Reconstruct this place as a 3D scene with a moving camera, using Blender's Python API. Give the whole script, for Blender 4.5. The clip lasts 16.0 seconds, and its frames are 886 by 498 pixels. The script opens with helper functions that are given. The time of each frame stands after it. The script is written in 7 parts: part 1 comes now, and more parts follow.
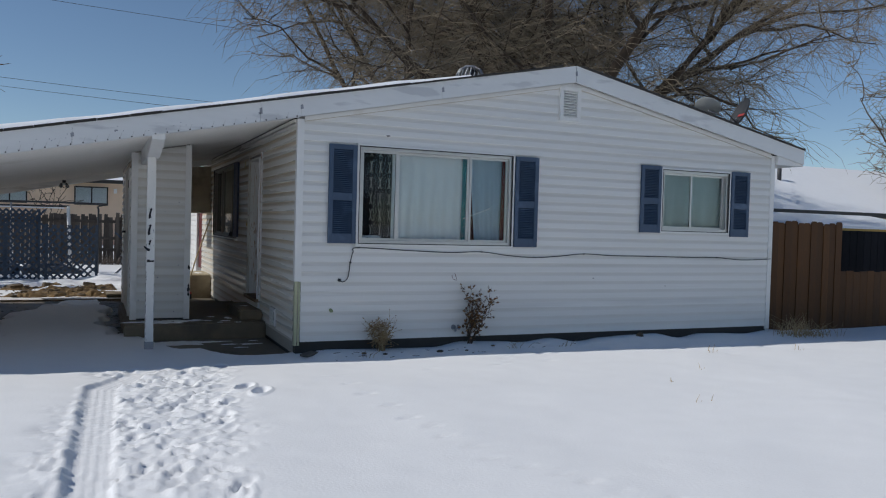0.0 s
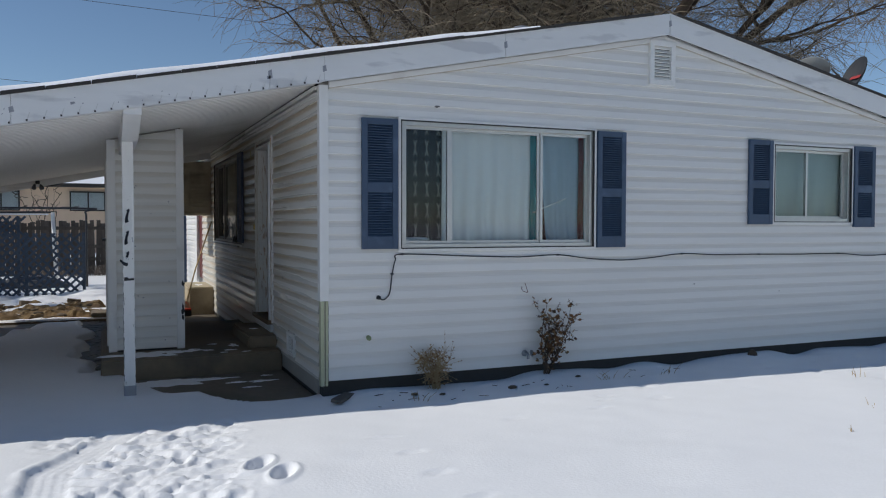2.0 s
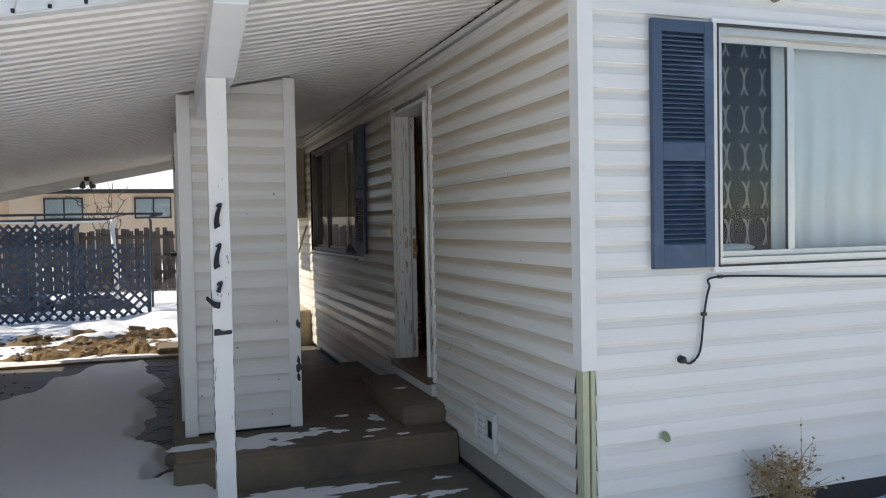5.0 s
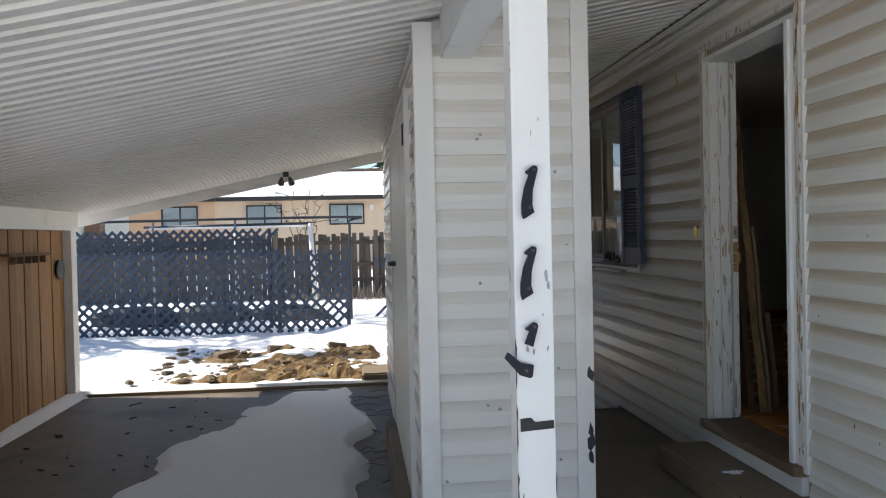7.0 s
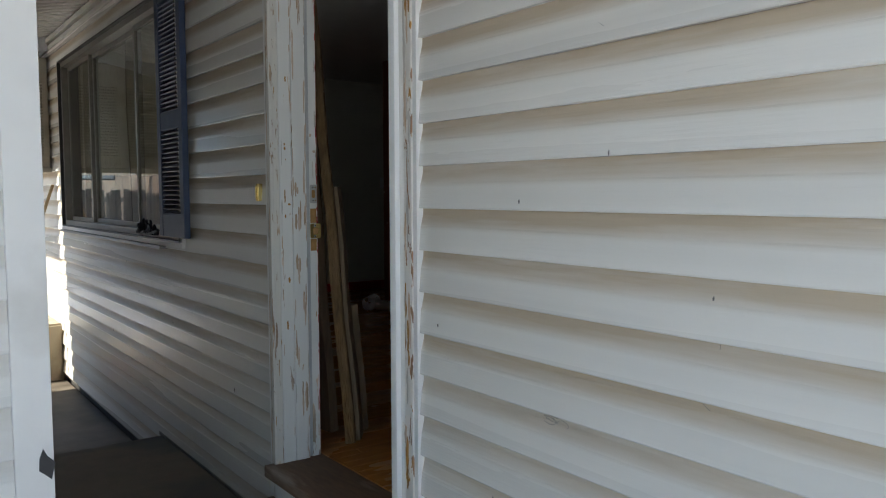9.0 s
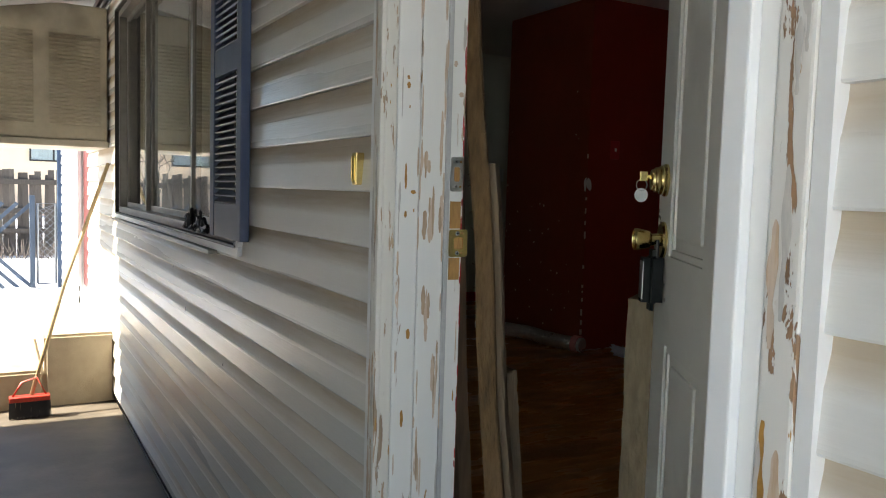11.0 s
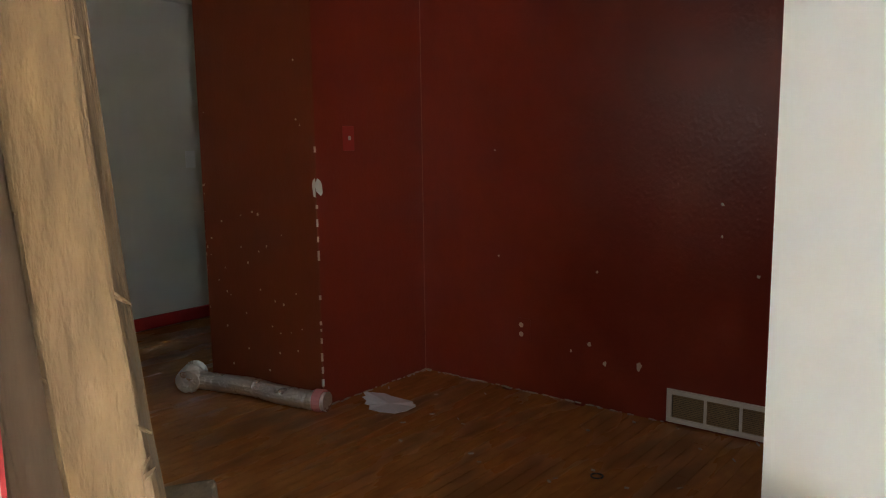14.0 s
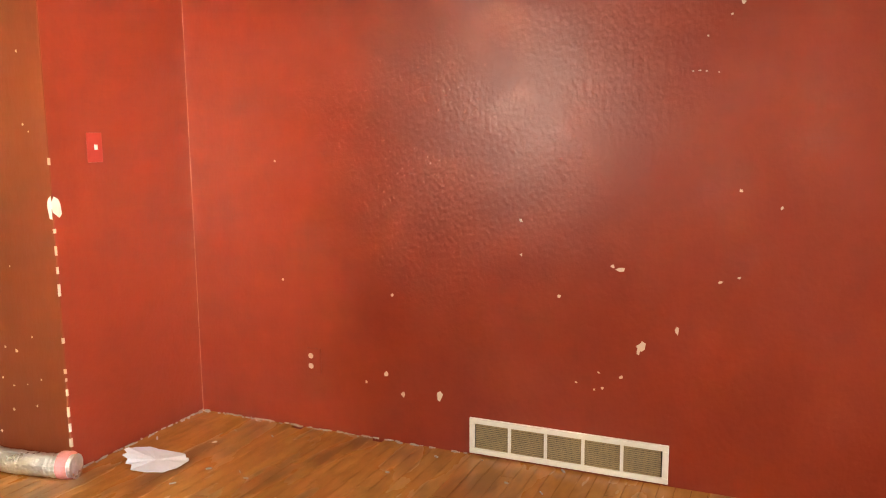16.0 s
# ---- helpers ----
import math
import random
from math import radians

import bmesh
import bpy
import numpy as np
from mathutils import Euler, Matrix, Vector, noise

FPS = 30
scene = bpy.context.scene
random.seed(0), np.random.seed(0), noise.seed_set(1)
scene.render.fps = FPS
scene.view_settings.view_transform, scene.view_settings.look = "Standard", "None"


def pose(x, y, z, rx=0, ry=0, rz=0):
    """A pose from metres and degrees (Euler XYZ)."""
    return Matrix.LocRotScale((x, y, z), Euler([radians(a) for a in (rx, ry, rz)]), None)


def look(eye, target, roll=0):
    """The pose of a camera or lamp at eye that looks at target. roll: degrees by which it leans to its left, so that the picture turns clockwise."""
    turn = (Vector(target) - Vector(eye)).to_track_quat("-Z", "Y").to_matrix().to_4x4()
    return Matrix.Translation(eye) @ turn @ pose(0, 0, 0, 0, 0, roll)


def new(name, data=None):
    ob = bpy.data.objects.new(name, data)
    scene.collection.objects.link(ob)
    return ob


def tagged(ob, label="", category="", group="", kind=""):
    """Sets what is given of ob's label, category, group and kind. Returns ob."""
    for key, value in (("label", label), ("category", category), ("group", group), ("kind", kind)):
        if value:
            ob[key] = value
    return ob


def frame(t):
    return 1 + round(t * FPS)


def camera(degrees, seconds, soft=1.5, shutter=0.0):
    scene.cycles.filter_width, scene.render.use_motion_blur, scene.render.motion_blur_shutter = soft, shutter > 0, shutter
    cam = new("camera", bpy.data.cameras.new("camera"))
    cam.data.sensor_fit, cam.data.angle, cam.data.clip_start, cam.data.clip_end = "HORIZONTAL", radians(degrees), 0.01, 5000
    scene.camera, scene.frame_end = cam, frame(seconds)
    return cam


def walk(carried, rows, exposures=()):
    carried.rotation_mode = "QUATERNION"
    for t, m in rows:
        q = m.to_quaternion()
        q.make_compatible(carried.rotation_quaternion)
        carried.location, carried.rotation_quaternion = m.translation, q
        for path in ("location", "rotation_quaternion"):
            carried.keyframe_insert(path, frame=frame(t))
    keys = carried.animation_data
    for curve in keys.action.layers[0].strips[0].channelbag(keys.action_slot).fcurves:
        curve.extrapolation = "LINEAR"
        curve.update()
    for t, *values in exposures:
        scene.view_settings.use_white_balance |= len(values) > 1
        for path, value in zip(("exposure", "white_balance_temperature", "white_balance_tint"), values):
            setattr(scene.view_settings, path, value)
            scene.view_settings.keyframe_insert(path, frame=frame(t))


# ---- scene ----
import itertools

cam = camera(59.0, 16.0, soft=1.1)
PATH = [
    (0, (-2.059, -8.745, 1.508), (-1.251, -6.917, 1.448), 1.6),
    (0.5, (-1.865, -8.243, 1.519), (-1.061, -6.413, 1.459), 1.3),
    (1, (-1.787, -7.684, 1.52), (-0.985, -5.854, 1.456), 1.2),
    (1.5, (-1.699, -7.084, 1.507), (-0.892, -5.256, 1.442), 0.3),
    (2, (-1.701, -6.519, 1.497), (-0.906, -4.685, 1.431), 0.1),
    (2.5, (-1.704, -5.935, 1.484), (-0.878, -4.114, 1.418), -0.2),
    (3, (-1.708, -5.369, 1.486), (-0.893, -3.545, 1.416), -0.5),
    (3.5, (-1.728, -4.802, 1.508), (-0.893, -2.985, 1.45), -0.8),
    (4, (-1.686, -4.192, 1.503), (-0.838, -2.382, 1.447), -1.3),
    (4.5, (-1.761, -3.644, 1.516), (-0.946, -1.819, 1.453), -1.3),
    (5, (-1.728, -3.078, 1.49), (-1.069, -1.191, 1.429), -1.1),
    (5.2, (-1.757, -2.871, 1.49), (-1.192, -0.954, 1.433), -0.9),
    (7.3, (-1.909, -0.867, 1.453), (-1.696, 1.121, 1.417), -1.3),
    (7.5, (-1.834, -0.72, 1.452), (-1.455, 1.244, 1.399), -1.4),
    (8, (-1.646, -0.407, 1.463), (-0.887, 1.44, 1.366), -1.3),
    (8.5, (-1.477, -0.043, 1.457), (-0.405, 1.639, 1.316), -0.5),
    (9, (-1.229, 0.268, 1.438), (-0.048, 1.876, 1.298), -0.2),
    (9.5, (-1.023, 0.611, 1.412), (0.14, 2.231, 1.265), -0.7),
    (9.7, (-0.983, 0.742, 1.406), (0.178, 2.366, 1.28), 0.2),
    (11.8, (-0.445, 2.006, 1.41), (0.492, 3.763, 1.215), 1.4),
    (12, (-0.388, 2.085, 1.478), (0.581, 3.821, 1.258), 1.3),
    (12.5, (-0.317, 2.224, 1.556), (0.707, 3.924, 1.306), -0.5),
    (13, (-0.261, 2.47, 1.584), (0.998, 4.0, 1.313), -0.8),
    (13.5, (-0.105, 2.605, 1.594), (1.345, 3.952, 1.305), -0.2),
    (14, (0.047, 2.678, 1.693), (1.598, 3.908, 1.407), -0.8),
    (14.5, (0.127, 2.753, 1.726), (1.823, 3.78, 1.462), -0.7),
    (15, (0.148, 2.789, 1.727), (1.907, 3.703, 1.461), 0.1),
    (15.5, (0.18, 2.852, 1.72), (1.976, 3.683, 1.429), 0.5),
    (16, (0.387, 2.846, 1.728), (2.203, 3.633, 1.439), -0.4),
]
EXPOSURES = [(0, -0.83, 6300, 8), (2.0, -0.70, 6300, 8), (3.5, -0.37, 6550, 8), (4.5, 0.0, 6750, 8), (5.2, 0.36, 7000, 8), (7.3, 0.76, 6900, 8), (8.0, 1.00, 7000, 6), (9.0, 1.14, 6700, 6), (9.7, 1.38, 6750, 7),
             (11.8, 2.18, 7300, 7), (12.5, 2.22, 7250, 6), (13.0, 2.45, 7250, 6), (13.5, 2.40, 7500, 5), (14.0, 4.5, 7400, 10), (14.5, 6.45, 7600, 10), (15.0, 6.28, 7900, 10), (15.5, 6.9, 8200, 10), (16.0, 7.85, 8700, 10)]
walk(cam, [(t, look(eye, target, roll)) for t, eye, target, roll in PATH], EXPOSURES)

# ---- world, sun, light ----
SUN = Vector((-1.0, 0.20, 0.86)).normalized()
world = bpy.data.worlds.new("sky")
scene.world = world
world.use_nodes = True
wn = world.node_tree.nodes
sky = wn.new("ShaderNodeTexSky")
sky.sky_type, sky.sun_disc = "NISHITA", False
sky.sun_elevation = math.asin(SUN.z)
sky.sun_rotation = math.atan2(SUN.x, SUN.y)
sky.altitude, sky.air_density, sky.dust_density, sky.ozone_density = 1800, 1.0, 0.1, 2.2
world.node_tree.links.new(sky.outputs[0], wn["Background"].inputs[0])
wn["Background"].inputs[1].default_value = 0.14
sun = new("sun", bpy.data.lights.new("sun", "SUN"))
sun.data.energy, sun.data.angle, sun.data.color = 5.0, radians(0.5), (1.0, 0.95, 0.88)
sun.matrix_basis = look((0, 0, 20), Vector((0, 0, 20)) - SUN)



def window_light(name, centre, facing, width, height, watts):
    """The sky's light in a window's opening."""
    la = bpy.data.lights.new(name, "AREA")
    la.shape, la.size, la.size_y, la.energy, la.color = "RECTANGLE", width, height, watts, (0.95, 0.97, 1.0)
    ob = new(name, la)
    ob.matrix_basis = look(centre, Vector(centre) + Vector(facing))


window_light("skylight_side_window", (0.24, 4.60, 1.95), (1, 0, -0.1), 0.8, 0.8, 0.165)
window_light("skylight_front_window", (1.72, 0.30, 1.84), (0, 1, -0.1), 1.8, 1.0, 0.32)

# ---- materials ----


def mat(name, colour, rough=0.6, metal=0.0, spread=0.12, scale=6.0, bump=0.0, bump_scale=60.0, stain=None, stain_amount=0.0,
        stain_scale=1.5, stretch=(1, 1, 1), spec=0.5, piece=0.0):
    """A surface with variation at two scales, an optional stain colour and a fine relief."""
    m = bpy.data.materials.new(name)
    m.use_nodes = True
    n, l = m.node_tree.nodes, m.node_tree.links
    b = n["Principled BSDF"]
    geo = n.new("ShaderNodeNewGeometry")
    mp = n.new("ShaderNodeMapping")
    mp.inputs["Scale"].default_value = stretch
    l.new(geo.outputs["Position"], mp.inputs["Vector"])

    def noise_tex(sc, detail=4.0):
        t = n.new("ShaderNodeTexNoise")
        t.inputs["Scale"].default_value, t.inputs["Detail"].default_value = sc, detail
        l.new(mp.outputs[0], t.inputs["Vector"])
        return t

    def ramp(src, lo, hi, a, c):
        r = n.new("ShaderNodeMapRange")
        r.inputs[1].default_value, r.inputs[2].default_value, r.inputs[3].default_value, r.inputs[4].default_value = lo, hi, a, c
        l.new(src, r.inputs[0])
        return r.outputs[0]

    def mixed(a, c, fac, kind="MIX"):
        x = n.new("ShaderNodeMix")
        x.data_type, x.blend_type = "RGBA", kind
        for sock, v in ((x.inputs[6], a), (x.inputs[7], c)):
            if isinstance(v, tuple):
                sock.default_value = (*v, 1)
            else:
                l.new(v, sock)
        if isinstance(fac, float):
            x.inputs[0].default_value = fac
        else:
            l.new(fac, x.inputs[0])
        return x.outputs[2]

    fine, coarse = noise_tex(scale * 6), noise_tex(scale)
    dark = tuple(max(0, c * (1 - 2 * spread)) for c in colour)
    lite = tuple(min(1, c * (1 + spread)) for c in colour)
    both = n.new("ShaderNodeMath")
    both.operation = "ADD"
    l.new(ramp(fine.outputs[0], 0.2, 0.8, 0.0, 0.5), both.inputs[0])
    l.new(ramp(coarse.outputs[0], 0.15, 0.85, 0.0, 0.5), both.inputs[1])
    col = mixed(dark, lite, both.outputs[0])
    if stain:
        s = noise_tex(stain_scale, 6.0)
        col = mixed(col, stain, ramp(s.outputs[0], 0.62 - stain_amount * 0.3, 0.68 - stain_amount * 0.12, 0.0, min(1.0, 0.35 + stain_amount)))
    if piece:
        oi = n.new("ShaderNodeObjectInfo")
        col = mixed(col, ramp(oi.outputs["Random"], 0, 1, 1 - piece, 1.0), 1.0, "MULTIPLY")
    l.new(col, b.inputs["Base Color"])
    b.inputs["Metallic"].default_value = metal
    b.inputs["Specular IOR Level"].default_value = spec
    l.new(ramp(coarse.outputs[0], 0.15, 0.85, max(0, rough - 0.08), min(1, rough + 0.08)), b.inputs["Roughness"])
    if bump:
        t = noise_tex(bump_scale, 5.0)
        bp = n.new("ShaderNodeBump")
        bp.inputs["Strength"].default_value, bp.inputs["Distance"].default_value = 0.7, bump
        l.new(t.outputs[0], bp.inputs["Height"])
        l.new(bp.outputs[0], b.inputs["Normal"])
    return m


def peeling(name, top, under, scale, amount, stretch, rough=0.55):
    """Old paint that has flaked off in patches, with the wood showing below."""
    m = mat(name, top, rough, spread=0.05, scale=3, stretch=stretch)
    n, l = m.node_tree.nodes, m.node_tree.links
    b = n["Principled BSDF"]
    geo = n.new("ShaderNodeNewGeometry")
    mp = n.new("ShaderNodeMapping")
    mp.inputs["Scale"].default_value = stretch
    l.new(geo.outputs["Position"], mp.inputs["Vector"])
    t = n.new("ShaderNodeTexNoise")
    t.inputs["Scale"].default_value, t.inputs["Detail"].default_value, t.inputs["Roughness"].default_value = scale, 5.0, 0.6
    t.inputs["Distortion"].default_value = 0.5
    l.new(mp.outputs[0], t.inputs["Vector"])
    r = n.new("ShaderNodeMapRange")
    r.inputs[1].default_value, r.inputs[2].default_value = 0.68 - amount, 0.69 - amount
    l.new(t.outputs[0], r.inputs[0])
    g = n.new("ShaderNodeTexNoise")
    g.inputs["Scale"].default_value, g.inputs["Detail"].default_value = 40, 4
    l.new(mp.outputs[0], g.inputs["Vector"])
    wood = n.new("ShaderNodeValToRGB")
    wood.color_ramp.elements[0].color = (*[c * 0.55 for c in under], 1)
    wood.color_ramp.elements[1].color = (*[min(1, c * 1.25) for c in under], 1)
    wood.color_ramp.elements[0].position, wood.color_ramp.elements[1].position = 0.35, 0.65
    l.new(g.outputs[0], wood.inputs[0])
    x = n.new("ShaderNodeMix")
    x.data_type = "RGBA"
    l.new(r.outputs[0], x.inputs[0])
    old = b.inputs["Base Color"].links[0].from_socket
    l.new(old, x.inputs[6])
    l.new(wood.outputs[0], x.inputs[7])
    o = n.new("ShaderNodeTexNoise")
    o.inputs["Scale"].default_value, o.inputs["Detail"].default_value = scale * 1.9, 3.0
    off = n.new("ShaderNodeVectorMath")
    off.inputs[1].default_value = (7.3, 2.1, 4.4)
    l.new(mp.outputs[0], off.inputs[0])
    l.new(off.outputs[0], o.inputs["Vector"])
    r2 = n.new("ShaderNodeMapRange")
    r2.inputs[1].default_value, r2.inputs[2].default_value = 0.745 - amount * 0.6, 0.755 - amount * 0.6
    l.new(o.outputs[0], r2.inputs[0])
    x2 = n.new("ShaderNodeMix")
    x2.data_type = "RGBA"
    l.new(r2.outputs[0], x2.inputs[0])
    l.new(x.outputs[2], x2.inputs[6])
    x2.inputs[7].default_value = (0.42, 0.22, 0.05, 1)
    l.new(x2.outputs[2], b.inputs["Base Color"])
    bp = n.new("ShaderNodeBump")
    bp.invert = True
    bp.inputs["Distance"].default_value = 0.0015
    l.new(r.outputs[0], bp.inputs["Height"])
    l.new(bp.outputs[0], b.inputs["Normal"])
    return m


def glass(name, tint=(0.9, 0.95, 0.95)):
    m = bpy.data.materials.new(name)
    m.use_nodes = True
    b = m.node_tree.nodes["Principled BSDF"]
    b.inputs["Base Color"].default_value = (*tint, 1)
    b.inputs["Transmission Weight"].default_value, b.inputs["Roughness"].default_value, b.inputs["IOR"].default_value = 1.0, 0.01, 1.33
    return m


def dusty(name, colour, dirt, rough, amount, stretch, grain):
    """Dusty vinyl siding: dirt on the ledges and the soft shade under each lap share one tint; the mesh says where it
    lies, noise frays its edge.
    """
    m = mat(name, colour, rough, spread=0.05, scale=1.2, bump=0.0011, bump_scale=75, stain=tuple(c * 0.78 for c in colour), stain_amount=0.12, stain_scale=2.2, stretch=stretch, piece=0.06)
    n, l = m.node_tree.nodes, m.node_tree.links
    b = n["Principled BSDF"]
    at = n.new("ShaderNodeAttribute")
    at.attribute_name = "dust_shade"
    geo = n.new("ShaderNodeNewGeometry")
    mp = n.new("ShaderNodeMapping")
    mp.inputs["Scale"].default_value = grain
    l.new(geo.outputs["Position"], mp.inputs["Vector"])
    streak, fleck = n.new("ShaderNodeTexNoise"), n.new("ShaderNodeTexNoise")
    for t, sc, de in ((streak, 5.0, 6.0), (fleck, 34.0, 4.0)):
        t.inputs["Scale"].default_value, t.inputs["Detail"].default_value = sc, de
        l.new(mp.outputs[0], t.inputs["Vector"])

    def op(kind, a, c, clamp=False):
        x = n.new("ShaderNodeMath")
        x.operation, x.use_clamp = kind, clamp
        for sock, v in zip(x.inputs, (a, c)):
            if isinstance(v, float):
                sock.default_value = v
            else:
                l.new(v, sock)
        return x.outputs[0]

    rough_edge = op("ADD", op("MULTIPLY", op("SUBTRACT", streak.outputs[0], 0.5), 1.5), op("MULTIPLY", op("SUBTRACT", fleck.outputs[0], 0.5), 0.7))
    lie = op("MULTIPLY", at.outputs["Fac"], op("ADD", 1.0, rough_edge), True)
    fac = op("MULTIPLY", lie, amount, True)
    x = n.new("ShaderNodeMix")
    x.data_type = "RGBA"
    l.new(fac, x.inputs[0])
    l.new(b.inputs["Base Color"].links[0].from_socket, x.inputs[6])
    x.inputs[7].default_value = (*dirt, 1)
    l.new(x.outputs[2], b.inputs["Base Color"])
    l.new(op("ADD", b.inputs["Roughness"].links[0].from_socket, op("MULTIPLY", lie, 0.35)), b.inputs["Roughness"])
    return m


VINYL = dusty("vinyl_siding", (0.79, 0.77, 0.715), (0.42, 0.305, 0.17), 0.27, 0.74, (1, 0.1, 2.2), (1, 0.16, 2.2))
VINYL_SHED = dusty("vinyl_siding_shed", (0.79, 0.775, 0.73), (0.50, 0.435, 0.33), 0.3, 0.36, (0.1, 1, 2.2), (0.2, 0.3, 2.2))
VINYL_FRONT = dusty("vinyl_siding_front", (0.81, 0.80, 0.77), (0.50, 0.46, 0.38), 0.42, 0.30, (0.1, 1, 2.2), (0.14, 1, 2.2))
# brown tone for the shadow line under the rake trim
LIP_SHADE = mat("shaded_channel_lip", (0.52, 0.47, 0.39), 0.6, spread=0.08, scale=2, stain=(0.42, 0.33, 0.22), stain_amount=0.25, stain_scale=5, stretch=(0.4, 1, 3))
TRIM = mat("white_trim_vinyl", (0.78, 0.77, 0.74), 0.4, spread=0.04, scale=2, stain=(0.5, 0.47, 0.42), stain_amount=0.05, stain_scale=2.0)
FASCIA = mat("white_fascia_metal", (0.74, 0.74, 0.73), 0.4, spread=0.04, scale=1.5, stain=(0.35, 0.35, 0.37), stain_amount=0.04, stain_scale=3.0, stretch=(0.5, 1, 2))
SOFFIT = mat("ribbed_soffit", (0.76, 0.74, 0.70), 0.45, spread=0.04, scale=1.0, stain=(0.55, 0.52, 0.46), stain_amount=0.12, stain_scale=0.6)
SHEATH = mat("wall_sheathing", (0.35, 0.33, 0.30), 0.8, scale=3)
BLUE = mat("blue_shutter_vinyl", (0.052, 0.086, 0.145), 0.5, spread=0.12, scale=3, bump=0.0004, bump_scale=90, stain=(0.10, 0.15, 0.24), stain_amount=0.1, stain_scale=4)
DARKSH = mat("dark_blue_shutter_vinyl", (0.05, 0.075, 0.14), 0.5, spread=0.12, scale=3, stain=(0.1, 0.12, 0.18), stain_amount=0.1, stain_scale=4)
ALU = mat("aluminium_frame", (0.62, 0.61, 0.58), 0.38, 0.85, spread=0.08, scale=5)
BRONZE = mat("weathered_bronze_frame", (0.22, 0.2, 0.17), 0.4, 0.5, spread=0.15, scale=5)
GLASS = glass("window_glass")
SNOW = mat("snow", (0.87, 0.87, 0.88), 0.75, spread=0.02, scale=0.7, bump=0.0025, bump_scale=45, spec=0.3)
ROOFSNOW = mat("roof_snow", (0.88, 0.89, 0.92), 0.75, spread=0.02, scale=0.7, bump=0.006, bump_scale=20, spec=0.3)
SHINGLE = mat("dark_shingles", (0.05, 0.045, 0.04), 0.9, scale=8, bump=0.004, bump_scale=30)
CONCRETE = mat("concrete", (0.215, 0.165, 0.108), 0.75, spread=0.14, scale=2.2, bump=0.002, bump_scale=90, stain=(0.10, 0.088, 0.07), stain_amount=0.35, stain_scale=1.4)
DAMPCONC = mat("damp_stained_concrete", (0.185, 0.155, 0.12), 0.6, spread=0.2, scale=1.6, bump=0.002, bump_scale=70, stain=(0.075, 0.062, 0.048), stain_amount=0.35, stain_scale=1.1)
# tan concrete, brightened in colour to make up for weak bounce light
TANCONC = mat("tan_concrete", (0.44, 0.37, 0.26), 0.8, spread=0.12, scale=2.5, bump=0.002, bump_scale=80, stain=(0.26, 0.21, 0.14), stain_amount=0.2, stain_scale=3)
# concrete set near black to carry the shade of the gap under the siding
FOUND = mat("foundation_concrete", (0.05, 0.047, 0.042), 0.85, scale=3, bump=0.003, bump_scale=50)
POSTPAINT = peeling("post_paint", (0.76, 0.75, 0.72), (0.2, 0.16, 0.12), 30, 0.008, (1, 1, 0.3))
JAMB = peeling("flaking_white_paint", (0.80, 0.79, 0.75), (0.60, 0.47, 0.36), 34, 0.045, (1, 1, 0.14))
CASING = peeling("flaking_casing_paint", (0.70, 0.67, 0.60), (0.42, 0.30, 0.20), 60, 0.10, (1, 1, 0.12))
CASING_R = peeling("bare_casing_edge", (0.72, 0.69, 0.63), (0.34, 0.2, 0.11), 36, 0.12, (1, 1, 0.2))
SILLWOOD = mat("worn_sill_wood", (0.20, 0.12, 0.07), 0.7, spread=0.25, scale=4, stretch=(3, 0.5, 3), stain=(0.42, 0.38, 0.32), stain_amount=0.15, stain_scale=3)
REDTRIM = mat("red_paint_edge", (0.42, 0.02, 0.02), 0.5, spread=0.1, scale=8)
LUMBER = mat("old_lumber", (0.22, 0.135, 0.075), 0.85, spread=0.3, scale=3, bump=0.002, bump_scale=40, stretch=(4, 4, 0.5), piece=0.3)
ROUGHPINE = mat("rough_sawn_pine", (0.36, 0.285, 0.18), 0.88, spread=0.32, scale=9, bump=0.014, bump_scale=48, stretch=(1, 1, 0.3))
DOORPAINT = mat("white_door_paint", (0.82, 0.81, 0.74), 0.45, spread=0.04, scale=2, bump=0.0003, bump_scale=120, stain=(0.55, 0.52, 0.47), stain_amount=0.08, stain_scale=2.5)
BRASS = mat("polished_brass", (0.70, 0.54, 0.23), 0.2, 1.0, spread=0.05, scale=10)
STEEL = mat("zinc_plate", (0.55, 0.54, 0.52), 0.35, 0.9, spread=0.08, scale=20)
BLACK = mat("black_plastic", (0.012, 0.013, 0.016), 0.4, spread=0.1, scale=20)
RUBBER = mat("dark_green_rubber", (0.006, 0.010, 0.010), 0.5, spread=0.2, scale=20, spec=0.3)
WHITEP = mat("white_plastic", (0.8, 0.8, 0.78), 0.4, spread=0.02, scale=5)
NUMERAL = mat("black_numeral", (0.010, 0.012, 0.021), 0.55, spread=0.1, scale=30, spec=0.3)
REDWALL = mat("red_wall_paint", (0.248, 0.029, 0.013), 0.33, spread=0.08, scale=3.0, bump=0.0024, bump_scale=56, stretch=(1, 1, 0.8), spec=0.42)
RUSTWALL = mat("rust_wall_paint", (0.215, 0.040, 0.013), 0.4, spread=0.08, scale=2.5, bump=0.0014, bump_scale=60, stretch=(1, 1, 0.5), spec=0.4)
CHIP = mat("bare_plaster_chip", (0.72, 0.62, 0.54), 0.8, spread=0.08, scale=30)
PALEWALL = mat("pale_grey_wall_paint", (0.74, 0.72, 0.63), 0.5, spread=0.04, scale=1, bump=0.001, bump_scale=30)
CEIL = mat("ceiling_paint", (0.7, 0.69, 0.65), 0.7, spread=0.03, scale=1, bump=0.002, bump_scale=20)
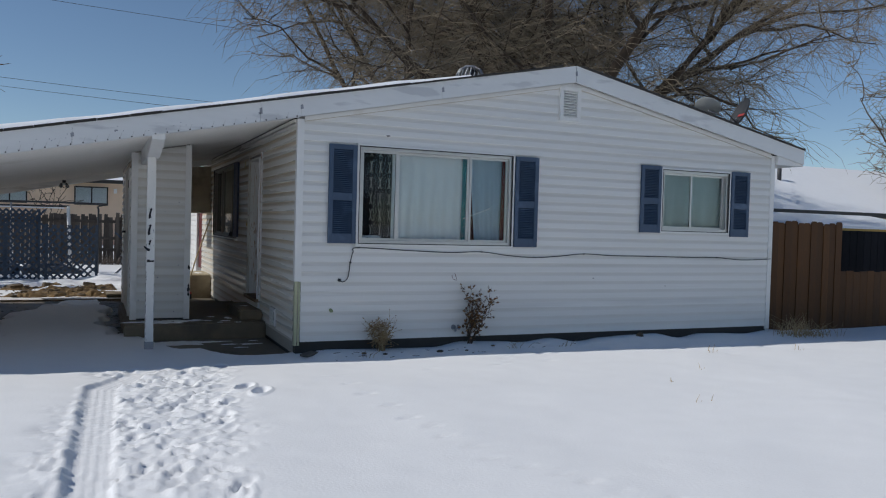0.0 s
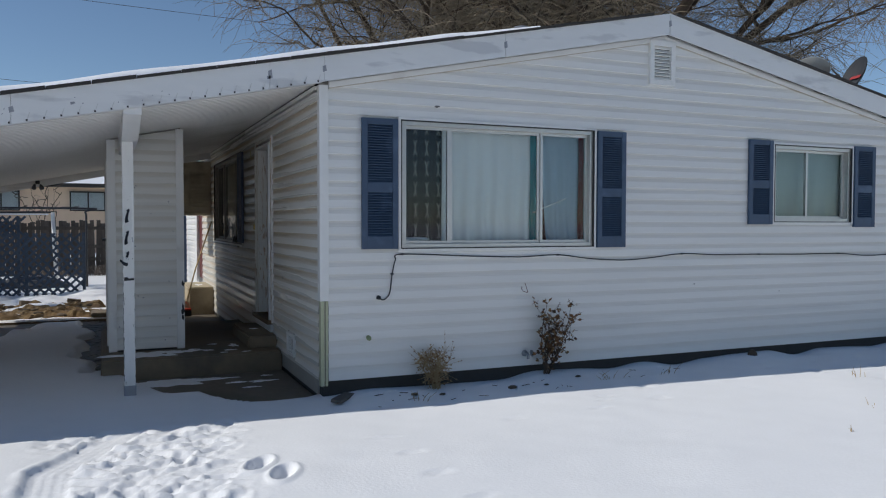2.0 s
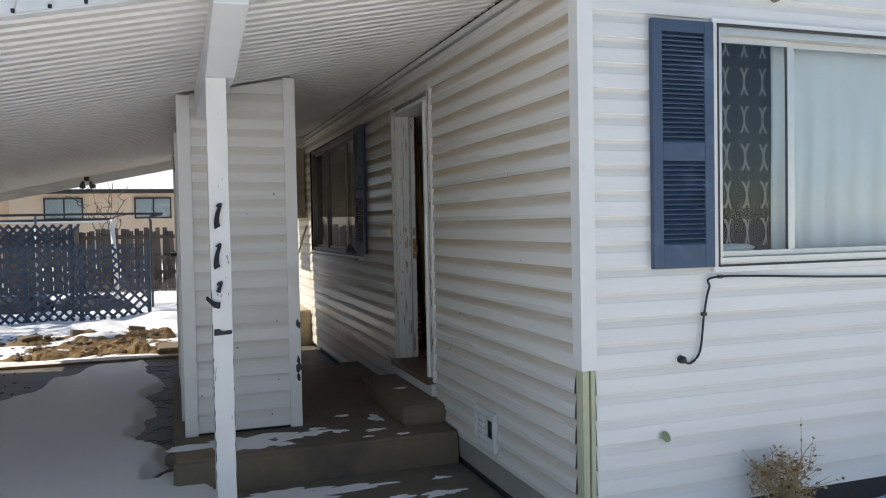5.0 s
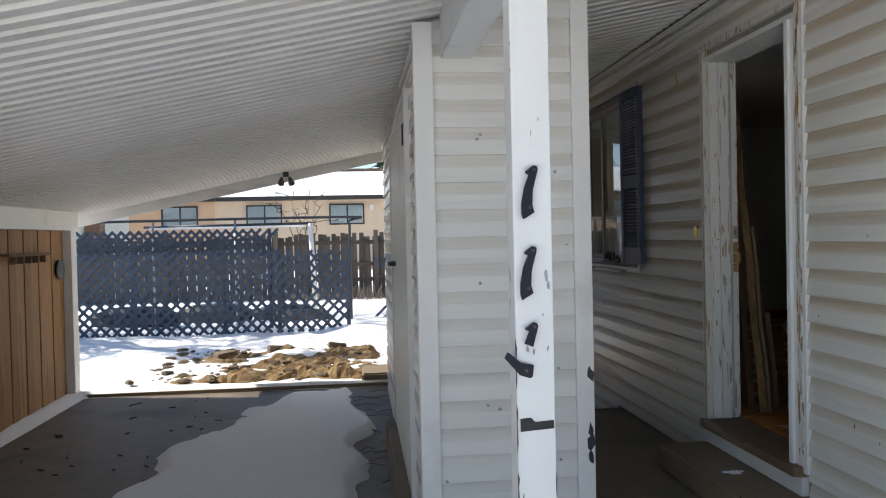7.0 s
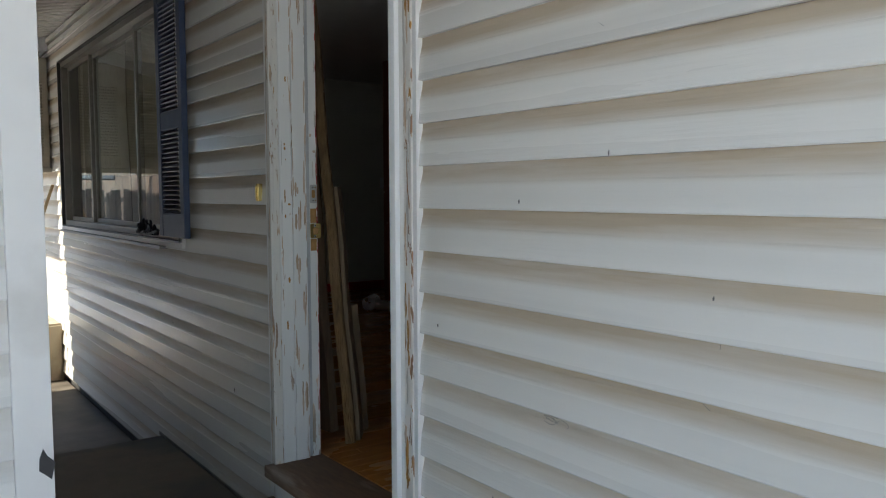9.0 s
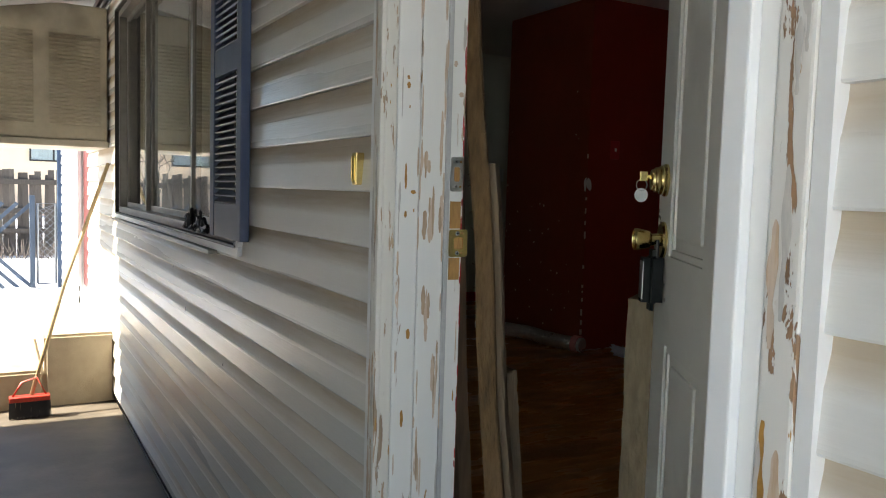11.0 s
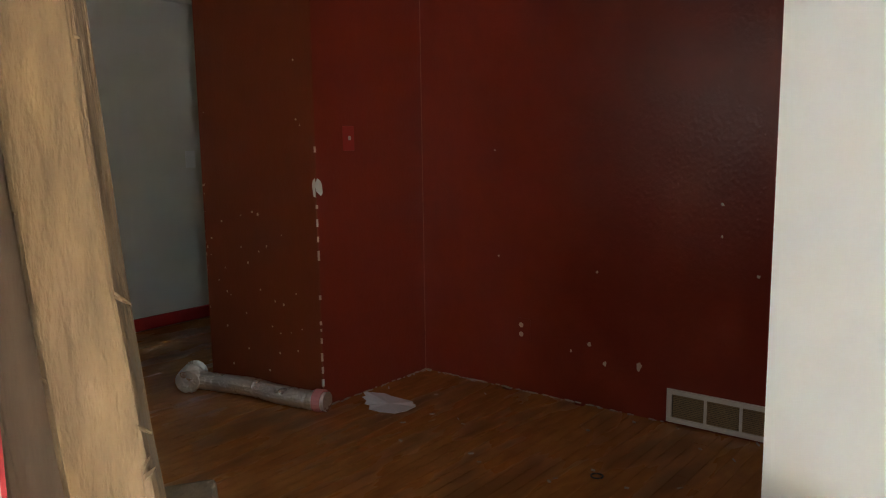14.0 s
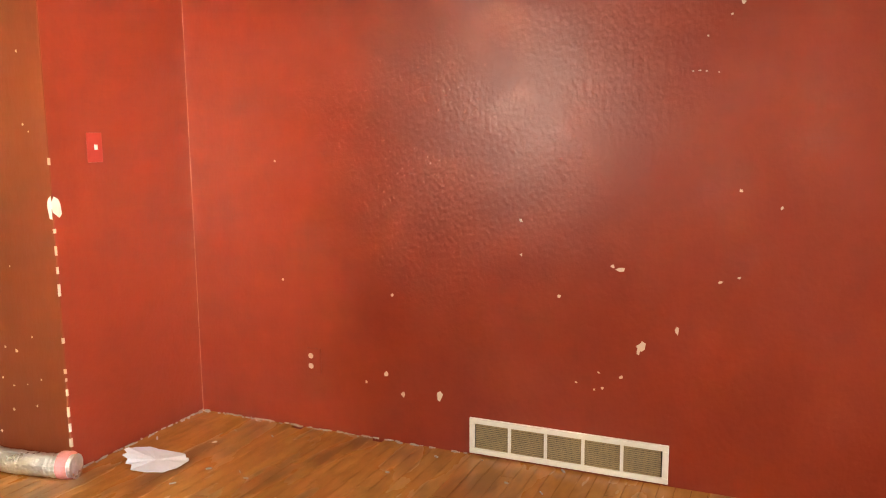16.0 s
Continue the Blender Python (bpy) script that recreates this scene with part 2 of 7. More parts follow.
WOODFLOOR = mat("worn_oak_floor", (0.50, 0.205, 0.055), 0.27, spread=0.25, scale=2.2, stretch=(0.7, 2.4, 1), stain=(0.17, 0.075, 0.026), stain_amount=0.36, stain_scale=2.2, piece=0.07, spec=0.4)
GRILLE = mat("cream_register_paint", (0.82, 0.80, 0.75), 0.45, spread=0.05, scale=8)
GRILLEDARK = mat("dusty_register_slat", (0.30, 0.215, 0.11), 0.6, spread=0.2, scale=30)
FOIL = mat("crumpled_foil", (0.90, 0.90, 0.90), 0.3, 0.8, spread=0.08, scale=15, bump=0.008, bump_scale=85)
PINKTAPE = mat("pink_tape", (0.75, 0.3, 0.3), 0.6, spread=0.1, scale=20)
PAPER = mat("white_paper", (0.75, 0.76, 0.82), 0.8, spread=0.04, scale=10)
SWITCHRED = mat("red_switch_plate", (0.42, 0.035, 0.03), 0.35, spread=0.06, scale=20)
TAN = mat("tan_stucco", (0.72, 0.48, 0.31), 0.9, spread=0.06, scale=0.5, bump=0.01, bump_scale=8)
TANPALE = mat("pale_tan_stucco", (0.78, 0.60, 0.43), 0.9, spread=0.06, scale=0.5, bump=0.01, bump_scale=8)
DARKFRAME = mat("dark_window_frame", (0.03, 0.028, 0.025), 0.5, scale=5)
CURTAINPALE = mat("pale_blind", (0.6, 0.64, 0.65), 0.7, spread=0.05, scale=2)
LATTICE = mat("blue_grey_lattice", (0.065, 0.092, 0.135), 0.75, spread=0.2, scale=2, piece=0.2)
GREYWOOD = mat("grey_fence_wood", (0.15, 0.125, 0.105), 0.9, spread=0.25, scale=3, stretch=(3, 3, 0.5), piece=0.45)
BROWNFENCE = mat("brown_stained_fence", (0.13, 0.055, 0.014), 0.8, spread=0.2, scale=3, stretch=(4, 4, 0.5), piece=0.35)
DARKBOARD = mat("dark_weathered_boards", (0.018, 0.019, 0.024), 0.92, spread=0.3, scale=3, stretch=(4, 4, 0.5), spec=0.15, piece=0.3)
HONEYWOOD = mat("honey_pine_boards", (0.42, 0.22, 0.085), 0.7, spread=0.22, scale=2.5, stretch=(5, 5, 0.5), stain=(0.11, 0.05, 0.025), stain_amount=0.15, stain_scale=3, piece=0.3)
GALV = mat("galvanised_pipe", (0.35, 0.36, 0.38), 0.45, 0.7, spread=0.1, scale=10)
DARKPIPE = mat("dark_pipe", (0.06, 0.06, 0.065), 0.5, 0.4, scale=10)
DIRT = mat("brown_dirt", (0.20, 0.125, 0.055), 0.95, spread=0.35, scale=5, bump=0.02, bump_scale=22, stain=(0.33, 0.24, 0.12), stain_amount=0.35, stain_scale=9)
ROCK = mat("brown_rock", (0.2, 0.15, 0.1), 0.9, spread=0.3, scale=6, bump=0.004, bump_scale=40, piece=0.5)
BARK = mat("tree_bark", (0.085, 0.062, 0.045), 0.95, spread=0.3, scale=3, bump=0.02, bump_scale=12, stretch=(2, 2, 0.4))
TWIG = mat("willow_twigs", (0.29, 0.235, 0.165), 0.9, spread=0.25, scale=1.0)
GREYTWIG = mat("grey_twigs", (0.16, 0.13, 0.11), 0.9, spread=0.25, scale=1.0)
DEADLEAF = mat("dead_leaves", (0.12, 0.068, 0.035), 0.85, spread=0.4, scale=30)
STRAW = mat("dry_grass", (0.45, 0.33, 0.18), 0.9, spread=0.25, scale=15)
YELLOW = mat("yellow_house_paint", (0.55, 0.36, 0.09), 0.8, spread=0.06, scale=1)
BEIGEBOX = mat("beige_cooler_metal", (0.52, 0.47, 0.36), 0.5, spread=0.1, scale=4, stain=(0.25, 0.2, 0.14), stain_amount=0.2, stain_scale=3)
REDDOOR = mat("dark_red_door_paint", (0.12, 0.022, 0.018), 0.5, spread=0.1, scale=4)
SHEERWHITE = mat("white_quilted_sheet", (0.84, 0.84, 0.82), 0.85, spread=0.05, scale=2)
SHEERBLUE = mat("pale_blue_sheet", (0.42, 0.52, 0.60), 0.85, spread=0.08, scale=2)
TEALRED = mat("red_cloth", (0.35, 0.05, 0.05), 0.85, spread=0.2, scale=4)
# near black: the dish's side away from the sun is darkened by colour
DISH = mat("shaded_dish", (0.03, 0.033, 0.04), 0.75, spread=0.08, scale=10)
DISHWHITE = mat("white_dish_back", (0.5, 0.5, 0.48), 0.5, spread=0.1, scale=10)
SKYPINE = mat("dark_conifer", (0.035, 0.05, 0.03), 0.95, spread=0.3, scale=3)
BROOMRED = mat("red_broom_plastic", (0.6, 0.06, 0.035), 0.4, scale=10)
SPLIT = mat("split_dark_wood", (0.05, 0.045, 0.045), 0.9, spread=0.3, scale=30, stretch=(1, 1, 0.3))
BROOMWOOD = mat("broom_handle_wood", (0.48, 0.36, 0.2), 0.6, spread=0.15, scale=6)


def curtain_material():
    """Dark net curtain with columns of pale interlocking ovals."""
    m = mat("dark_patterned_curtain", (0.006, 0.005, 0.007), 0.85, spread=0.3, scale=8)
    n, l = m.node_tree.nodes, m.node_tree.links
    geo = n.new("ShaderNodeNewGeometry")
    sep = n.new("ShaderNodeSeparateXYZ")
    l.new(geo.outputs["Position"], sep.inputs[0])

    def math_node(op, a, b=None):
        x = n.new("ShaderNodeMath")
        x.operation = op
        for i, v in enumerate((a, b)):
            if v is None:
                continue
            if isinstance(v, (int, float)):
                x.inputs[i].default_value = v
            else:
                l.new(v, x.inputs[i])
        return x.outputs[0]

    def cell(src, size):
        return math_node("SUBTRACT", math_node("FRACT", math_node("DIVIDE", src, size)), 0.5)

    u, v = cell(sep.outputs[0], 0.115), cell(sep.outputs[2], 0.19)
    r = math_node("SQRT", math_node("ADD", math_node("MULTIPLY", u, u), math_node("MULTIPLY", v, v)))
    ring = math_node("LESS_THAN", math_node("ABSOLUTE", math_node("SUBTRACT", r, 0.5)), 0.04)
    ring = math_node("MULTIPLY", ring, math_node("LESS_THAN", math_node("ABSOLUTE", v), 0.36))
    x = n.new("ShaderNodeMix")
    x.data_type = "RGBA"
    b = n["Principled BSDF"]
    l.new(ring, x.inputs[0])
    l.new(b.inputs["Base Color"].links[0].from_socket, x.inputs[6])
    x.inputs[7].default_value = (0.26, 0.25, 0.23, 1)
    l.new(x.outputs[2], b.inputs["Base Color"])
    return m


NETCURTAIN = curtain_material()

# ---- building helpers ----


def world_of(ob):
    m = ob.matrix_basis.copy()
    while ob.parent:
        m = ob.parent.matrix_basis @ ob.matrix_parent_inverse @ m
        ob = ob.parent
    return m


def thing(name, place, label, category, group="", kind=""):
    ob = new(name)
    ob.empty_display_size = 0.1
    ob.matrix_basis = Matrix.Translation(place)
    return tagged(ob, label, category, group, kind)


def mesh_of(name, bm, materials):
    me = bpy.data.meshes.new(name)
    bm.normal_update()
    bm.to_mesh(me)
    bm.free()
    for m in materials if isinstance(materials, (list, tuple)) else [materials]:
        me.materials.append(m)
    return me


def under(ob, parent):
    ob.parent = parent
    ob.matrix_parent_inverse = world_of(parent).inverted()
    return ob


def part(name, bm, material, parent, label=""):
    """One mesh, drawn in world coordinates, as a part of parent."""
    ob = new(name, mesh_of(name, bm, material))
    under(ob, parent)
    return tagged(ob, label)


def solid(name, bm, material, label="", category="", group="", kind=""):
    return tagged(new(name, mesh_of(name, bm, material)), label, category, group, kind)


def shared(name, me, parent, m):
    """A piece on shared mesh data, at the world pose m."""
    ob = new(name, me)
    under(ob, parent)
    ob.matrix_basis = m
    return ob


def box(bm, a, b, bevel=0.0, slot=0):
    x0, y0, z0 = (min(p, q) for p, q in zip(a, b))
    x1, y1, z1 = (max(p, q) for p, q in zip(a, b))
    vs = [bm.verts.new(p) for p in ((x0, y0, z0), (x1, y0, z0), (x1, y1, z0), (x0, y1, z0), (x0, y0, z1), (x1, y0, z1), (x1, y1, z1), (x0, y1, z1))]
    fs = [bm.faces.new([vs[i] for i in f]) for f in ((0, 3, 2, 1), (4, 5, 6, 7), (0, 1, 5, 4), (1, 2, 6, 5), (2, 3, 7, 6), (3, 0, 4, 7))]
    for f in fs:
        f.material_index = slot
    if bevel:
        es = list({e for f in fs for e in f.edges})
        bmesh.ops.bevel(bm, geom=es, offset=bevel, segments=2, affect="EDGES", profile=0.6)
    return vs


def boxes(*items, bevel=0.0):
    bm = bmesh.new()
    for a, b in items:
        box(bm, a, b, bevel)
    return bm


def turned(bm, m):
    bmesh.ops.transform(bm, matrix=m, verts=bm.verts[:])
    return bm


def prism(outline, depth, axis="y", at=0.0):
    """An outline of (u, v) pairs pushed back by depth. axis y: u is x, v is z; axis x: u is y, v is z; axis z: u, v are x, y."""
    bm = bmesh.new()

    def p(u, v, d):
        return {"y": (u, d, v), "x": (d, u, v), "z": (u, v, d)}[axis]

    a = [bm.verts.new(p(u, v, at)) for u, v in outline]
    b = [bm.verts.new(p(u, v, at + depth)) for u, v in outline]
    bm.faces.new(a)
    bm.faces.new(b[::-1])
    for i in range(len(a)):
        j = (i + 1) % len(a)
        bm.faces.new((a[j], a[i], b[i], b[j]))
    bmesh.ops.recalc_face_normals(bm, faces=bm.faces[:])
    return bm


def lathe(profile, centre=(0, 0, 0), seg=24, axis=None):
    """A body of revolution: (radius, height) pairs about z, then turned so that z points along axis."""
    bm = bmesh.new()
    rings = []
    for r, h in profile:
        rings.append([bm.verts.new((r * math.cos(2 * math.pi * i / seg), r * math.sin(2 * math.pi * i / seg), h)) for i in range(seg)])
    for a, b in zip(rings, rings[1:]):
        for i in range(seg):
            j = (i + 1) % seg
            f = bm.faces.new((a[i], a[j], b[j], b[i]))
            f.smooth = True
    bm.faces.new(rings[0][::-1])
    bm.faces.new(rings[-1])
    bm.normal_update()
    for e in bm.edges:
        if len(e.link_faces) == 2 and e.calc_face_angle(0.0) > 0.5:
            e.smooth = False
    m = Matrix.Translation(centre)
    if axis:
        m = m @ Vector(axis).to_track_quat("Z", "Y").to_matrix().to_4x4()
    return turned(bm, m)


def tube_into(verts, faces, pts, radii, seg=5):
    base = len(verts)
    n = len(pts)
    for i, p in enumerate(pts):
        d = (Vector(pts[min(i + 1, n - 1)]) - Vector(pts[max(i - 1, 0)])).normalized()
        side = d.orthogonal().normalized()
        up = d.cross(side)
        r = radii[i] if isinstance(radii, (list, tuple)) else radii
        for k in range(seg):
            a = 2 * math.pi * k / seg
            verts.append(tuple(Vector(p) + (side * math.cos(a) + up * math.sin(a)) * r))
    for i in range(n - 1):
        for k in range(seg):
            j = (k + 1) % seg
            faces.append((base + i * seg + k, base + i * seg + j, base + (i + 1) * seg + j, base + (i + 1) * seg + k))
    faces.append(tuple(base + k for k in range(seg))[::-1])
    faces.append(tuple(base + (n - 1) * seg + k for k in range(seg)))


def pydata(name, verts, faces, material, smooth=False):
    me = bpy.data.meshes.new(name)
    me.from_pydata(verts, [], faces)
    me.materials.append(material)
    if smooth:
        me.polygons.foreach_set("use_smooth", [True] * len(me.polygons))
    me.update()
    return me


def rod(name, pts, radius, material, parent=None, seg=8, **tags):
    verts, faces = [], []
    tube_into(verts, faces, pts, radius, seg)
    ob = new(name, pydata(name, verts, faces, material, True))
    if parent:
        under(ob, parent)
    return tagged(ob, **tags)


def smooth_line(pts, steps=8):
    """A smooth curve through the points."""
    out = []
    p = [Vector(q) for q in pts]
    for i in range(len(p) - 1):
        a, b, c, d = p[max(i - 1, 0)], p[i], p[i + 1], p[min(i + 2, len(p) - 1)]
        for s in range(steps):
            t = s / steps
            out.append(0.5 * ((2 * b) + (c - a) * t + (2 * a - 5 * b + 4 * c - d) * t * t + (3 * b - a - 3 * c + d) * t ** 3))
    out.append(p[-1])
    return [tuple(q) for q in out]


GRID = np.random.RandomState(7).rand(256, 256)


def vnoise(x, y, scale):
    """Smooth random heights between 0 and 1."""
    u, v = np.asarray(x, float) / scale, np.asarray(y, float) / scale
    i, j = np.floor(u).astype(int), np.floor(v).astype(int)
    f, g = u - i, v - j
    f, g = f * f * (3 - 2 * f), g * g * (3 - 2 * g)
    q = lambda a, b: GRID[a % 256, b % 256]
    return (q(i, j) * (1 - f) + q(i + 1, j) * f) * (1 - g) + (q(i, j + 1) * (1 - f) + q(i + 1, j + 1) * f) * g


# ---- plan ----
WID, DEP, RIDGE_X = 7.15, 8.65, 3.575          # house
FLOOR = 0.434                                   # boards indoors
SLOPE, FRONT, BACK = 0.204, -0.11, 7.15         # roof pitch, fascia, back of the carport
EAVE_L, EAVE_R = -4.85, 7.66
SLAB = 0.168
DOOR_Y0, DOOR_Y1, DOOR_TOP = 2.115, 2.935, 2.36


def roof_under(x):
    return 3.41 - SLOPE * abs(x - RIDGE_X)


# ---- ground ----


def blend(a, b, v):
    t = np.clip((v - a) / (b - a), 0, 1)
    return t * t * (3 - 2 * t)


def snow_cover(x, y):
    """1 where snow lies, 0 where the concrete is bare."""
    wob = (vnoise(x, y, 0.5) - 0.5) * 0.5 + (vnoise(x + 31, y + 9, 0.14) - 0.5) * 0.16
    port = blend(-0.1, 0.15, 1.0 * (x > -4.6) * (x < 0.05) * (y > -0.1) * (y < 6.7 + 0.4 * (x > -1.5)))
    left = -3.3 + 0.35 * np.maximum(y - 4.4, 0) - 0.15 * (y < 2)
    patch = blend(-0.1, 0.1, (x - left + wob)) * blend(-0.1, 0.1, (-1.86 - x + wob * 0.6)) * blend(0.1, -0.1, y - 6.35 + wob)
    front = blend(-0.12, 0.12, 0.62 + wob * 1.3 - y + 0.65 * blend(-1.2, -1.7, x) * 2.0)
    wet = blend(-0.12, 0.12, ((x + 0.35) / 0.62) ** 2 + ((y - 0.75) / 0.62) ** 2 - 1 + wob * 1.2)
    inside = np.maximum(patch, front * wet)
    return np.where(port > 0.5, inside, 1.0)


RNG = np.random.RandomState(11)
DENTS = []
for k in range(230):
    yy = RNG.uniform(-6.2, -0.62)
    mid = -1.5 + 0.12 * (yy + 1.2)
    DENTS.append((mid + RNG.uniform(-0.52, 0.60), yy, RNG.uniform(0.03, 0.055), RNG.uniform(0.07, 0.14), RNG.normal(-0.9, 0.6), RNG.uniform(0.006, 0.021)))
for a, b, c, d in ((0.03, -1.5, 0.16, -3.2), (0.16, -3.2, 0.36, -4.3), (0.36, -4.3, 0.75, -5.1), (0.75, -5.1, 1.3, -6.0)):
    for k in range(4):
        s = k / 4
        DENTS.append((a + (c - a) * s + RNG.normal(0, 0.03), b + (d - b) * s, 0.035, 0.05, 0.3, 0.022))
for k in range(40):
    DENTS.append((RNG.uniform(0.2, 6.8), RNG.uniform(-1.4, -0.2), RNG.uniform(0.03, 0.06), RNG.uniform(0.03, 0.07), 0, RNG.uniform(0.008, 0.02)))
DENTS.append((-0.85, -1.75, 0.06, 0.13, -0.5, 0.05))
DENTS.append((-0.75, -2.0, 0.06, 0.13, -0.4, 0.05))


def ground_z(x, y):
    z = (vnoise(x, y, 2.3) - 0.5) * 0.05 + (vnoise(x + 50, y, 0.7) - 0.5) * 0.018 + (vnoise(x, y + 70, 0.2) - 0.5) * 0.006
    near = blend(-0.9, -0.05, y) * blend(-0.2, 0.3, x) * blend(8.0, 7.4, x) * (y < 0.4)
    z = z + near * (0.015 + 0.075 * (vnoise(x, y * 0.6, 0.42) - 0.35))
    z = z + blend(7, 12, y) * 0.05
    z = z + blend(7.2, 8.5, y) * blend(14, 11, y) * ((vnoise(x * 0.6, y, 0.55) - 0.5) * 0.16 + (vnoise(x, y, 0.22) - 0.5) * 0.05)
    for dx, dy, rw, rl, ang, dep in DENTS:
        m = (np.abs(x - dx) < 0.4) & (np.abs(y - dy) < 0.4)
        if not m.any():
            continue
        c, s = math.cos(ang), math.sin(ang)
        u, v = ((x[m] - dx) * c + (y[m] - dy) * s) / rw, (-(x[m] - dx) * s + (y[m] - dy) * c) / rl
        q = u * u + v * v
        z[m] += -dep * np.exp(-q ** 4 * 0.8) + 0.35 * dep * np.exp(-((np.sqrt(q) - 1.35) / 0.22) ** 2)
    mid = -1.5 + 0.12 * (y + 1.2) + (vnoise(x + 9, y, 0.35) - 0.5) * 0.3
    trod = np.exp(-((x - mid) / 0.66) ** 8) * blend(-0.45, -0.7, y) * blend(-8.5, -6.0, y)
    crumb = blend(0.52, 0.60, vnoise(x + 21 + y * 0.5, y * 1.6 + 5, 0.085)) + 0.7 * blend(0.55, 0.63, vnoise(x + 2, y * 1.5 + 44, 0.05))
    z = z + trod * (crumb * 0.013 - 0.02 + (vnoise(x, y, 0.16) - 0.5) * 0.022)
    centre = x + 2.0 - 0.03 * (y + 1.2) - 0.55 * np.maximum(y + 1.35, 0)
    lane = np.exp(-(centre / 0.125) ** 10) * blend(-0.6, -0.8, y) * (y > -12)
    rim = np.exp(-((centre + 0.165) / 0.03) ** 2) * blend(-0.6, -0.9, y) * (y > -12)
    z = z * (1 - 0.85 * lane) - lane * (0.036 - 0.0025 * np.sin(centre * 110) - 0.003 * np.sin(y * 90)) + 0.018 * rim * vnoise(x, y, 0.12)
    cover = snow_cover(x, y)
    return z * cover - 0.09 * (1 - cover) + 0.03 * cover * (1 - blend(0.0, 0.3, np.abs(cover - 1.0)))


def graded(spans):
    out = []
    for a, b, step in spans:
        out += list(np.arange(a, b - 1e-6, step))
    return np.array(out + [spans[-1][1]])


gx = graded([(-900, -100, 200), (-100, -20, 20), (-20, -5, 1.0), (-5, -3.2, 0.08), (-3.2, -2.4, 0.033), (-2.4, -0.6, 0.018), (-0.6, -0.2, 0.03), (-0.2, 7.8, 0.07), (7.8, 20, 0.8), (20, 100, 20), (100, 900, 200)])
gy = graded([(-900, -100, 200), (-100, -20, 16), (-20, -9, 0.8), (-9, -6.2, 0.1), (-6.2, -3.4, 0.036), (-3.4, -0.5, 0.02), (-0.5, 1.8, 0.045), (1.8, 7.2, 0.08), (7.2, 12, 0.1), (12, 40, 2.0), (40, 100, 20), (100, 900, 200)])
X, Y = np.meshgrid(gx, gy)
Z = ground_z(X, Y)
nx, ny = len(gx), len(gy)
gv = np.stack([X.ravel(), Y.ravel(), Z.ravel()], 1)
idx = np.arange(nx * ny).reshape(ny, nx)
gf = np.stack([idx[:-1, :-1].ravel(), idx[:-1, 1:].ravel(), idx[1:, 1:].ravel(), idx[1:, :-1].ravel()], 1)
gme = bpy.data.meshes.new("ground")
gme.from_pydata(gv.tolist(), [], gf.tolist())
gme.materials.append(SNOW)
gme.polygons.foreach_set("use_smooth", [True] * len(gme.polygons))
tagged(new("ground", gme), "snow-covered front yard with trodden footprints and a wheel track", "snow", kind="structure")

bm = boxes(((-4.62, -0.05, -0.3), (-0.004, 6.72, -0.035)), ((-1.46, 6.7205, -0.3), (-0.004, 7.049, -0.035)))
solid("floor_carport", bm, DAMPCONC, "bare grey concrete carport floor, damp and stained", "floor", kind="structure")


def at_ground(x, y):
    return float(ground_z(np.array([float(x)]), np.array([float(y)]))[0])


# porch slab and steps
def concrete_block(name, a, b, label, category, material=CONCRETE):
    bm = boxes((a, b))
    bmesh.ops.bevel(bm, geom=bm.edges[:], offset=0.018, segments=3, affect="EDGES")
    return solid(name, bm, material, label, category, kind="structure")


concrete_block("porch_slab", (-1.742, 1.60, -0.1), (-0.006, 4.45, SLAB), "worn concrete porch slab with chipped edge and traces of snow", "porch")
concrete_block("door_step", (-0.31, 1.83, SLAB), (-0.007, 3.0, 0.30), "small damp concrete step below the open door", "step")
bm = boxes(((-4.62, 6.72, -0.05), (-1.6, 6.80, 0.0)))
solid("edging_strip", bm, CONCRETE, "thin concrete edge of the carport floor", "edge", kind="structure")
concrete_block("back_step_lower", (-1.15, 7.05, -0.1), (-0.42, 8.3, 0.20), "tan concrete back step, its colour brightened for bounced sunlight", "step", TANCONC)
concrete_block("back_step_upper", (-0.42, 7.05, -0.1), (-0.004, 8.3, 0.42), "tan concrete back landing, its colour brightened for bounced sunlight", "step", TANCONC)
concrete_block("shed_apron", (-1.9, 6.76, -0.1), (-1.5, 7.3, 0.09), "pale block beside the shed corner", "block")

# traces of snow lying on the slab
def snow_trace(cx, cy, rx, ry, z, seed):
    r = random.Random(seed)
    n = 54
    bm = bmesh.new()
    ring, top = [], []
    p1, p2, p3 = r.uniform(0, 6.28), r.uniform(0, 6.28), r.uniform(0, 6.28)
    for i in range(n):
        a = 2 * math.pi * i / n
        k = 0.72 + 0.2 * math.sin(3 * a + p1) + 0.16 * math.sin(5 * a + p2) + 0.12 * math.sin(11 * a + p3) + 0.1 * r.random()
        ring.append(bm.verts.new((cx + rx * k * math.cos(a), cy + ry * k * math.sin(a), z)))
        top.append(bm.verts.new((cx + rx * k * 0.9 * math.cos(a), cy + ry * k * 0.9 * math.sin(a), z + 0.003 + 0.003 * r.random())))
    for i in range(n):
        j = (i + 1) % n
        bm.faces.new((ring[i], ring[j], top[j], top[i]))
    bm.faces.new(top)
    solid("snow_patch", bm, SNOW, "thin patch of wind-blown snow on the concrete", "snow", kind="stuff")


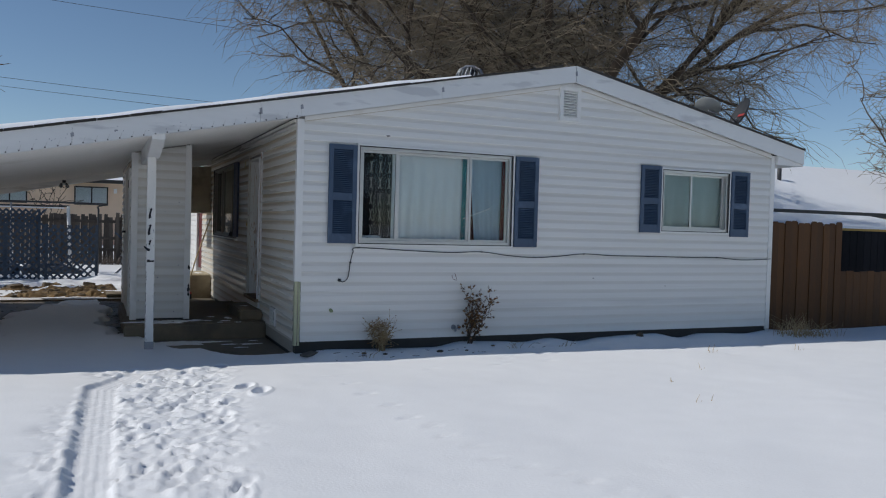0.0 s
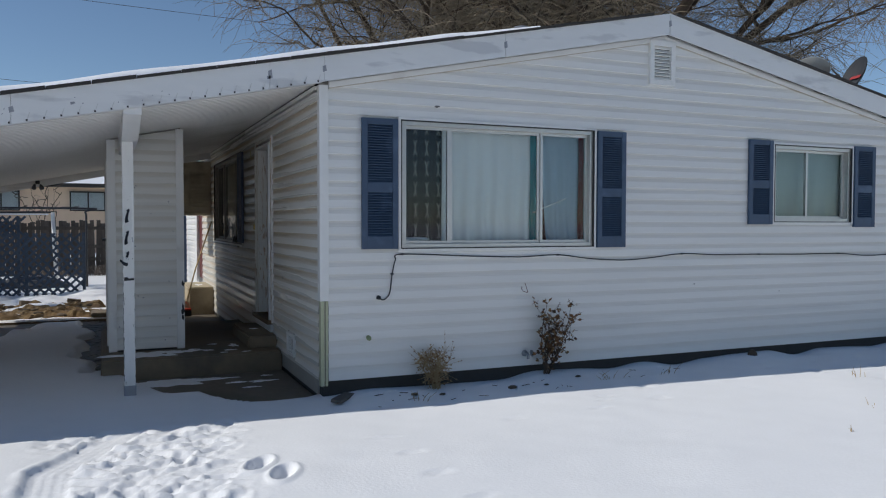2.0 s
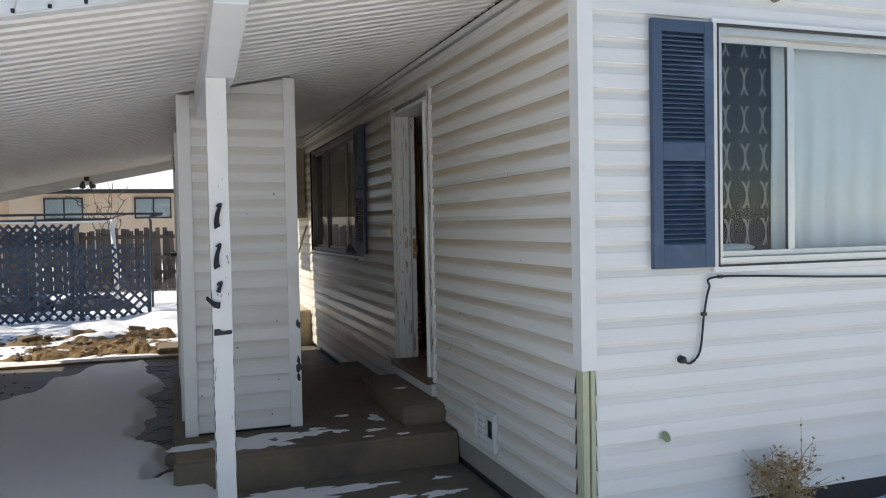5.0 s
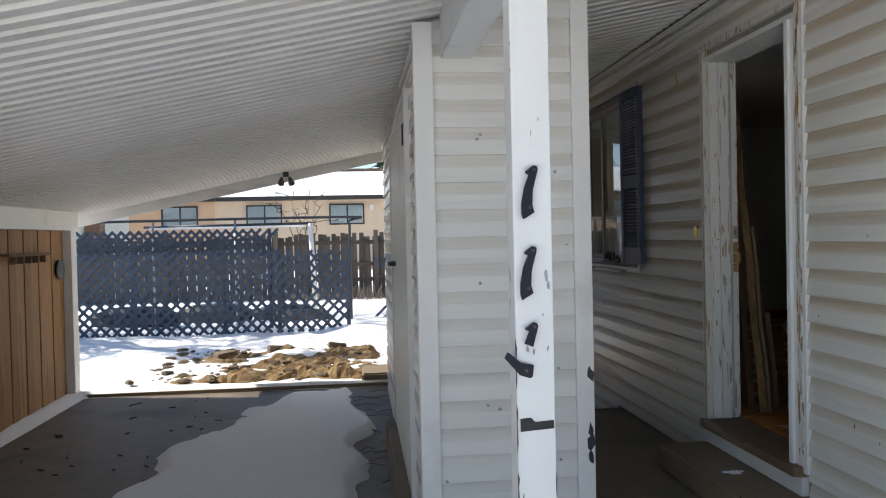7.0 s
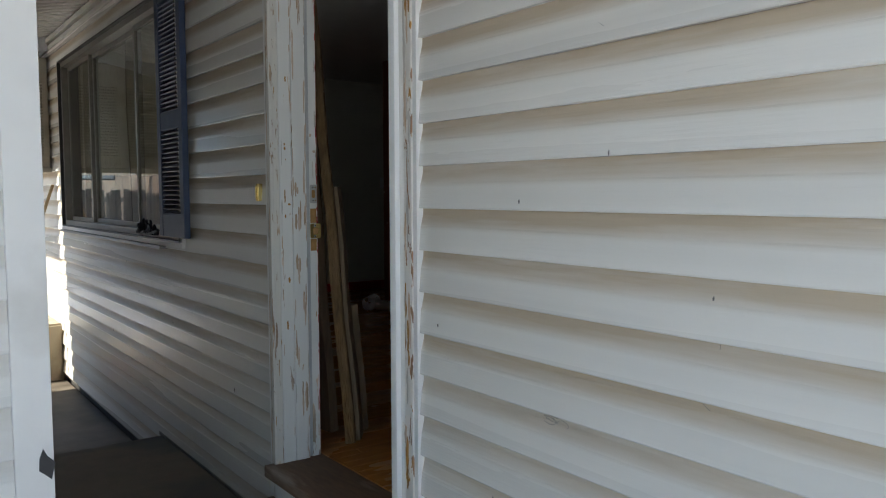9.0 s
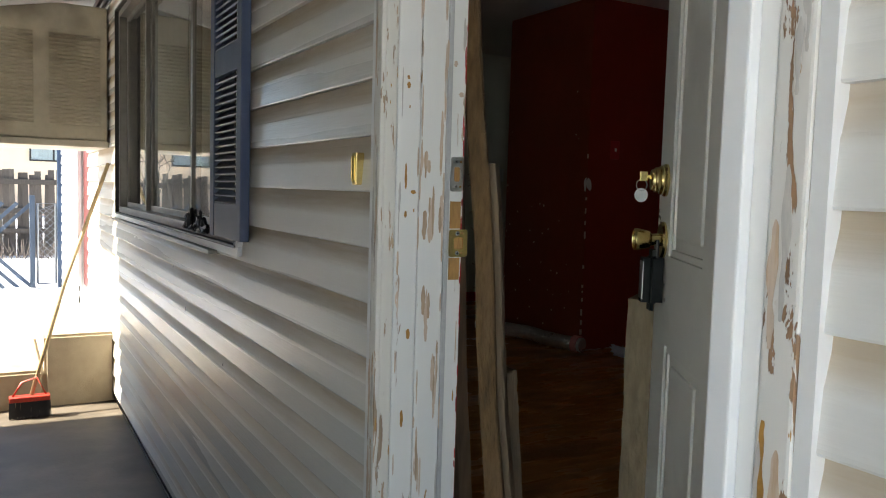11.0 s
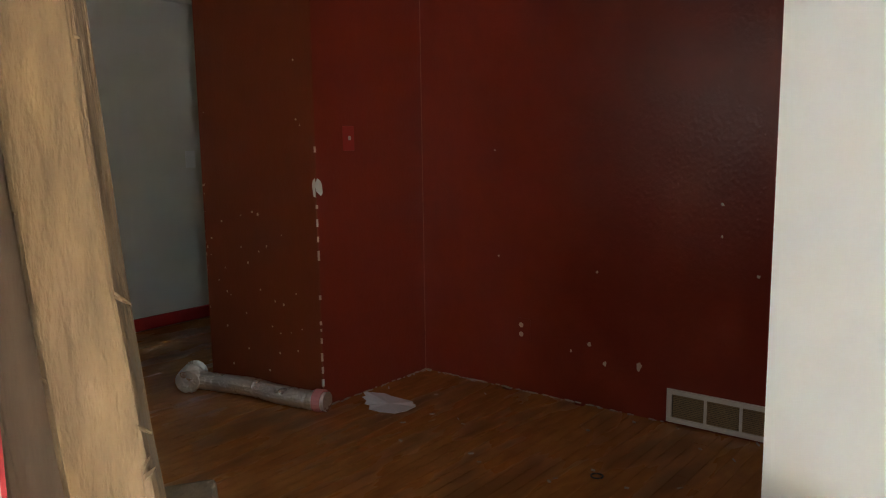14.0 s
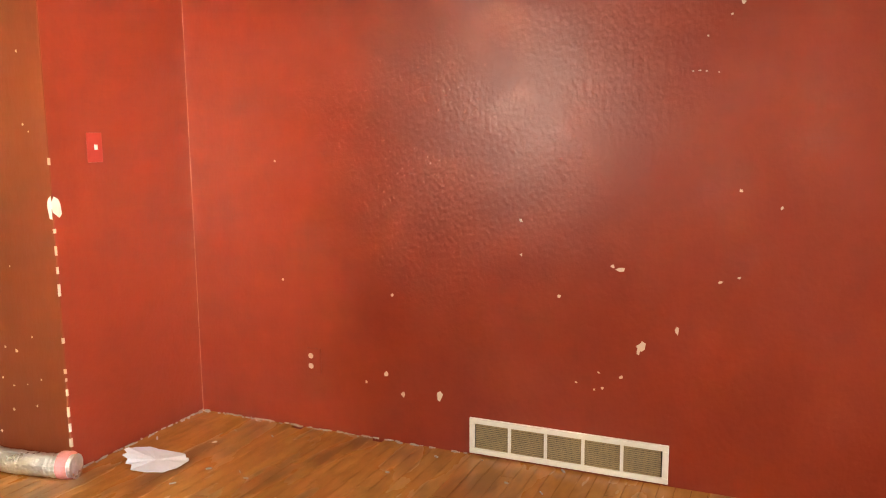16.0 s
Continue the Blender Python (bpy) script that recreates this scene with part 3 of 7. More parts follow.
for k, (cx, cy, rx, ry, z) in enumerate(((-1.36, 1.87, 0.40, 0.20, SLAB), (-1.0, 1.92, 0.24, 0.10, SLAB), (-1.15, 1.32, 0.55, 0.17, -0.035), (-0.72, 1.9, 0.06, 0.04, SLAB), (-0.5, 1.84, 0.07, 0.03, SLAB),
                                         (-0.42, 2.15, 0.05, 0.12, SLAB), (-0.62, 2.3, 0.05, 0.03, SLAB), (-0.78, 1.38, 0.30, 0.05, -0.035), (-0.3, 1.1, 0.15, 0.05, -0.035), (-1.15, 1.45, 0.3, 0.06, -0.035), (-0.55, 1.12, 0.10, 0.04, -0.035), (-0.22, 1.36, 0.06, 0.03, -0.035), (-0.45, 0.85, 0.09, 0.03, -0.035),
                                         (-1.1, 1.72, 0.07, 0.02, SLAB), (-0.36, 1.68, 0.05, 0.02, SLAB), (-0.16, 2.42, 0.05, 0.03, 0.30), (-0.85, 2.02, 0.06, 0.03, SLAB), (-0.58, 1.7, 0.04, 0.015, SLAB),
                                         (-0.2, 7.6, 0.08, 0.14, 0.42), (-0.75, 7.6, 0.12, 0.16, 0.2))):
    snow_trace(cx, cy, rx, ry, z + 0.001, k)

# ---- house walls ----


def wall(name, axis, at, thick, u0, u1, z0, z1, openings, material, label):
    """A wall along x (axis y) or y (axis x) with openings (u0, u1, z0, z1) cut through it."""
    bm = bmesh.new()
    us = sorted({u0, u1, *[v for o in openings for v in o[:2]]})
    for a, b in zip(us, us[1:]):
        gaps = sorted((o[2], o[3]) for o in openings if o[0] <= a + 1e-6 and o[1] >= b - 1e-6)
        z = z0
        for g0, g1 in gaps + [(z1, z1)]:
            if g0 > z + 1e-6:
                if axis == "y":
                    box(bm, (a, at, z), (b, at + thick, g0))
                else:
                    box(bm, (at, a, z), (at + thick, b, g0))
            z = g1
    return solid(name, bm, material, label, "wall", kind="structure")


W1 = (0.715, 2.725, 1.275, 2.40)
W2 = (5.10, 6.29, 1.52, 2.365)
SW = (4.02, 6.78, 1.215, 2.43)
DOORHOLE = (2.085, 2.977, FLOOR - 0.06, 2.385)
wall_front = wall("wall_front", "y", 0.0, 0.13, 0.0, WID, 0.14, 2.62, [W1, W2], [SHEATH], "gable front wall clad in white vinyl siding")
bm = prism([(0.0, 2.62), (WID, 2.62), (WID, roof_under(WID)), (RIDGE_X, roof_under(RIDGE_X)), (0.0, roof_under(0.0))], 0.13)
part("gable", bm, SHEATH, wall_front)
wall_side = wall("wall_side", "x", 0.0, 0.13, 0.13, DEP, 0.0, 2.62, [DOORHOLE, SW], [SHEATH], "side wall under the carport clad in dusty white vinyl siding")
wall("wall_east", "x", WID - 0.13, 0.13, 0.13, DEP, 0.0, 2.62, [], [VINYL_FRONT], "plain white far side wall of the house")
wall("wall_back", "y", DEP - 0.13, 0.13, 0.13, WID - 0.13, 0.0, 2.62, [], [VINYL_FRONT], "plain white back wall of the house")
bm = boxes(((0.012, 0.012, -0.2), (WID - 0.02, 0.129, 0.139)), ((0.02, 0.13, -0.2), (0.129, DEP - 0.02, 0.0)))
solid("foundation", bm, FOUND, "concrete foundation strip under the siding, coloured near black for the shaded gap", "foundation", kind="structure")

COURSE = 0.1143
PROFILE = ((0.0, 0.003), (0.0, 0.016), (0.003, 0.0178), (0.007, 0.0172), (0.057, 0.0132), (0.0655, 0.0125), (0.070, 0.0105), (0.080, 0.0082), (0.098, 0.004), (COURSE, 0.003))


def clip_profile(z0, lo, hi):
    pts = [(z0 + dz, o) for dz, o in PROFILE]
    out = []
    for (za, oa), (zb, ob_) in zip(pts, pts[1:]):
        if zb < lo or za > hi:
            continue
        f = lambda z: oa + (ob_ - oa) * ((z - za) / (zb - za)) if zb > za else oa
        seg = [(max(za, lo), f(max(za, lo)) if za < lo else oa), (min(zb, hi), f(min(zb, hi)) if zb > hi else ob_)]
        for s in seg:
            if not out or abs(out[-1][0] - s[0]) + abs(out[-1][1] - s[1]) > 1e-6:
                out.append(s)
    return out


def siding(parent, place, zlow, ztop, u0, u1, openings, material, u_lo=None, u_hi=None, lap=()):
    """Courses of dutch-lap siding. place(u, out, z) gives the point; openings are (u0, u1, z0, z1)."""
    count = int(math.ceil((ztop - zlow) / COURSE))
    for k in range(count):
        z0, z1 = zlow + k * COURSE, min(zlow + (k + 1) * COURSE, ztop)
        us = sorted({u0, u1, *[v for o in openings for v in o[:2] if u0 < v < u1]})
        spans = []
        for a, b in zip(us, us[1:]):
            cuts = sorted((o[2], o[3]) for o in openings if o[0] <= a + 1e-6 and o[1] >= b - 1e-6)
            z, left = z0, []
            for c0, c1 in cuts + [(z1, z1)]:
                if min(c0, z1) > z + 0.004:
                    left.append((z, min(c0, z1)))
                z = max(z, c1)
            for lo, hi in left:
                if spans and abs(spans[-1][1] - a) < 1e-6 and spans[-1][2:] == (lo, hi):
                    spans[-1] = (spans[-1][0], b, lo, hi)
                else:
                    spans.append((a, b, lo, hi))
        for a, b, lo, hi in spans:
            prof = clip_profile(z0, lo, hi)
            if len(prof) < 2:
                continue
            bm = bmesh.new()
            lies = bm.verts.layers.float.new("dust_shade")
            # the band is weaker on the lowest courses
            low_fade = 0.6 + 0.4 * min(1.0, max(0.0, (z0 - 0.45) / 0.8))
            rows = []
            for z, o in prof:
                ua = max(a, u_lo(z)) if u_lo else a
                ub = min(b, u_hi(z)) if u_hi else b
                if ub - ua < 0.01:
                    ub = ua + 0.01
                sag = 0.0016 * math.sin(k * 2.3 + ua * 3.1)
                mid = (ua + ub) / 2
                rows.append([bm.verts.new(place(ua, o, z)), bm.verts.new(place(mid, o + sag, z)), bm.verts.new(place(ub, o, z))])
                # ramp towards the lap above: ledge dirt plus painted lap shade
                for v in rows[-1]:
                    v[lies] = low_fade * min(1.0, max(0.0, (z - z0 - 0.054) / 0.034))
            for (r0, (za, oa)), (r1, (zb, ob_)) in zip(zip(rows, prof), zip(rows[1:], prof[1:])):
                for i in (0, 1):
                    bm.faces.new((r0[i], r0[i + 1], r1[i + 1], r1[i]))
            part("siding_course", bm, material, parent)


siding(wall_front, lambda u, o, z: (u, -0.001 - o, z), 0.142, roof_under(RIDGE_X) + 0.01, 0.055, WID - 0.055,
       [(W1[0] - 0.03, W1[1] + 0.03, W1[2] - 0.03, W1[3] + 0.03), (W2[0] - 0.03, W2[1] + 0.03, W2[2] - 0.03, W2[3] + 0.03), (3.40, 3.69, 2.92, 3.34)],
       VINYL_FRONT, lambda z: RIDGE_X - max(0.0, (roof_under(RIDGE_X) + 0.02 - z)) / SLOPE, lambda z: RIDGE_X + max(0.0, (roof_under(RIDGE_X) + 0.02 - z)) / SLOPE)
DH = (2.03, 3.02, 0.27, 2.44)
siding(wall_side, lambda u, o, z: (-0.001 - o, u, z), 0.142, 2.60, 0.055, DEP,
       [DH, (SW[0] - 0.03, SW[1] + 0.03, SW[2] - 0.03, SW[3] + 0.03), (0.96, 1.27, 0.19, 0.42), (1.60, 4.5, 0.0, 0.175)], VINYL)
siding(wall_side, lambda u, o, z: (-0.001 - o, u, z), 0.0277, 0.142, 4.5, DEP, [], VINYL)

# corner trims
bm = boxes(((-0.022, -0.024, 0.83), (0.055, -0.002, 2.66)), ((-0.022, -0.002, 0.83), (-0.002, 0.055, 2.66)))
corner = solid("trim_corner", bm, TRIM, "white vinyl corner post, broken off near the bottom", "trim", kind="structure")
BARECORNER = mat("bare_corner_boards", (0.52, 0.53, 0.36), 0.7, spread=0.2, scale=6, stretch=(6, 6, 0.5))
bm = boxes(((-0.012, -0.014, 0.10), (0.018, -0.002, 0.828)), ((0.028, -0.018, 0.10), (0.048, -0.002, 0.828)), ((-0.012, -0.002, 0.10), (-0.002, 0.045, 0.828)))
part("corner_boards", bm, BARECORNER, corner, "exposed greenish sheathing edge below the broken trim")
bm = boxes(((WID - 0.055, -0.024, 0.1), (WID + 0.022, -0.002, roof_under(WID))), ((WID + 0.002, -0.002, 0.1), (WID + 0.022, 0.06, roof_under(WID))))
solid("trim_corner_far", bm, TRIM, "white vinyl corner post", "trim", kind="structure")
# top trim under the soffit on the side wall, and gable rake trim
bm = boxes(((-0.03, 0.06, 2.58), (-0.002, DEP, 2.61)), ((-0.045, 0.06, 2.625), (-0.002, DEP, 2.66)))
solid("trim_frieze", bm, VINYL, "double white trim strip along the top of the side wall", "trim", kind="structure")

for name, x0, x1 in (("trim_rake", 0.06, RIDGE_X - 0.002), ("trim_rake_far", RIDGE_X + 0.002, WID - 0.06)):
    bm = prism([(x0, roof_under(x0) - 0.006), (x1, roof_under(x1) - 0.006), (x1, roof_under(x1) - 0.052), (x0, roof_under(x0) - 0.052)], 0.032, "y", -0.034)
    rake = solid(name, bm, TRIM, "white rake trim under the gable fascia", "trim", kind="structure")
    # the shadow line below the trim, as a thin brown strip
    bm = prism([(x0, roof_under(x0) - 0.0525), (x1, roof_under(x1) - 0.0525), (x1, roof_under(x1) - 0.060), (x0, roof_under(x0) - 0.060)], 0.022, "y", -0.026)
    part("channel_lip", bm, LIP_SHADE, rake, "lip of the siding channel, its shadow line put in as a brown tone")

# ---- roof ----


def slab_x(x0, x1, y0, y1, lift, thick):
    """A piece of roof between x0 and x1, lift above the underside line."""
    bm = prism([(x0, roof_under(x0) + lift), (x1, roof_under(x1) + lift), (x1, roof_under(x1) + lift + thick), (x0, roof_under(x0) + lift + thick)], y1 - y0, "y", y0)
    return bm


roof = thing("roof", (RIDGE_X, 4.0, 3.4), "low gable roof with snow on the carport slope and dark shingles", "roof", kind="structure")
part("deck", slab_x(EAVE_L, -0.02, FRONT + 0.03, BACK, 0.03, 0.15), SHINGLE, roof)
part("deck", slab_x(-0.02, RIDGE_X, FRONT + 0.03, DEP + 0.3, 0.03, 0.15), SHINGLE, roof)
part("deck", slab_x(RIDGE_X, EAVE_R, FRONT + 0.03, DEP + 0.3, 0.03, 0.15), SHINGLE, roof)
# shingles edge, a little ragged, over the front fascia
r = random.Random(3)
x = EAVE_L
while x < EAVE_R:
    w = r.uniform(0.25, 0.33)
    x1 = min(x + w, EAVE_R)
    if not (x < RIDGE_X < x1):
        part("shingle", slab_x(x, x1 - 0.006, FRONT - 0.018 - r.random() * 0.012, FRONT + 0.2, 0.205, 0.02 + r.random() * 0.008), SHINGLE, roof)
    x = x1
# fascia boards with their seams
fascia = thing("fascia", (RIDGE_X, FRONT, 3.4), "white metal-wrapped fascia along the gable, scuffed at the seams", "fascia", kind="structure")
cuts = [EAVE_L, -2.3, -0.45, 0.0, 1.7, RIDGE_X - 0.004]
for a, b in zip(cuts, cuts[1:]):
    part("fascia_board", slab_x(a, b - 0.003, FRONT, FRONT + 0.028, -0.005, 0.21), FASCIA, fascia)
part("fascia_board", slab_x(RIDGE_X + 0.002, EAVE_R, FRONT, FRONT + 0.028, -0.005, 0.21), FASCIA, fascia)
part("fascia_lip", slab_x(EAVE_L, -0.02, FRONT + 0.002, FRONT + 0.05, -0.012, 0.006), FASCIA, fascia)
SCUFF = mat("grey_scuff", (0.33, 0.34, 0.37), 0.6, spread=0.2, scale=20)
for x, h in ((-2.3, 0.05), (-0.45, 0.08), (-0.46, 0.03), (0.0, 0.06), (1.7, 0.07), (RIDGE_X, 0.07), (-3.0, 0.03), (-1.9, 0.025)):
    z = roof_under(x) + 0.07
    part("scuff", prism([(x - 0.012, z), (x + 0.02, z + 0.012), (x + 0.012, z + h), (x - 0.016, z + h * 0.8)], 0.002, "y", FRONT - 0.0025), SCUFF, fascia)
for k in range(14):
    x = -3.2 + r.random() * 2.3
    z = roof_under(x) + 0.03 + r.random() * 0.12
    part("scuff", prism([(x, z), (x + 0.012, z + 0.003), (x + 0.008, z + 0.012)], 0.002, "y", FRONT - 0.0025), SCUFF, fascia)
# black blocks drawn as shaded notches along the fascia's lower edge where the soffit ribs end; seams have shade in
# their colour
x = EAVE_L + 0.05
me = mesh_of("rib_end", boxes(((-0.006, -0.004, -0.006), (0.006, 0.0, 0.008))), BLACK)
seam = mesh_of("rib_seam", prism([(-0.002, 0.0), (0.004, 0.0), (0.022, 0.058), (0.017, 0.058)], 0.003, "y", -0.003), mat("shaded_seam", (0.64, 0.64, 0.62), 0.5, spread=0.1, scale=10))
while x < -0.05:
    shared("rib_end", me, fascia, pose(x, FRONT - 0.001, roof_under(x) + 0.002))
    shared("rib_seam", seam, fascia, pose(x, FRONT - 0.0012, roof_under(x) + 0.002))
    x += 0.113
# ribbed soffit under the carport: ribs run along the slope
bm = bmesh.new()
ys = []
y = FRONT + 0.06
pts = []
while y < BACK - 0.02:
    pts += [(y, 0.0), (y + 0.062, 0.002), (y + 0.070, 0.020), (y + 0.092, 0.020)]
    y += 0.102
rows = []
for x in (EAVE_L + 0.05, -2.4, -0.025):
    rows.append([bm.verts.new((x, yy, roof_under(x) + 0.004 + d)) for yy, d in pts])
for a, b in zip(rows, rows[1:]):
    for i in range(len(pts) - 1):
        bm.faces.new((a[i], a[i + 1], b[i + 1], b[i]))
solid("ceiling_carport", bm, SOFFIT, "ribbed off-white metal soffit of the carport", "ceiling", kind="structure")
# right-hand eave return and gable soffit strip
part("eave_box", prism([(WID + 0.025, roof_under(WID) + 0.0), (EAVE_R - 0.01, roof_under(EAVE_R) + 0.0), (EAVE_R - 0.01, roof_under(EAVE_R) - 0.03), (WID + 0.025, roof_under(EAVE_R) - 0.03)], 8.7, "y", FRONT + 0.035), FASCIA, fascia)
part("eave_board", boxes(((EAVE_R - 0.008, FRONT + 0.03, roof_under(EAVE_R) - 0.03), (EAVE_R + 0.012, DEP + 0.3, roof_under(EAVE_R) + 0.19))), FASCIA, fascia)
part("eave_board", boxes(((EAVE_L - 0.02, FRONT, roof_under(EAVE_L) - 0.02), (EAVE_L, BACK, roof_under(EAVE_L) + 0.19))), FASCIA, fascia)
part("back_board", slab_x(EAVE_L, -0.03, BACK - 0.005, BACK + 0.02, -0.10, 0.30), FASCIA, fascia)
# roof snow on the carport slope
bm = bmesh.new()
rows = []
for i in range(60):
    x = EAVE_L + 0.03 + (2.05 - EAVE_L) * i / 59
    lift = 0.245 + 0.032 * min(1, (59 - i) / 8) * (0.55 + 0.9 * float(vnoise(x, 3.0, 0.5)))
    rows.append([bm.verts.new((x, FRONT - 0.004, roof_under(x) + 0.215)), bm.verts.new((x, FRONT + 0.008 + 0.03 * float(vnoise(x, 9.0, 0.3)), roof_under(x) + lift)), bm.verts.new((x, 4.0, roof_under(x) + lift + 0.015)),
                 bm.verts.new((x, BACK - 0.04 if x < 0 else DEP, roof_under(x) + lift))])
for a, b in zip(rows, rows[1:]):
    for i in range(3):
        f = bm.faces.new((a[i], b[i], b[i + 1], a[i + 1]))
        f.smooth = True
part("snow_cover", bm, ROOFSNOW, roof, "thin even snow on the roof slope")

# the house's own side eave goes on past the carport roof
part("deck", slab_x(-0.95, -0.02, BACK + 0.025, DEP + 0.3, 0.03, 0.15), SHINGLE, roof)
part("eave_soffit", slab_x(-0.95, -0.03, BACK + 0.025, DEP + 0.28, 0.002, 0.02), SOFFIT, roof)
part("eave_board", boxes(((-0.975, BACK + 0.022, roof_under(-0.96) - 0.02), (-0.951, DEP + 0.3, roof_under(-0.96) + 0.19))), FASCIA, fascia)

# closing walls of the carport
bm = boxes(((-4.78, -0.05, -0.1), (-4.70, 6.75, 1.70)))
wall_carport = solid("wall_carport", bm, HONEYWOOD, "honey-brown board wall closing the low side of the carport", "wall", kind="structure")
y, k = 6.62, 0
while y > 1.0:
    w = (0.155, 0.142, 0.15, 0.138)[k % 4]
    part("board", boxes(((-4.70, y - w, -0.04), (-4.675 + 0.006 * (k % 2), y - 0.008, 1.58)), bevel=0.003), HONEYWOOD, wall_carport)
    y -= w
    k += 1
bm = boxes(((-4.74, 6.62, -0.05), (-4.60, 6.76, 1.66)), ((-4.70, -0.05, 1.58), (-4.58, 6.76, 1.76)), bevel=0.004)
solid("carport_frame", bm, TRIM, "white painted post and head board of the carport wall", "frame", kind="structure")
ts = thing("wall_rack", (-4.66, 5.6, 1.38), "small wooden peg rack nailed to the board wall", "rack")
part("shelf", boxes(((-4.67, 5.3, 1.36), (-4.60, 6.15, 1.385)), bevel=0.003), LUMBER, ts)
for yy in (5.45, 5.6, 5.75, 5.9, 6.05):
    part("peg", boxes(((-4.67, yy, 1.30), (-4.62, yy + 0.02, 1.359))), LUMBER, ts)
hb = thing("hanging_bracket", (-4.62, 6.5, 1.2), "black metal bracket hanging on the wall", "bracket")
part("plate", lathe([(0.02, 0), (0.09, 0.005), (0.09, 0.03), (0.03, 0.05)], (-4.668, 6.45, 1.22), 18, (1, 0, 0)), BLACK, hb)
# ---- windows ----


def frame_bars(u0, u1, z0, z1, w):
    return (((u0, z0), (u1, z0 + w)), ((u0, z1 - w), (u1, z1)), ((u0, z0 + w), (u0 + w, z1 - w)), ((u1 - w, z0 + w), (u1, z1 - w)))


def window(name, axis, hole, lights, label, frame_mat, reveal=0.03, trim_mat=TRIM):
    """A window in a hole (u0, u1, z0, z1). lights: list of (u0, u1, depth) sashes. axis y: wall along x facing -y; axis x: wall along y facing -x."""
    u0, u1, z0, z1 = hole

    def P(u, d, z):
        return (u, d, z) if axis == "y" else (d, u, z)

    win = thing(name, P((u0 + u1) / 2, 0.02, z0), label, "window", kind="structure")
    for (a, c), (b, d) in frame_bars(u0 - 0.032, u1 + 0.032, z0 - 0.032, z1 + 0.032, 0.03):
        part("outer_trim", boxes((P(a, -0.032, c), P(b, 0.0, d)), bevel=0.003), trim_mat, win)
    for (a, c), (b, d) in frame_bars(u0 - 0.007, u1 + 0.007, z0 - 0.007, z1 + 0.007, 0.009):
        part("gasket", boxes((P(a, -0.035, c), P(b, -0.0125, d))), DARKFRAME, win)
    for (a, c), (b, d) in frame_bars(u0 + 0.001, u1 - 0.001, z0 + 0.001, z1 - 0.001, 0.035):
        part("window_frame", boxes((P(a, -0.012, c), P(b, 0.09, d)), bevel=0.002), frame_mat, win)
    for a, b, depth in lights:
        sash = None
        for (p, q), (s, t) in frame_bars(a, b, z0 + 0.036, z1 - 0.036, 0.028):
            sash = part("sash", boxes((P(p, depth, q), P(s, depth + 0.022, t)), bevel=0.002), frame_mat, win)
        g = part("pane", boxes((P(a + 0.024, depth + 0.008, z0 + 0.06), P(b - 0.024, depth + 0.012, z1 - 0.06))), GLASS, win)
        g.visible_shadow = False
    return win


window("window_1", "y", W1, [(0.752, 1.205, 0.03), (1.205, 2.155, 0.045), (2.155, 2.688, 0.03)], "wide aluminium picture window with three lights", ALU)
window("window_2", "y", W2, [(5.137, 5.66, 0.03), (5.64, 6.253, 0.052)], "two-light aluminium sliding window", ALU)
window("window_3", "x", SW, [(4.057, 4.95, 0.03), (4.93, 6.05, 0.052), (6.05, 6.743, 0.03)], "dark weathered sliding window under the carport", BRONZE)


def drape(name, axis, u0, u1, z0, z1, at, material, label, folds=9, amp=0.02, skew=0.0, phase=0.0, pull=0.0):
    """A hanging cloth with folds."""
    bm = bmesh.new()
    nu, nz = folds * 6, 10
    rows = []
    for j in range(nz + 1):
        z = z0 + (z1 - z0) * j / nz
        row = []
        for i in range(nu + 1):
            s = i / nu
            u = u0 + (u1 - u0) * s + skew * (1 - j / nz) * (1 - s) - pull * (1 - j / nz) ** 2 * s
            d = at + amp * (1.3 - j / nz) * math.sin(2 * math.pi * folds * s + phase + 0.5 * math.sin(j * 0.7))
            row.append(bm.verts.new((u, d, z) if axis == "y" else (d, u, z)))
        rows.append(row)
    for a, b in zip(rows, rows[1:]):
        for i in range(nu):
            f = bm.faces.new((a[i], a[i + 1], b[i + 1], b[i]))
            f.smooth = True
    ob = solid(name, bm, material, label, "curtain")
    md = ob.modifiers.new("thickness", "SOLIDIFY")
    md.thickness = 0.003
    return ob


drape("net_curtain", "y", 0.74, 1.22, 1.25, 2.45, 0.17, NETCURTAIN, "dark net curtain with pale interlocking ovals behind the glass", 4, 0.014, pull=0.05)
drape("white_sheet", "y", 1.17, 2.10, 1.25, 2.45, 0.135, SHEERWHITE, "white quilted sheet hung in vertical folds behind the glass", 6, 0.012)
drape("pale_blue_sheet", "y", 2.19, 2.66, 1.25, 2.45, 0.15, SHEERBLUE, "pale blue sheet drawn aside behind the glass", 3, 0.018, 0.12)
drape("red_cloth", "y", 2.55, 2.80, 1.25, 2.45, 0.20, TEALRED, "strip of red cloth beside the blue sheet", 2, 0.012)
drape("teal_cloth", "y", 2.08, 2.20, 1.25, 2.45, 0.142, mat("teal_cloth", (0.05, 0.3, 0.32), 0.8, spread=0.3, scale=10), "narrow teal patterned cloth between the sheets", 1, 0.01)
drape("pale_curtain", "y", 5.06, 6.33, 1.48, 2.42, 0.15, mat("pale_green_curtain", (0.38, 0.46, 0.44), 0.85, spread=0.08, scale=2), "pale blue-green curtain behind the small window", 4, 0.015)
drape("grey_curtain", "x", 5.62, 6.84, 1.17, 2.47, 0.165, mat("grey_lining", (0.30, 0.29, 0.26), 0.9, spread=0.1, scale=3), "grey lined curtain drawn over part of the side window", 7, 0.018)
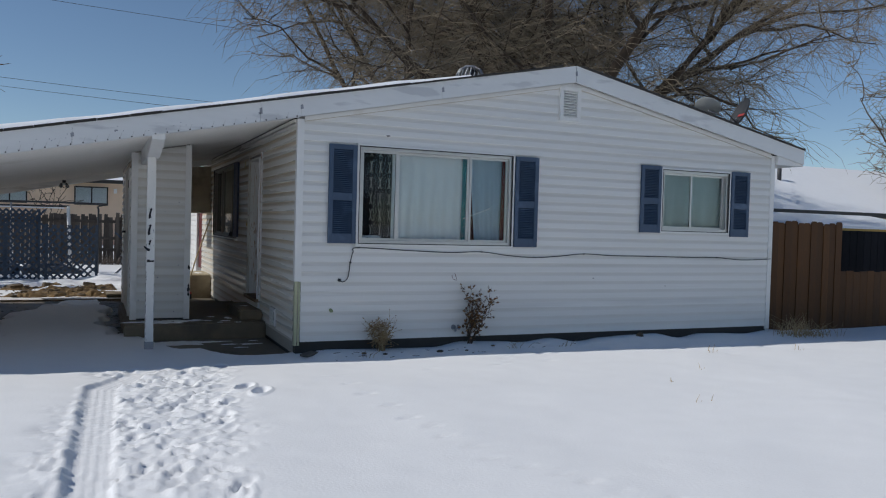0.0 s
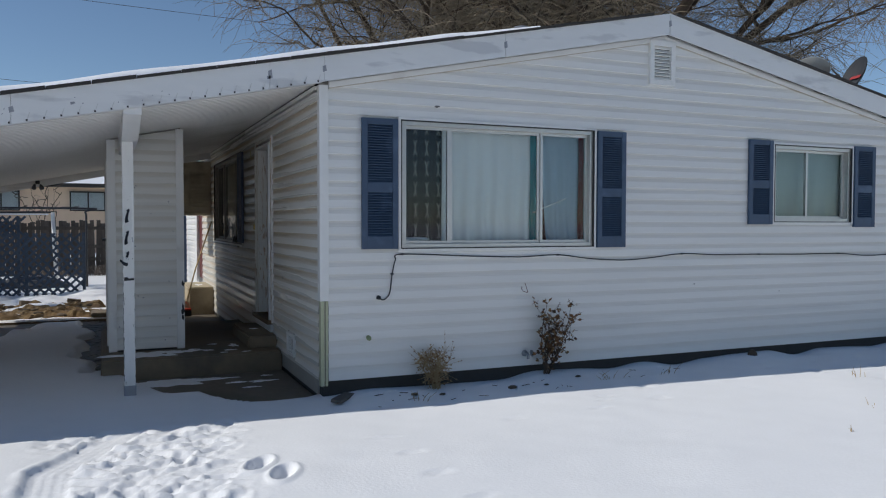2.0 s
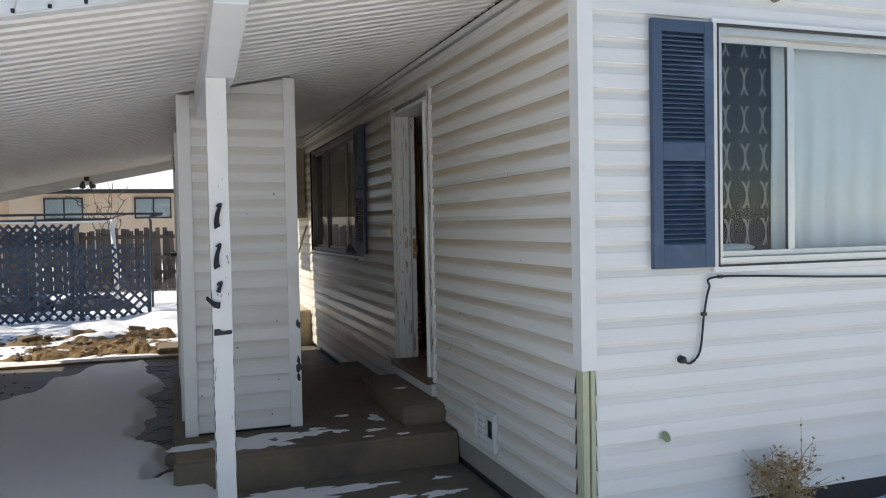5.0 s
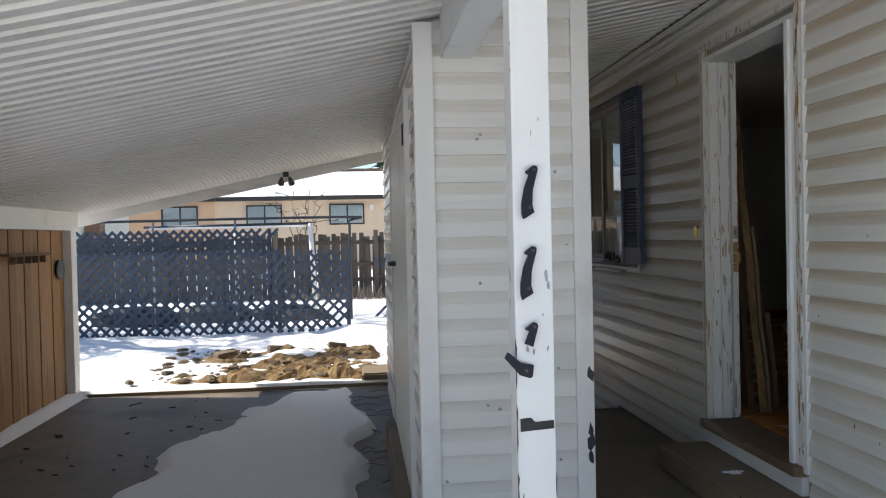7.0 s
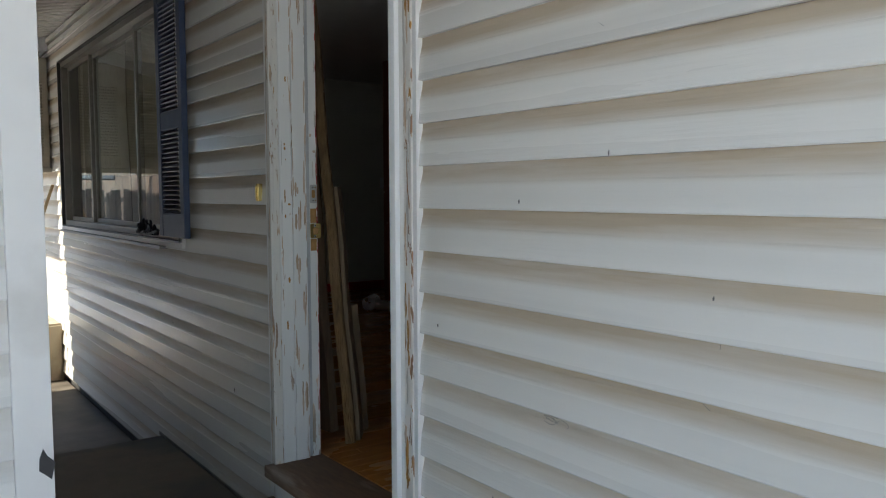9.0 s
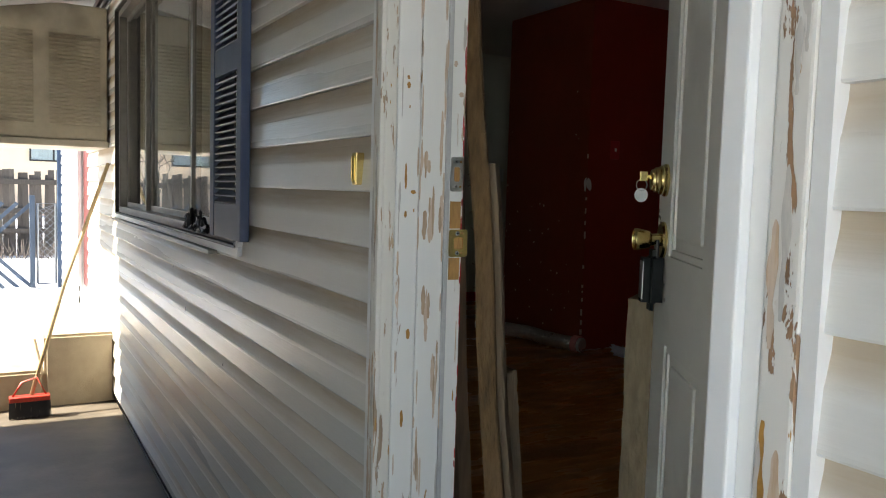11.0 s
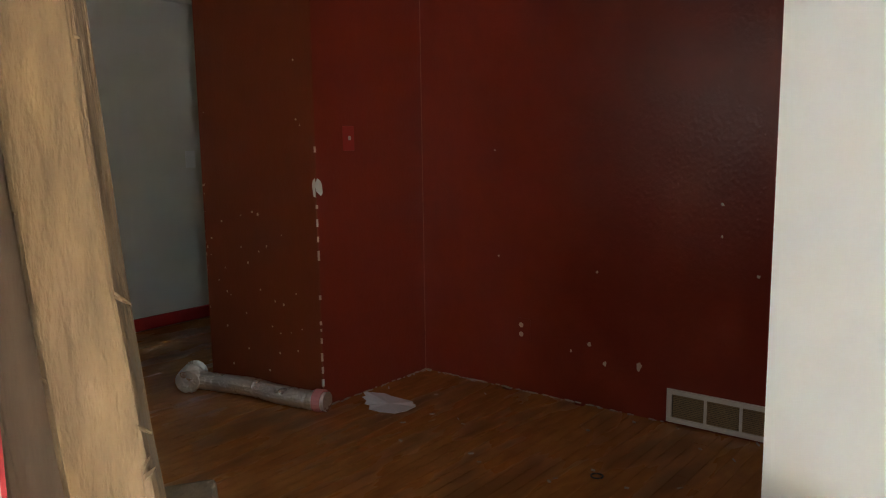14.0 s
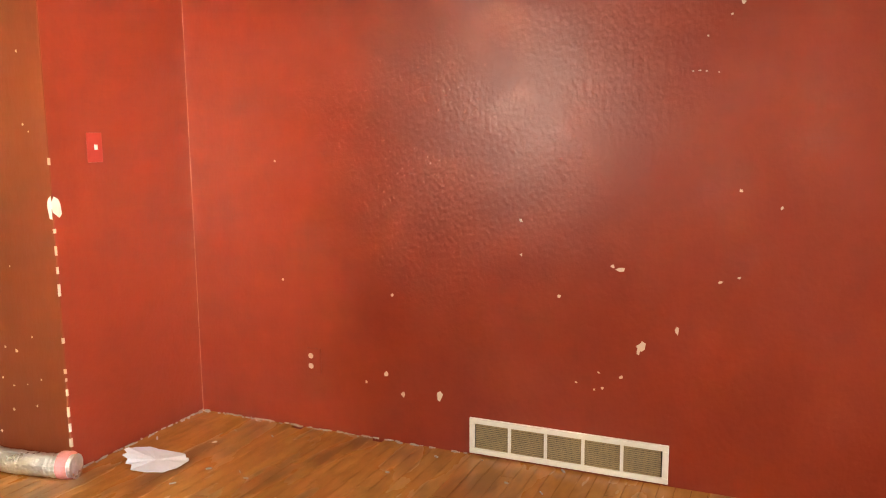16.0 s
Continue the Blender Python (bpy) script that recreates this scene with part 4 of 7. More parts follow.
drape("black_curtain", "x", 3.96, 4.55, 1.17, 2.47, 0.165, mat("black_cloth", (0.015, 0.015, 0.017), 0.9, spread=0.2, scale=6), "black cloth hung over the edge of the side window", 4, 0.018)
rod("curtain_rod", [(2.13, 0.128, 1.60), (2.50, 0.128, 1.74)], 0.006, WHITEP, label="thin white rod hanging crooked behind the glass", category="rod")
bm = lathe([(0.0, 0), (0.05, 0.02), (0.06, 0.05), (0.04, 0.07), (0.0, 0.075)], (0.9, 0.11, 1.318), 12)
solid("folded_rag", turned(bm, Matrix.Translation((0.9, 0.11, 1.318)) @ Matrix.Diagonal((2.4, 0.5, 0.7, 1)) @ Matrix.Translation((-0.9, -0.11, -1.318))), SHEERWHITE, "white rag lying on the inner window sill", "rag")


def shutter(axis, u0, u1, z0, z1, material, label):
    """A louvred shutter with two fields."""
    def P(u, d, z):
        return (u, d, z) if axis == "y" else (d, u, z)

    sh = thing("shutter", P((u0 + u1) / 2, -0.02, z0), label, "shutter", "shutters beside the windows")
    st = 0.052
    out = -0.048
    for a, b in ((u0, u0 + st), (u1 - st, u1)):
        part("stile", boxes((P(a, out, z0), P(b, -0.0185, z1)), bevel=0.004), material, sh)
    zm = z0 + (z1 - z0) * 0.47
    fields = []
    for c, d in ((z0, z0 + 0.11), (zm - 0.04, zm + 0.045), (z1 - 0.055, z1)):
        part("rail", boxes((P(u0 + st, out + 0.002, c), P(u1 - st, -0.0185, d)), bevel=0.003), material, sh)
    part("backing", boxes((P(u0 + st, -0.021, z0 + 0.1), P(u1 - st, -0.0187, z1 - 0.05))), material, sh)
    w = u1 - u0 - 2 * st - 0.002
    bm = bmesh.new()
    box(bm, (-w / 2, -0.003, -0.014), (w / 2, 0.003, 0.014))
    turned(bm, Matrix.Rotation(radians(-48), 4, "X"))
    if axis == "x":
        turned(bm, Matrix.Rotation(radians(-90), 4, "Z"))
    me = mesh_of("louvre", bm, material)
    for lo, hi in ((z0 + 0.11, zm - 0.04), (zm + 0.045, z1 - 0.055)):
        n = int((hi - lo) / 0.0215)
        for k in range(n):
            shared("louvre", me, sh, Matrix.Translation(P((u0 + u1) / 2, -0.033, lo + (k + 0.5) * (hi - lo) / n)))
    return sh


shutter("y", 0.345, 0.678, 1.27, 2.405, BLUE, "faded blue louvred vinyl shutter beside the picture window")
shutter("y", 2.765, 3.10, 1.26, 2.405, BLUE, "faded blue louvred vinyl shutter beside the picture window")
shutter("y", 4.72, 5.062, 1.49, 2.41, BLUE, "faded blue louvred vinyl shutter beside the small window")
shutter("y", 6.328, 6.67, 1.46, 2.40, BLUE, "faded blue louvred vinyl shutter beside the small window")
shutter("x", 3.90, 4.28, 1.235, 2.42, DARKSH, "dark blue louvred vinyl shutter beside the carport window")

# gable vent
gv_ = thing("gable_vent", (3.545, -0.02, 2.9), "cream louvred attic vent near the gable peak", "vent")
for (a, c), (b, d) in frame_bars(3.385, 3.705, 2.905, 3.355, 0.055):
    part("vent_frame", boxes(((a, -0.045, c), (b, -0.002, d)), bevel=0.004), TRIM, gv_)
part("backing", boxes(((3.44, -0.012, 2.96), (3.65, -0.004, 3.30))), BLACK, gv_)
bm = bmesh.new()
box(bm, (3.44, -0.004, -0.018), (3.65, 0.004, 0.018))
turned(bm, Matrix.Rotation(radians(-40), 4, "X"))
me = mesh_of("louvre", bm, GRILLE)
for k in range(10):
    shared("louvre", me, gv_, Matrix.Translation((0, -0.026, 2.978 + k * 0.0338)))

# dryer vent near the ground
dv = thing("wall_vent", (-0.02, 1.12, 0.2), "small white wall vent cover with a dark broken opening", "vent")
for (a, c), (b, d) in frame_bars(0.965, 1.265, 0.195, 0.415, 0.03):
    part("vent_frame", boxes(((-0.035, a, c), (-0.002, b, d)), bevel=0.003), TRIM, dv)
part("backing", boxes(((-0.012, 0.995, 0.225), (-0.003, 1.235, 0.385))), TRIM, dv)
part("opening", boxes(((-0.016, 1.02, 0.255), (-0.0125, 1.10, 0.355))), BLACK, dv)
for k in range(4):
    part("slat", boxes(((-0.024, 1.115, 0.235 + 0.037 * k), (-0.013, 1.23, 0.257 + 0.037 * k))), TRIM, dv)

# cable stapled along the front
cable = thing("wall_cable", (2.0, -0.03, 1.18), "thin black cable stapled along the siding, its end dangling", "cable")
pts = smooth_line([(0.50, -0.03, 0.845), (0.545, -0.03, 0.825), (0.60, -0.03, 0.88), (0.625, -0.03, 1.05), (0.655, -0.03, 1.17), (0.72, -0.03, 1.222), (1.4, -0.027, 1.195), (1.9, -0.027, 1.18), (2.32, -0.027, 1.193),
                   (2.7, -0.027, 1.15), (3.1, -0.027, 1.13), (3.45, -0.027, 1.15), (3.83, -0.027, 1.183), (4.3, -0.027, 1.165), (4.88, -0.027, 1.163), (5.5, -0.027, 1.155), (6.1, -0.027, 1.155), (6.6, -0.027, 1.125), (7.15, -0.028, 1.145)])
rod("wire", pts, 0.0055, BLACK, cable, 6)
rod("plug", [(0.485, -0.034, 0.85), (0.51, -0.03, 0.842)], 0.018, BLACK, cable, 8)
for x, z in ((0.72, 1.222), (2.32, 1.193), (3.83, 1.183), (4.88, 1.163), (6.1, 1.155), (0.625, 1.05)):
    part("clip", boxes(((x - 0.012, -0.036, z - 0.008), (x + 0.012, -0.019, z + 0.008))), BLACK, cable)
# small scars and stray bits on the siding
SCUFFED = mat("grey_pencil_scuff", (0.25, 0.24, 0.23), 0.8, spread=0.2, scale=60)
SCAR = mat("scratched_vinyl", (0.18, 0.17, 0.16), 0.8, spread=0.3, scale=60)
rs = random.Random(5)


def chip(parent, place, size, material, n=7, name="chip"):
    """A small ragged flake: place(du, dv) gives the point."""
    bm = bmesh.new()
    vs = []
    for i in range(n):
        a = 2 * math.pi * i / n
        k = size * (0.45 + 0.75 * rs.random())
        vs.append(bm.verts.new(place(k * math.cos(a), k * math.sin(a))))
    bm.faces.new(vs)
    e = bmesh.ops.extrude_face_region(bm, geom=bm.faces[:])
    bm.normal_update()
    nv = [v for v in e["geom"] if isinstance(v, bmesh.types.BMVert)]
    c0 = Vector(place(0, 0))
    off = Vector(place(0, 0, 0.0012)) - c0
    for v in nv:
        v.co += off
    bmesh.ops.recalc_face_normals(bm, faces=bm.faces[:])
    return part(name, bm, material, parent)


for x, z, s in ((1.06, 2.54, 0.022), (4.0, 0.86, 0.012), (3.1, 1.6, 0.008), (5.2, 0.75, 0.01)):
    chip(wall_front, lambda du, dv_, d=0.0, x=x, z=z: (x + du * 1.3, -0.020 - d, z + dv_ * 0.5), s, SCAR)
for y, z, s in ((1.713, 0.684, 0.008), (1.566, 0.657, 0.004), (1.94, 1.09, 0.005), (0.95, 0.75, 0.006), (0.75, 1.75, 0.005), (1.1, 1.25, 0.004), (0.6, 1.3, 0.005), (4.8, 0.9, 0.008), (3.4, 0.62, 0.007), (5.4, 0.6, 0.008),
                (5.05, 1.05, 0.006), (4.2, 0.8, 0.005), (1.62, 1.42, 0.004), (1.35, 1.52, 0.004)):
    chip(wall_side, lambda du, dv_, d=0.0, y=y, z=z: (-0.0185 - d, y + du * 0.6, z + dv_ * 1.3), s, SCAR)
# a scribbled scuff and hair-thin scratches on the side wall
rv = random.Random(33)
verts, faces = [], []
for k in range(9):
    y0, z0 = 1.50 + rv.uniform(-0.035, 0.03), 0.935 + rv.uniform(-0.008, 0.010)
    tube_into(verts, faces, [(-0.0172, y0 + 0.028 * math.cos(q + k), z0 + 0.008 * math.sin(q * 1.3 + k)) for q in (0.0, 0.7, 1.4, 2.1)], 0.0006, 3)
for k in range(22):
    y0, z0, L = rv.uniform(0.3, 2.0), rv.uniform(0.4, 2.2), rv.uniform(0.008, 0.03)
    tube_into(verts, faces, [(-0.0168, y0, z0), (-0.0168, y0 + L * rv.uniform(-0.4, 1), z0 + L * 0.5)], 0.0005, 3)
under(new("scratches", pydata("scratches", verts, faces, SCUFFED)), wall_side)

# ---- front door ----
case = thing("door_frame", (0.0, 2.52, FLOOR), "door frame with flaking white paint and bare wood", "door frame", kind="structure")
# outer casings, built up from a moulded strip
for name, y0, y1, m in (("casing", 2.95, 3.0, CASING), ("casing", 2.045, 2.085, CASING_R)):
    part(name, boxes(((-0.03, y0, 0.27 if y0 > 2.5 else 0.40), (-0.004, y1, 2.42)), bevel=0.004), m, case)
part("casing_bead", boxes(((-0.04, 2.951, 0.30), (-0.029, 2.97, 2.40)), bevel=0.003), CASING, case)
part("casing_bead", boxes(((-0.036, 2.975, 0.30), (-0.029, 2.99, 2.40)), bevel=0.003), CASING, case)
part("channel", boxes(((-0.026, 3.001, 0.27), (-0.004, 3.022, 2.44)), ((-0.026, 2.026, 0.4), (-0.004, 2.044, 2.44))), TRIM, case)
part("casing_head", boxes(((-0.03, 2.045, 2.421), (-0.004, 3.0, 2.455)), bevel=0.003), CASING, case)
# jambs
part("jamb", boxes(((-0.0035, 2.95, FLOOR - 0.02), (0.0455, 2.976, 2.36)), bevel=0.002), JAMB, case)
part("jamb", boxes(((0.047, 2.948, FLOOR - 0.02), (0.104, 2.976, 2.36)), bevel=0.002), JAMB, case)
part("weather_strip", boxes(((0.105, 2.9465, FLOOR), (0.1105, 2.976, 2.36)), ((0.112, 2.95, FLOOR), (0.1175, 2.976, 2.36)), bevel=0.002), mat("dull_weather_strip", (0.5, 0.5, 0.49), 0.45, spread=0.1, scale=12), case, "grey metal weather strip")
part("jamb_rabbet", boxes(((0.118, 2.956, FLOOR - 0.02), (0.152, 2.976, 2.36)), bevel=0.002), JAMB, case)
part("jamb", boxes(((-0.028, 2.086, FLOOR - 0.02), (0.166, 2.114, 2.36)), bevel=0.002), JAMB, case)
part("storm_stop", boxes(((-0.045, 2.105, 0.42), (-0.0285, 2.135, 2.36)), bevel=0.003), WHITEP, case, "clean white metal stop strip")
part("jamb_head", boxes(((-0.028, 2.086, 2.361), (0.166, 2.976, 2.386)), bevel=0.002), JAMB, case)
part("red_edge", boxes(((0.1525, 2.962, FLOOR), (0.1555, 2.985, 2.36))), REDTRIM, case, "red paint smeared on the inner edge")
part("sill", boxes(((-0.075, 2.05, 0.385), (0.17, 2.976, FLOOR - 0.005)), bevel=0.006), SILLWOOD, case, "worn wooden sill with paint scraped off")
part("sill_apron", boxes(((-0.04, 2.046, 0.302), (-0.004, 3.0, 0.384)), bevel=0.003), TRIM, case)
# strike plates let into the north jamb
sp = thing("strike_plate", (0.147, 2.956, 1.44), "zinc deadbolt strike plate screwed to the jamb", "strike plate")


def rounded(cx, cz, w, h, r, n=5):
    out = []
    for sx, sz, a0 in ((1, 1, 0), (-1, 1, 90), (-1, -1, 180), (1, -1, 270)):
        for i in range(n):
            a = radians(a0 + 90 * i / (n - 1))
            out.append((cx + sx * (w / 2 - r) + r * math.cos(a), cz + sz * (h / 2 - r) + r * math.sin(a)))
    return out


def plate(parent, x0, x1, z0, z1, y, material, name="plate"):
    xm, zm, w, h = (x0 + x1) / 2, (z0 + z1) / 2, x1 - x0, z1 - z0
    bm = bmesh.new()
    loops = []
    for outline in (rounded(xm, zm, w, h, 0.006), rounded(xm, zm, w * 0.5, h * 0.42, 0.004)):
        loops.append([[bm.verts.new((px, y - dy, pz)) for px, pz in outline] for dy in (0.0025, 0.0)])
    (of, ob_), (inf, inb) = loops
    for i in range(len(of)):
        k = (i + 1) % len(of)
        bm.faces.new((of[i], of[k], inf[k], inf[i]))
        bm.faces.new((of[i], ob_[i], ob_[k], of[k]))
        bm.faces.new((inf[i], inf[k], inb[k], inb[i]))
    bmesh.ops.recalc_face_normals(bm, faces=bm.faces[:])
    part(name, bm, material, parent)
    part("hole", boxes(((xm - w * 0.25, y - 0.0006, zm - h * 0.21), (xm + w * 0.25, y - 0.0001, zm + h * 0.21))), FRESHWOOD, parent, "chiselled bolt hole")
    for k, zz in enumerate((z0 + h * 0.14, z1 - h * 0.14)):
        sc = part("screw", lathe([(0.0048, 0), (0.0046, 0.0012), (0.001, 0.002)], (xm - 0.003, y - 0.0025, zz), 12, (0, -1, 0)), STEEL, parent)
        part("slot", boxes(((xm - 0.006, y - 0.0050, zz - 0.0006), (xm, y - 0.0040, zz + 0.0006)), ((xm - 0.0036, y - 0.0050, zz - 0.003), (xm - 0.0024, y - 0.0040, zz + 0.003))), BLACK, sc)
        part("screw_hole", lathe([(0.0026, 0), (0.0024, 0.0004)], (xm + 0.008, y - 0.0025, zz), 10, (0, -1, 0)), FRESHWOOD, parent)


FRESHWOOD = mat("fresh_chiselled_wood", (0.50, 0.27, 0.09), 0.7, spread=0.3, scale=14, bump=0.002, bump_scale=90, stretch=(3, 3, 0.6))
plate(sp, 0.121, 0.150, 1.405, 1.475, 2.956, STEEL)
sp2 = thing("strike_plate", (0.147, 2.956, 1.3), "brass latch strike plate screwed to the jamb", "strike plate")
plate(sp2, 0.121, 0.164, 1.272, 1.328, 2.955, BRASS)
part("chiselled_wood", boxes(((0.122, 2.9545, 1.33), (0.147, 2.9558, 1.385)), ((0.122, 2.9545, 1.225), (0.147, 2.9558, 1.270))), FRESHWOOD, case, "bare chiselled wood between the plates")

# flaked patches, drips and red smears on the jamb
OLDGLUE = mat("amber_varnish_drip", (0.42, 0.21, 0.045), 0.35, spread=0.25, scale=25)
PRIMER = mat("bare_pinkish_wood", (0.64, 0.50, 0.38), 0.75, spread=0.15, scale=12, stretch=(4, 4, 0.5), stain=(0.5, 0.33, 0.19), stain_amount=0.3, stain_scale=24)
BAREWOOD = mat("bare_grained_wood", (0.50, 0.36, 0.24), 0.8, spread=0.3, scale=14, stretch=(6, 6, 0.4))
GREYPAINT = mat("old_grey_undercoat", (0.56, 0.53, 0.48), 0.8, spread=0.14, scale=18, stretch=(3, 3, 0.5))
rj = random.Random(17)
layer = itertools.cycle(range(24))            # each patch a hair above the last


def flake(x, z, w, h, y, material):
    """A ragged patch where the paint has come off, longer up and down the grain."""
    n = max(18, min(44, int(h / 0.0025)))
    bm = bmesh.new()
    vs = []
    y -= 0.00004 * next(layer)
    if material is OLDGLUE:
        w, h = w * 0.75, h * 0.7
    p1, p2, p3 = rj.uniform(0, 6.28), rj.uniform(0, 6.28), rj.uniform(0, 6.28)
    for i in range(n):
        a = 2 * math.pi * i / n
        k = 0.85 + 0.10 * math.sin(2 * a + p1) + 0.12 * math.sin(5 * a + p2) + 0.10 * math.sin(9 * a + p3) + rj.uniform(-0.12, 0.12)
        side = math.copysign(abs(math.cos(a)) ** 0.7, math.cos(a))
        vs.append(bm.verts.new((x + w / 2 * k * side, y, z + h / 2 * (1 + rj.uniform(-0.05, 0.05)) * math.sin(a))))
    top = bmesh.ops.extrude_face_region(bm, geom=[bm.faces.new(vs)])
    for v in top["geom"]:
        if isinstance(v, bmesh.types.BMVert):
            v.co.y -= 0.0005
    bmesh.ops.recalc_face_normals(bm, faces=bm.faces[:])
    part("paint_flake", bm, material, case)


for x, z, w, h in ((0.018, 1.623, 0.009, 0.011), (0.019, 1.608, 0.011, 0.018), (0.017, 1.432, 0.008, 0.07), (0.034, 1.402, 0.016, 0.011), (0.018, 1.358, 0.009, 0.019), (0.036, 1.366, 0.005, 0.010),
                   (0.022, 1.567, 0.004, 0.009), (0.03, 1.12, 0.012, 0.03), (0.02, 0.95, 0.01, 0.05), (0.025, 1.86, 0.008, 0.03)):
    flake(x, z, w, h, 2.9499, OLDGLUE)
for x, z, w, h in ((0.066, 1.458, 0.020, 0.050), (0.068, 1.355, 0.026, 0.13), (0.094, 1.36, 0.017, 0.08), (0.094, 1.50, 0.008, 0.13), (0.100, 1.62, 0.006, 0.15), (0.0495, 1.56, 0.004, 0.10), (0.050, 1.47, 0.005, 0.07),
                   (0.098, 1.80, 0.007, 0.12), (0.07, 1.16, 0.025, 0.10), (0.09, 1.02, 0.016, 0.14), (0.06, 0.86, 0.02, 0.12), (0.085, 0.68, 0.025, 0.16), (0.055, 1.95, 0.008, 0.18), (0.08, 2.12, 0.012, 0.10)):
    if w < 0.012:
        flake(x, z, w, h, 2.9479, PRIMER)
    else:
        for q in range(5):
            flake(x + rj.uniform(-0.42, 0.42) * w, z + rj.uniform(-0.3, 0.3) * h, w * rj.uniform(0.2, 0.5), h * rj.uniform(0.35, 0.8), 2.9479 - 0.0001 * q, rj.choice((PRIMER, BAREWOOD)))
for k in range(26):
    z = rj.uniform(0.6, 2.2)
    flake(0.1515 - abs(rj.gauss(0, 0.0025)), z, rj.uniform(0.002, 0.004), rj.uniform(0.01, 0.05), 2.9559, REDTRIM)
for x, z, w, h in ((0.141, 1.60, 0.012, 0.010), (0.126, 1.66, 0.01, 0.012), (0.146, 1.52, 0.004, 0.03)):
    flake(x, z, w, h, 2.9559, PRIMER)

for k in range(54):
    x0, yy = rj.choice(((0.0475, 2.9479), (0.044, 2.9499), (0.1035, 2.9479), (0.10, 2.9479), (0.004, 2.9499), (0.146, 2.9559)))
    flake(x0 + rj.gauss(0, 0.0015), rj.uniform(0.5, 2.3), rj.uniform(0.002, 0.006), rj.uniform(0.02, 0.10), yy, rj.choice((PRIMER, PRIMER, GREYPAINT)))


def casing_flake(y, z, w, h, x, material):
    """A ragged bare patch on the casing's outer face."""
    n = max(16, min(40, int(h / 0.004)))
    x -= 0.00004 * next(layer)
    bm = bmesh.new()
    p1, p2 = rj.uniform(0, 6.28), rj.uniform(0, 6.28)
    vs = []
    for i in range(n):
        a = 2 * math.pi * i / n
        k = 0.75 + 0.25 * math.sin(3 * a + p1) + 0.2 * math.sin(7 * a + p2) + rj.uniform(-0.12, 0.12)
        vs.append(bm.verts.new((x, y + w / 2 * k * math.copysign(abs(math.cos(a)) ** 0.7, math.cos(a)), z + h / 2 * math.sin(a))))
    top = bmesh.ops.extrude_face_region(bm, geom=[bm.faces.new(vs)])
    for v in top["geom"]:
        if isinstance(v, bmesh.types.BMVert):
            v.co.x -= 0.0005
    bmesh.ops.recalc_face_normals(bm, faces=bm.faces[:])
    part("paint_flake", bm, material, case)


for k in range(40):
    y, x = rj.choice(((2.960, -0.0402), (2.9665, -0.0302), (2.982, -0.0362), (2.972, -0.0302)))
    casing_flake(y + rj.gauss(0, 0.001), rj.uniform(0.45, 2.3), rj.uniform(0.005, 0.014), rj.uniform(0.03, 0.16), x, rj.choice((PRIMER, PRIMER, GREYPAINT)))
for k in range(30):
    casing_flake(rj.uniform(2.052, 2.080), rj.uniform(0.5, 2.35), rj.uniform(0.006, 0.016), rj.uniform(0.03, 0.2), -0.0302, rj.choice((PRIMER, GREYPAINT, OLDGLUE)))

# the door stands ajar into the room
HX, HY = 0.142, 2.104
EX, EY = 0.602, 2.796
dv_ = Vector((EX - HX, EY - HY, 0))
LEN = dv_.length
ANG = math.degrees(math.atan2(dv_.y, dv_.x))
MD = pose(HX, HY, FLOOR + 0.012, 0, 0, ANG)        # local x along the leaf, local y to the outside face
door = thing("door_1", (HX, HY, FLOOR), "white panelled entrance door standing ajar, keys in the lock", "door", kind="structure")


def leaf(name, bm, material, label="", parent=None):
    return part(name, turned(bm, MD), material, parent or door, label)


T = 0.044
bm = bmesh.new()
stile, H = 0.115, 1.985
fields = [(stile, LEN / 2 - 0.04, 0.2, 0.66), (LEN / 2 + 0.04, LEN - stile, 0.2, 0.66), (stile, LEN / 2 - 0.04, 0.84, 1.55), (LEN / 2 + 0.04, LEN - stile, 0.84, 1.55),
          (stile, LEN / 2 - 0.04, 1.66, 1.87), (LEN / 2 + 0.04, LEN - stile, 1.66, 1.87)]
us = sorted({0.0, LEN, *[v for f_ in fields for v in f_[:2]]})
for a, b in zip(us, us[1:]):
    z = 0.0
    for c, d in sorted((f_[2], f_[3]) for f_ in fields if f_[0] <= a + 1e-6 and f_[1] >= b - 1e-6) + [(H, H)]:
        if c > z:
            box(bm, (a, 0.0, z), (b, T, c))
        z = d
leaf("leaf", bm, DOORPAINT)
for a, b, c, d in fields:
    bm = bmesh.new()
    box(bm, (a, 0.010, c), (b, T - 0.010, d))
    box(bm, (a + 0.035, 0.004, c + 0.035), (b - 0.035, T - 0.004, d - 0.035), bevel=0.005)
    leaf("panel", bm, DOORPAINT)
    bm = bmesh.new()
    for (p, q), (s, t) in frame_bars(a + 0.0005, b - 0.0005, c + 0.0005, d - 0.0005, 0.014):
        box(bm, (p, 0.0045, q), (s, T - 0.0045, t), bevel=0.003)
    leaf("moulding", bm, DOORPAINT)
# deadbolt with key, knob with lock box; the outer face looks to local +y
KX = LEN - 0.062


def on_leaf(profile, x, z, seg=28):
    return lathe(profile, (x, T, z), seg, (0, 1, 0))


bolt = leaf("deadbolt", on_leaf([(0.034, 0), (0.034, 0.004), (0.032, 0.007), (0.030, 0.008), (0.0305, 0.011), (0.029, 0.015), (0.0265, 0.016), (0.027, 0.019), (0.026, 0.024), (0.0225, 0.026), (0.0215, 0.031), (0.018, 0.033), (0.006, 0.034)], KX, 0.995), BRASS, "polished brass deadbolt")
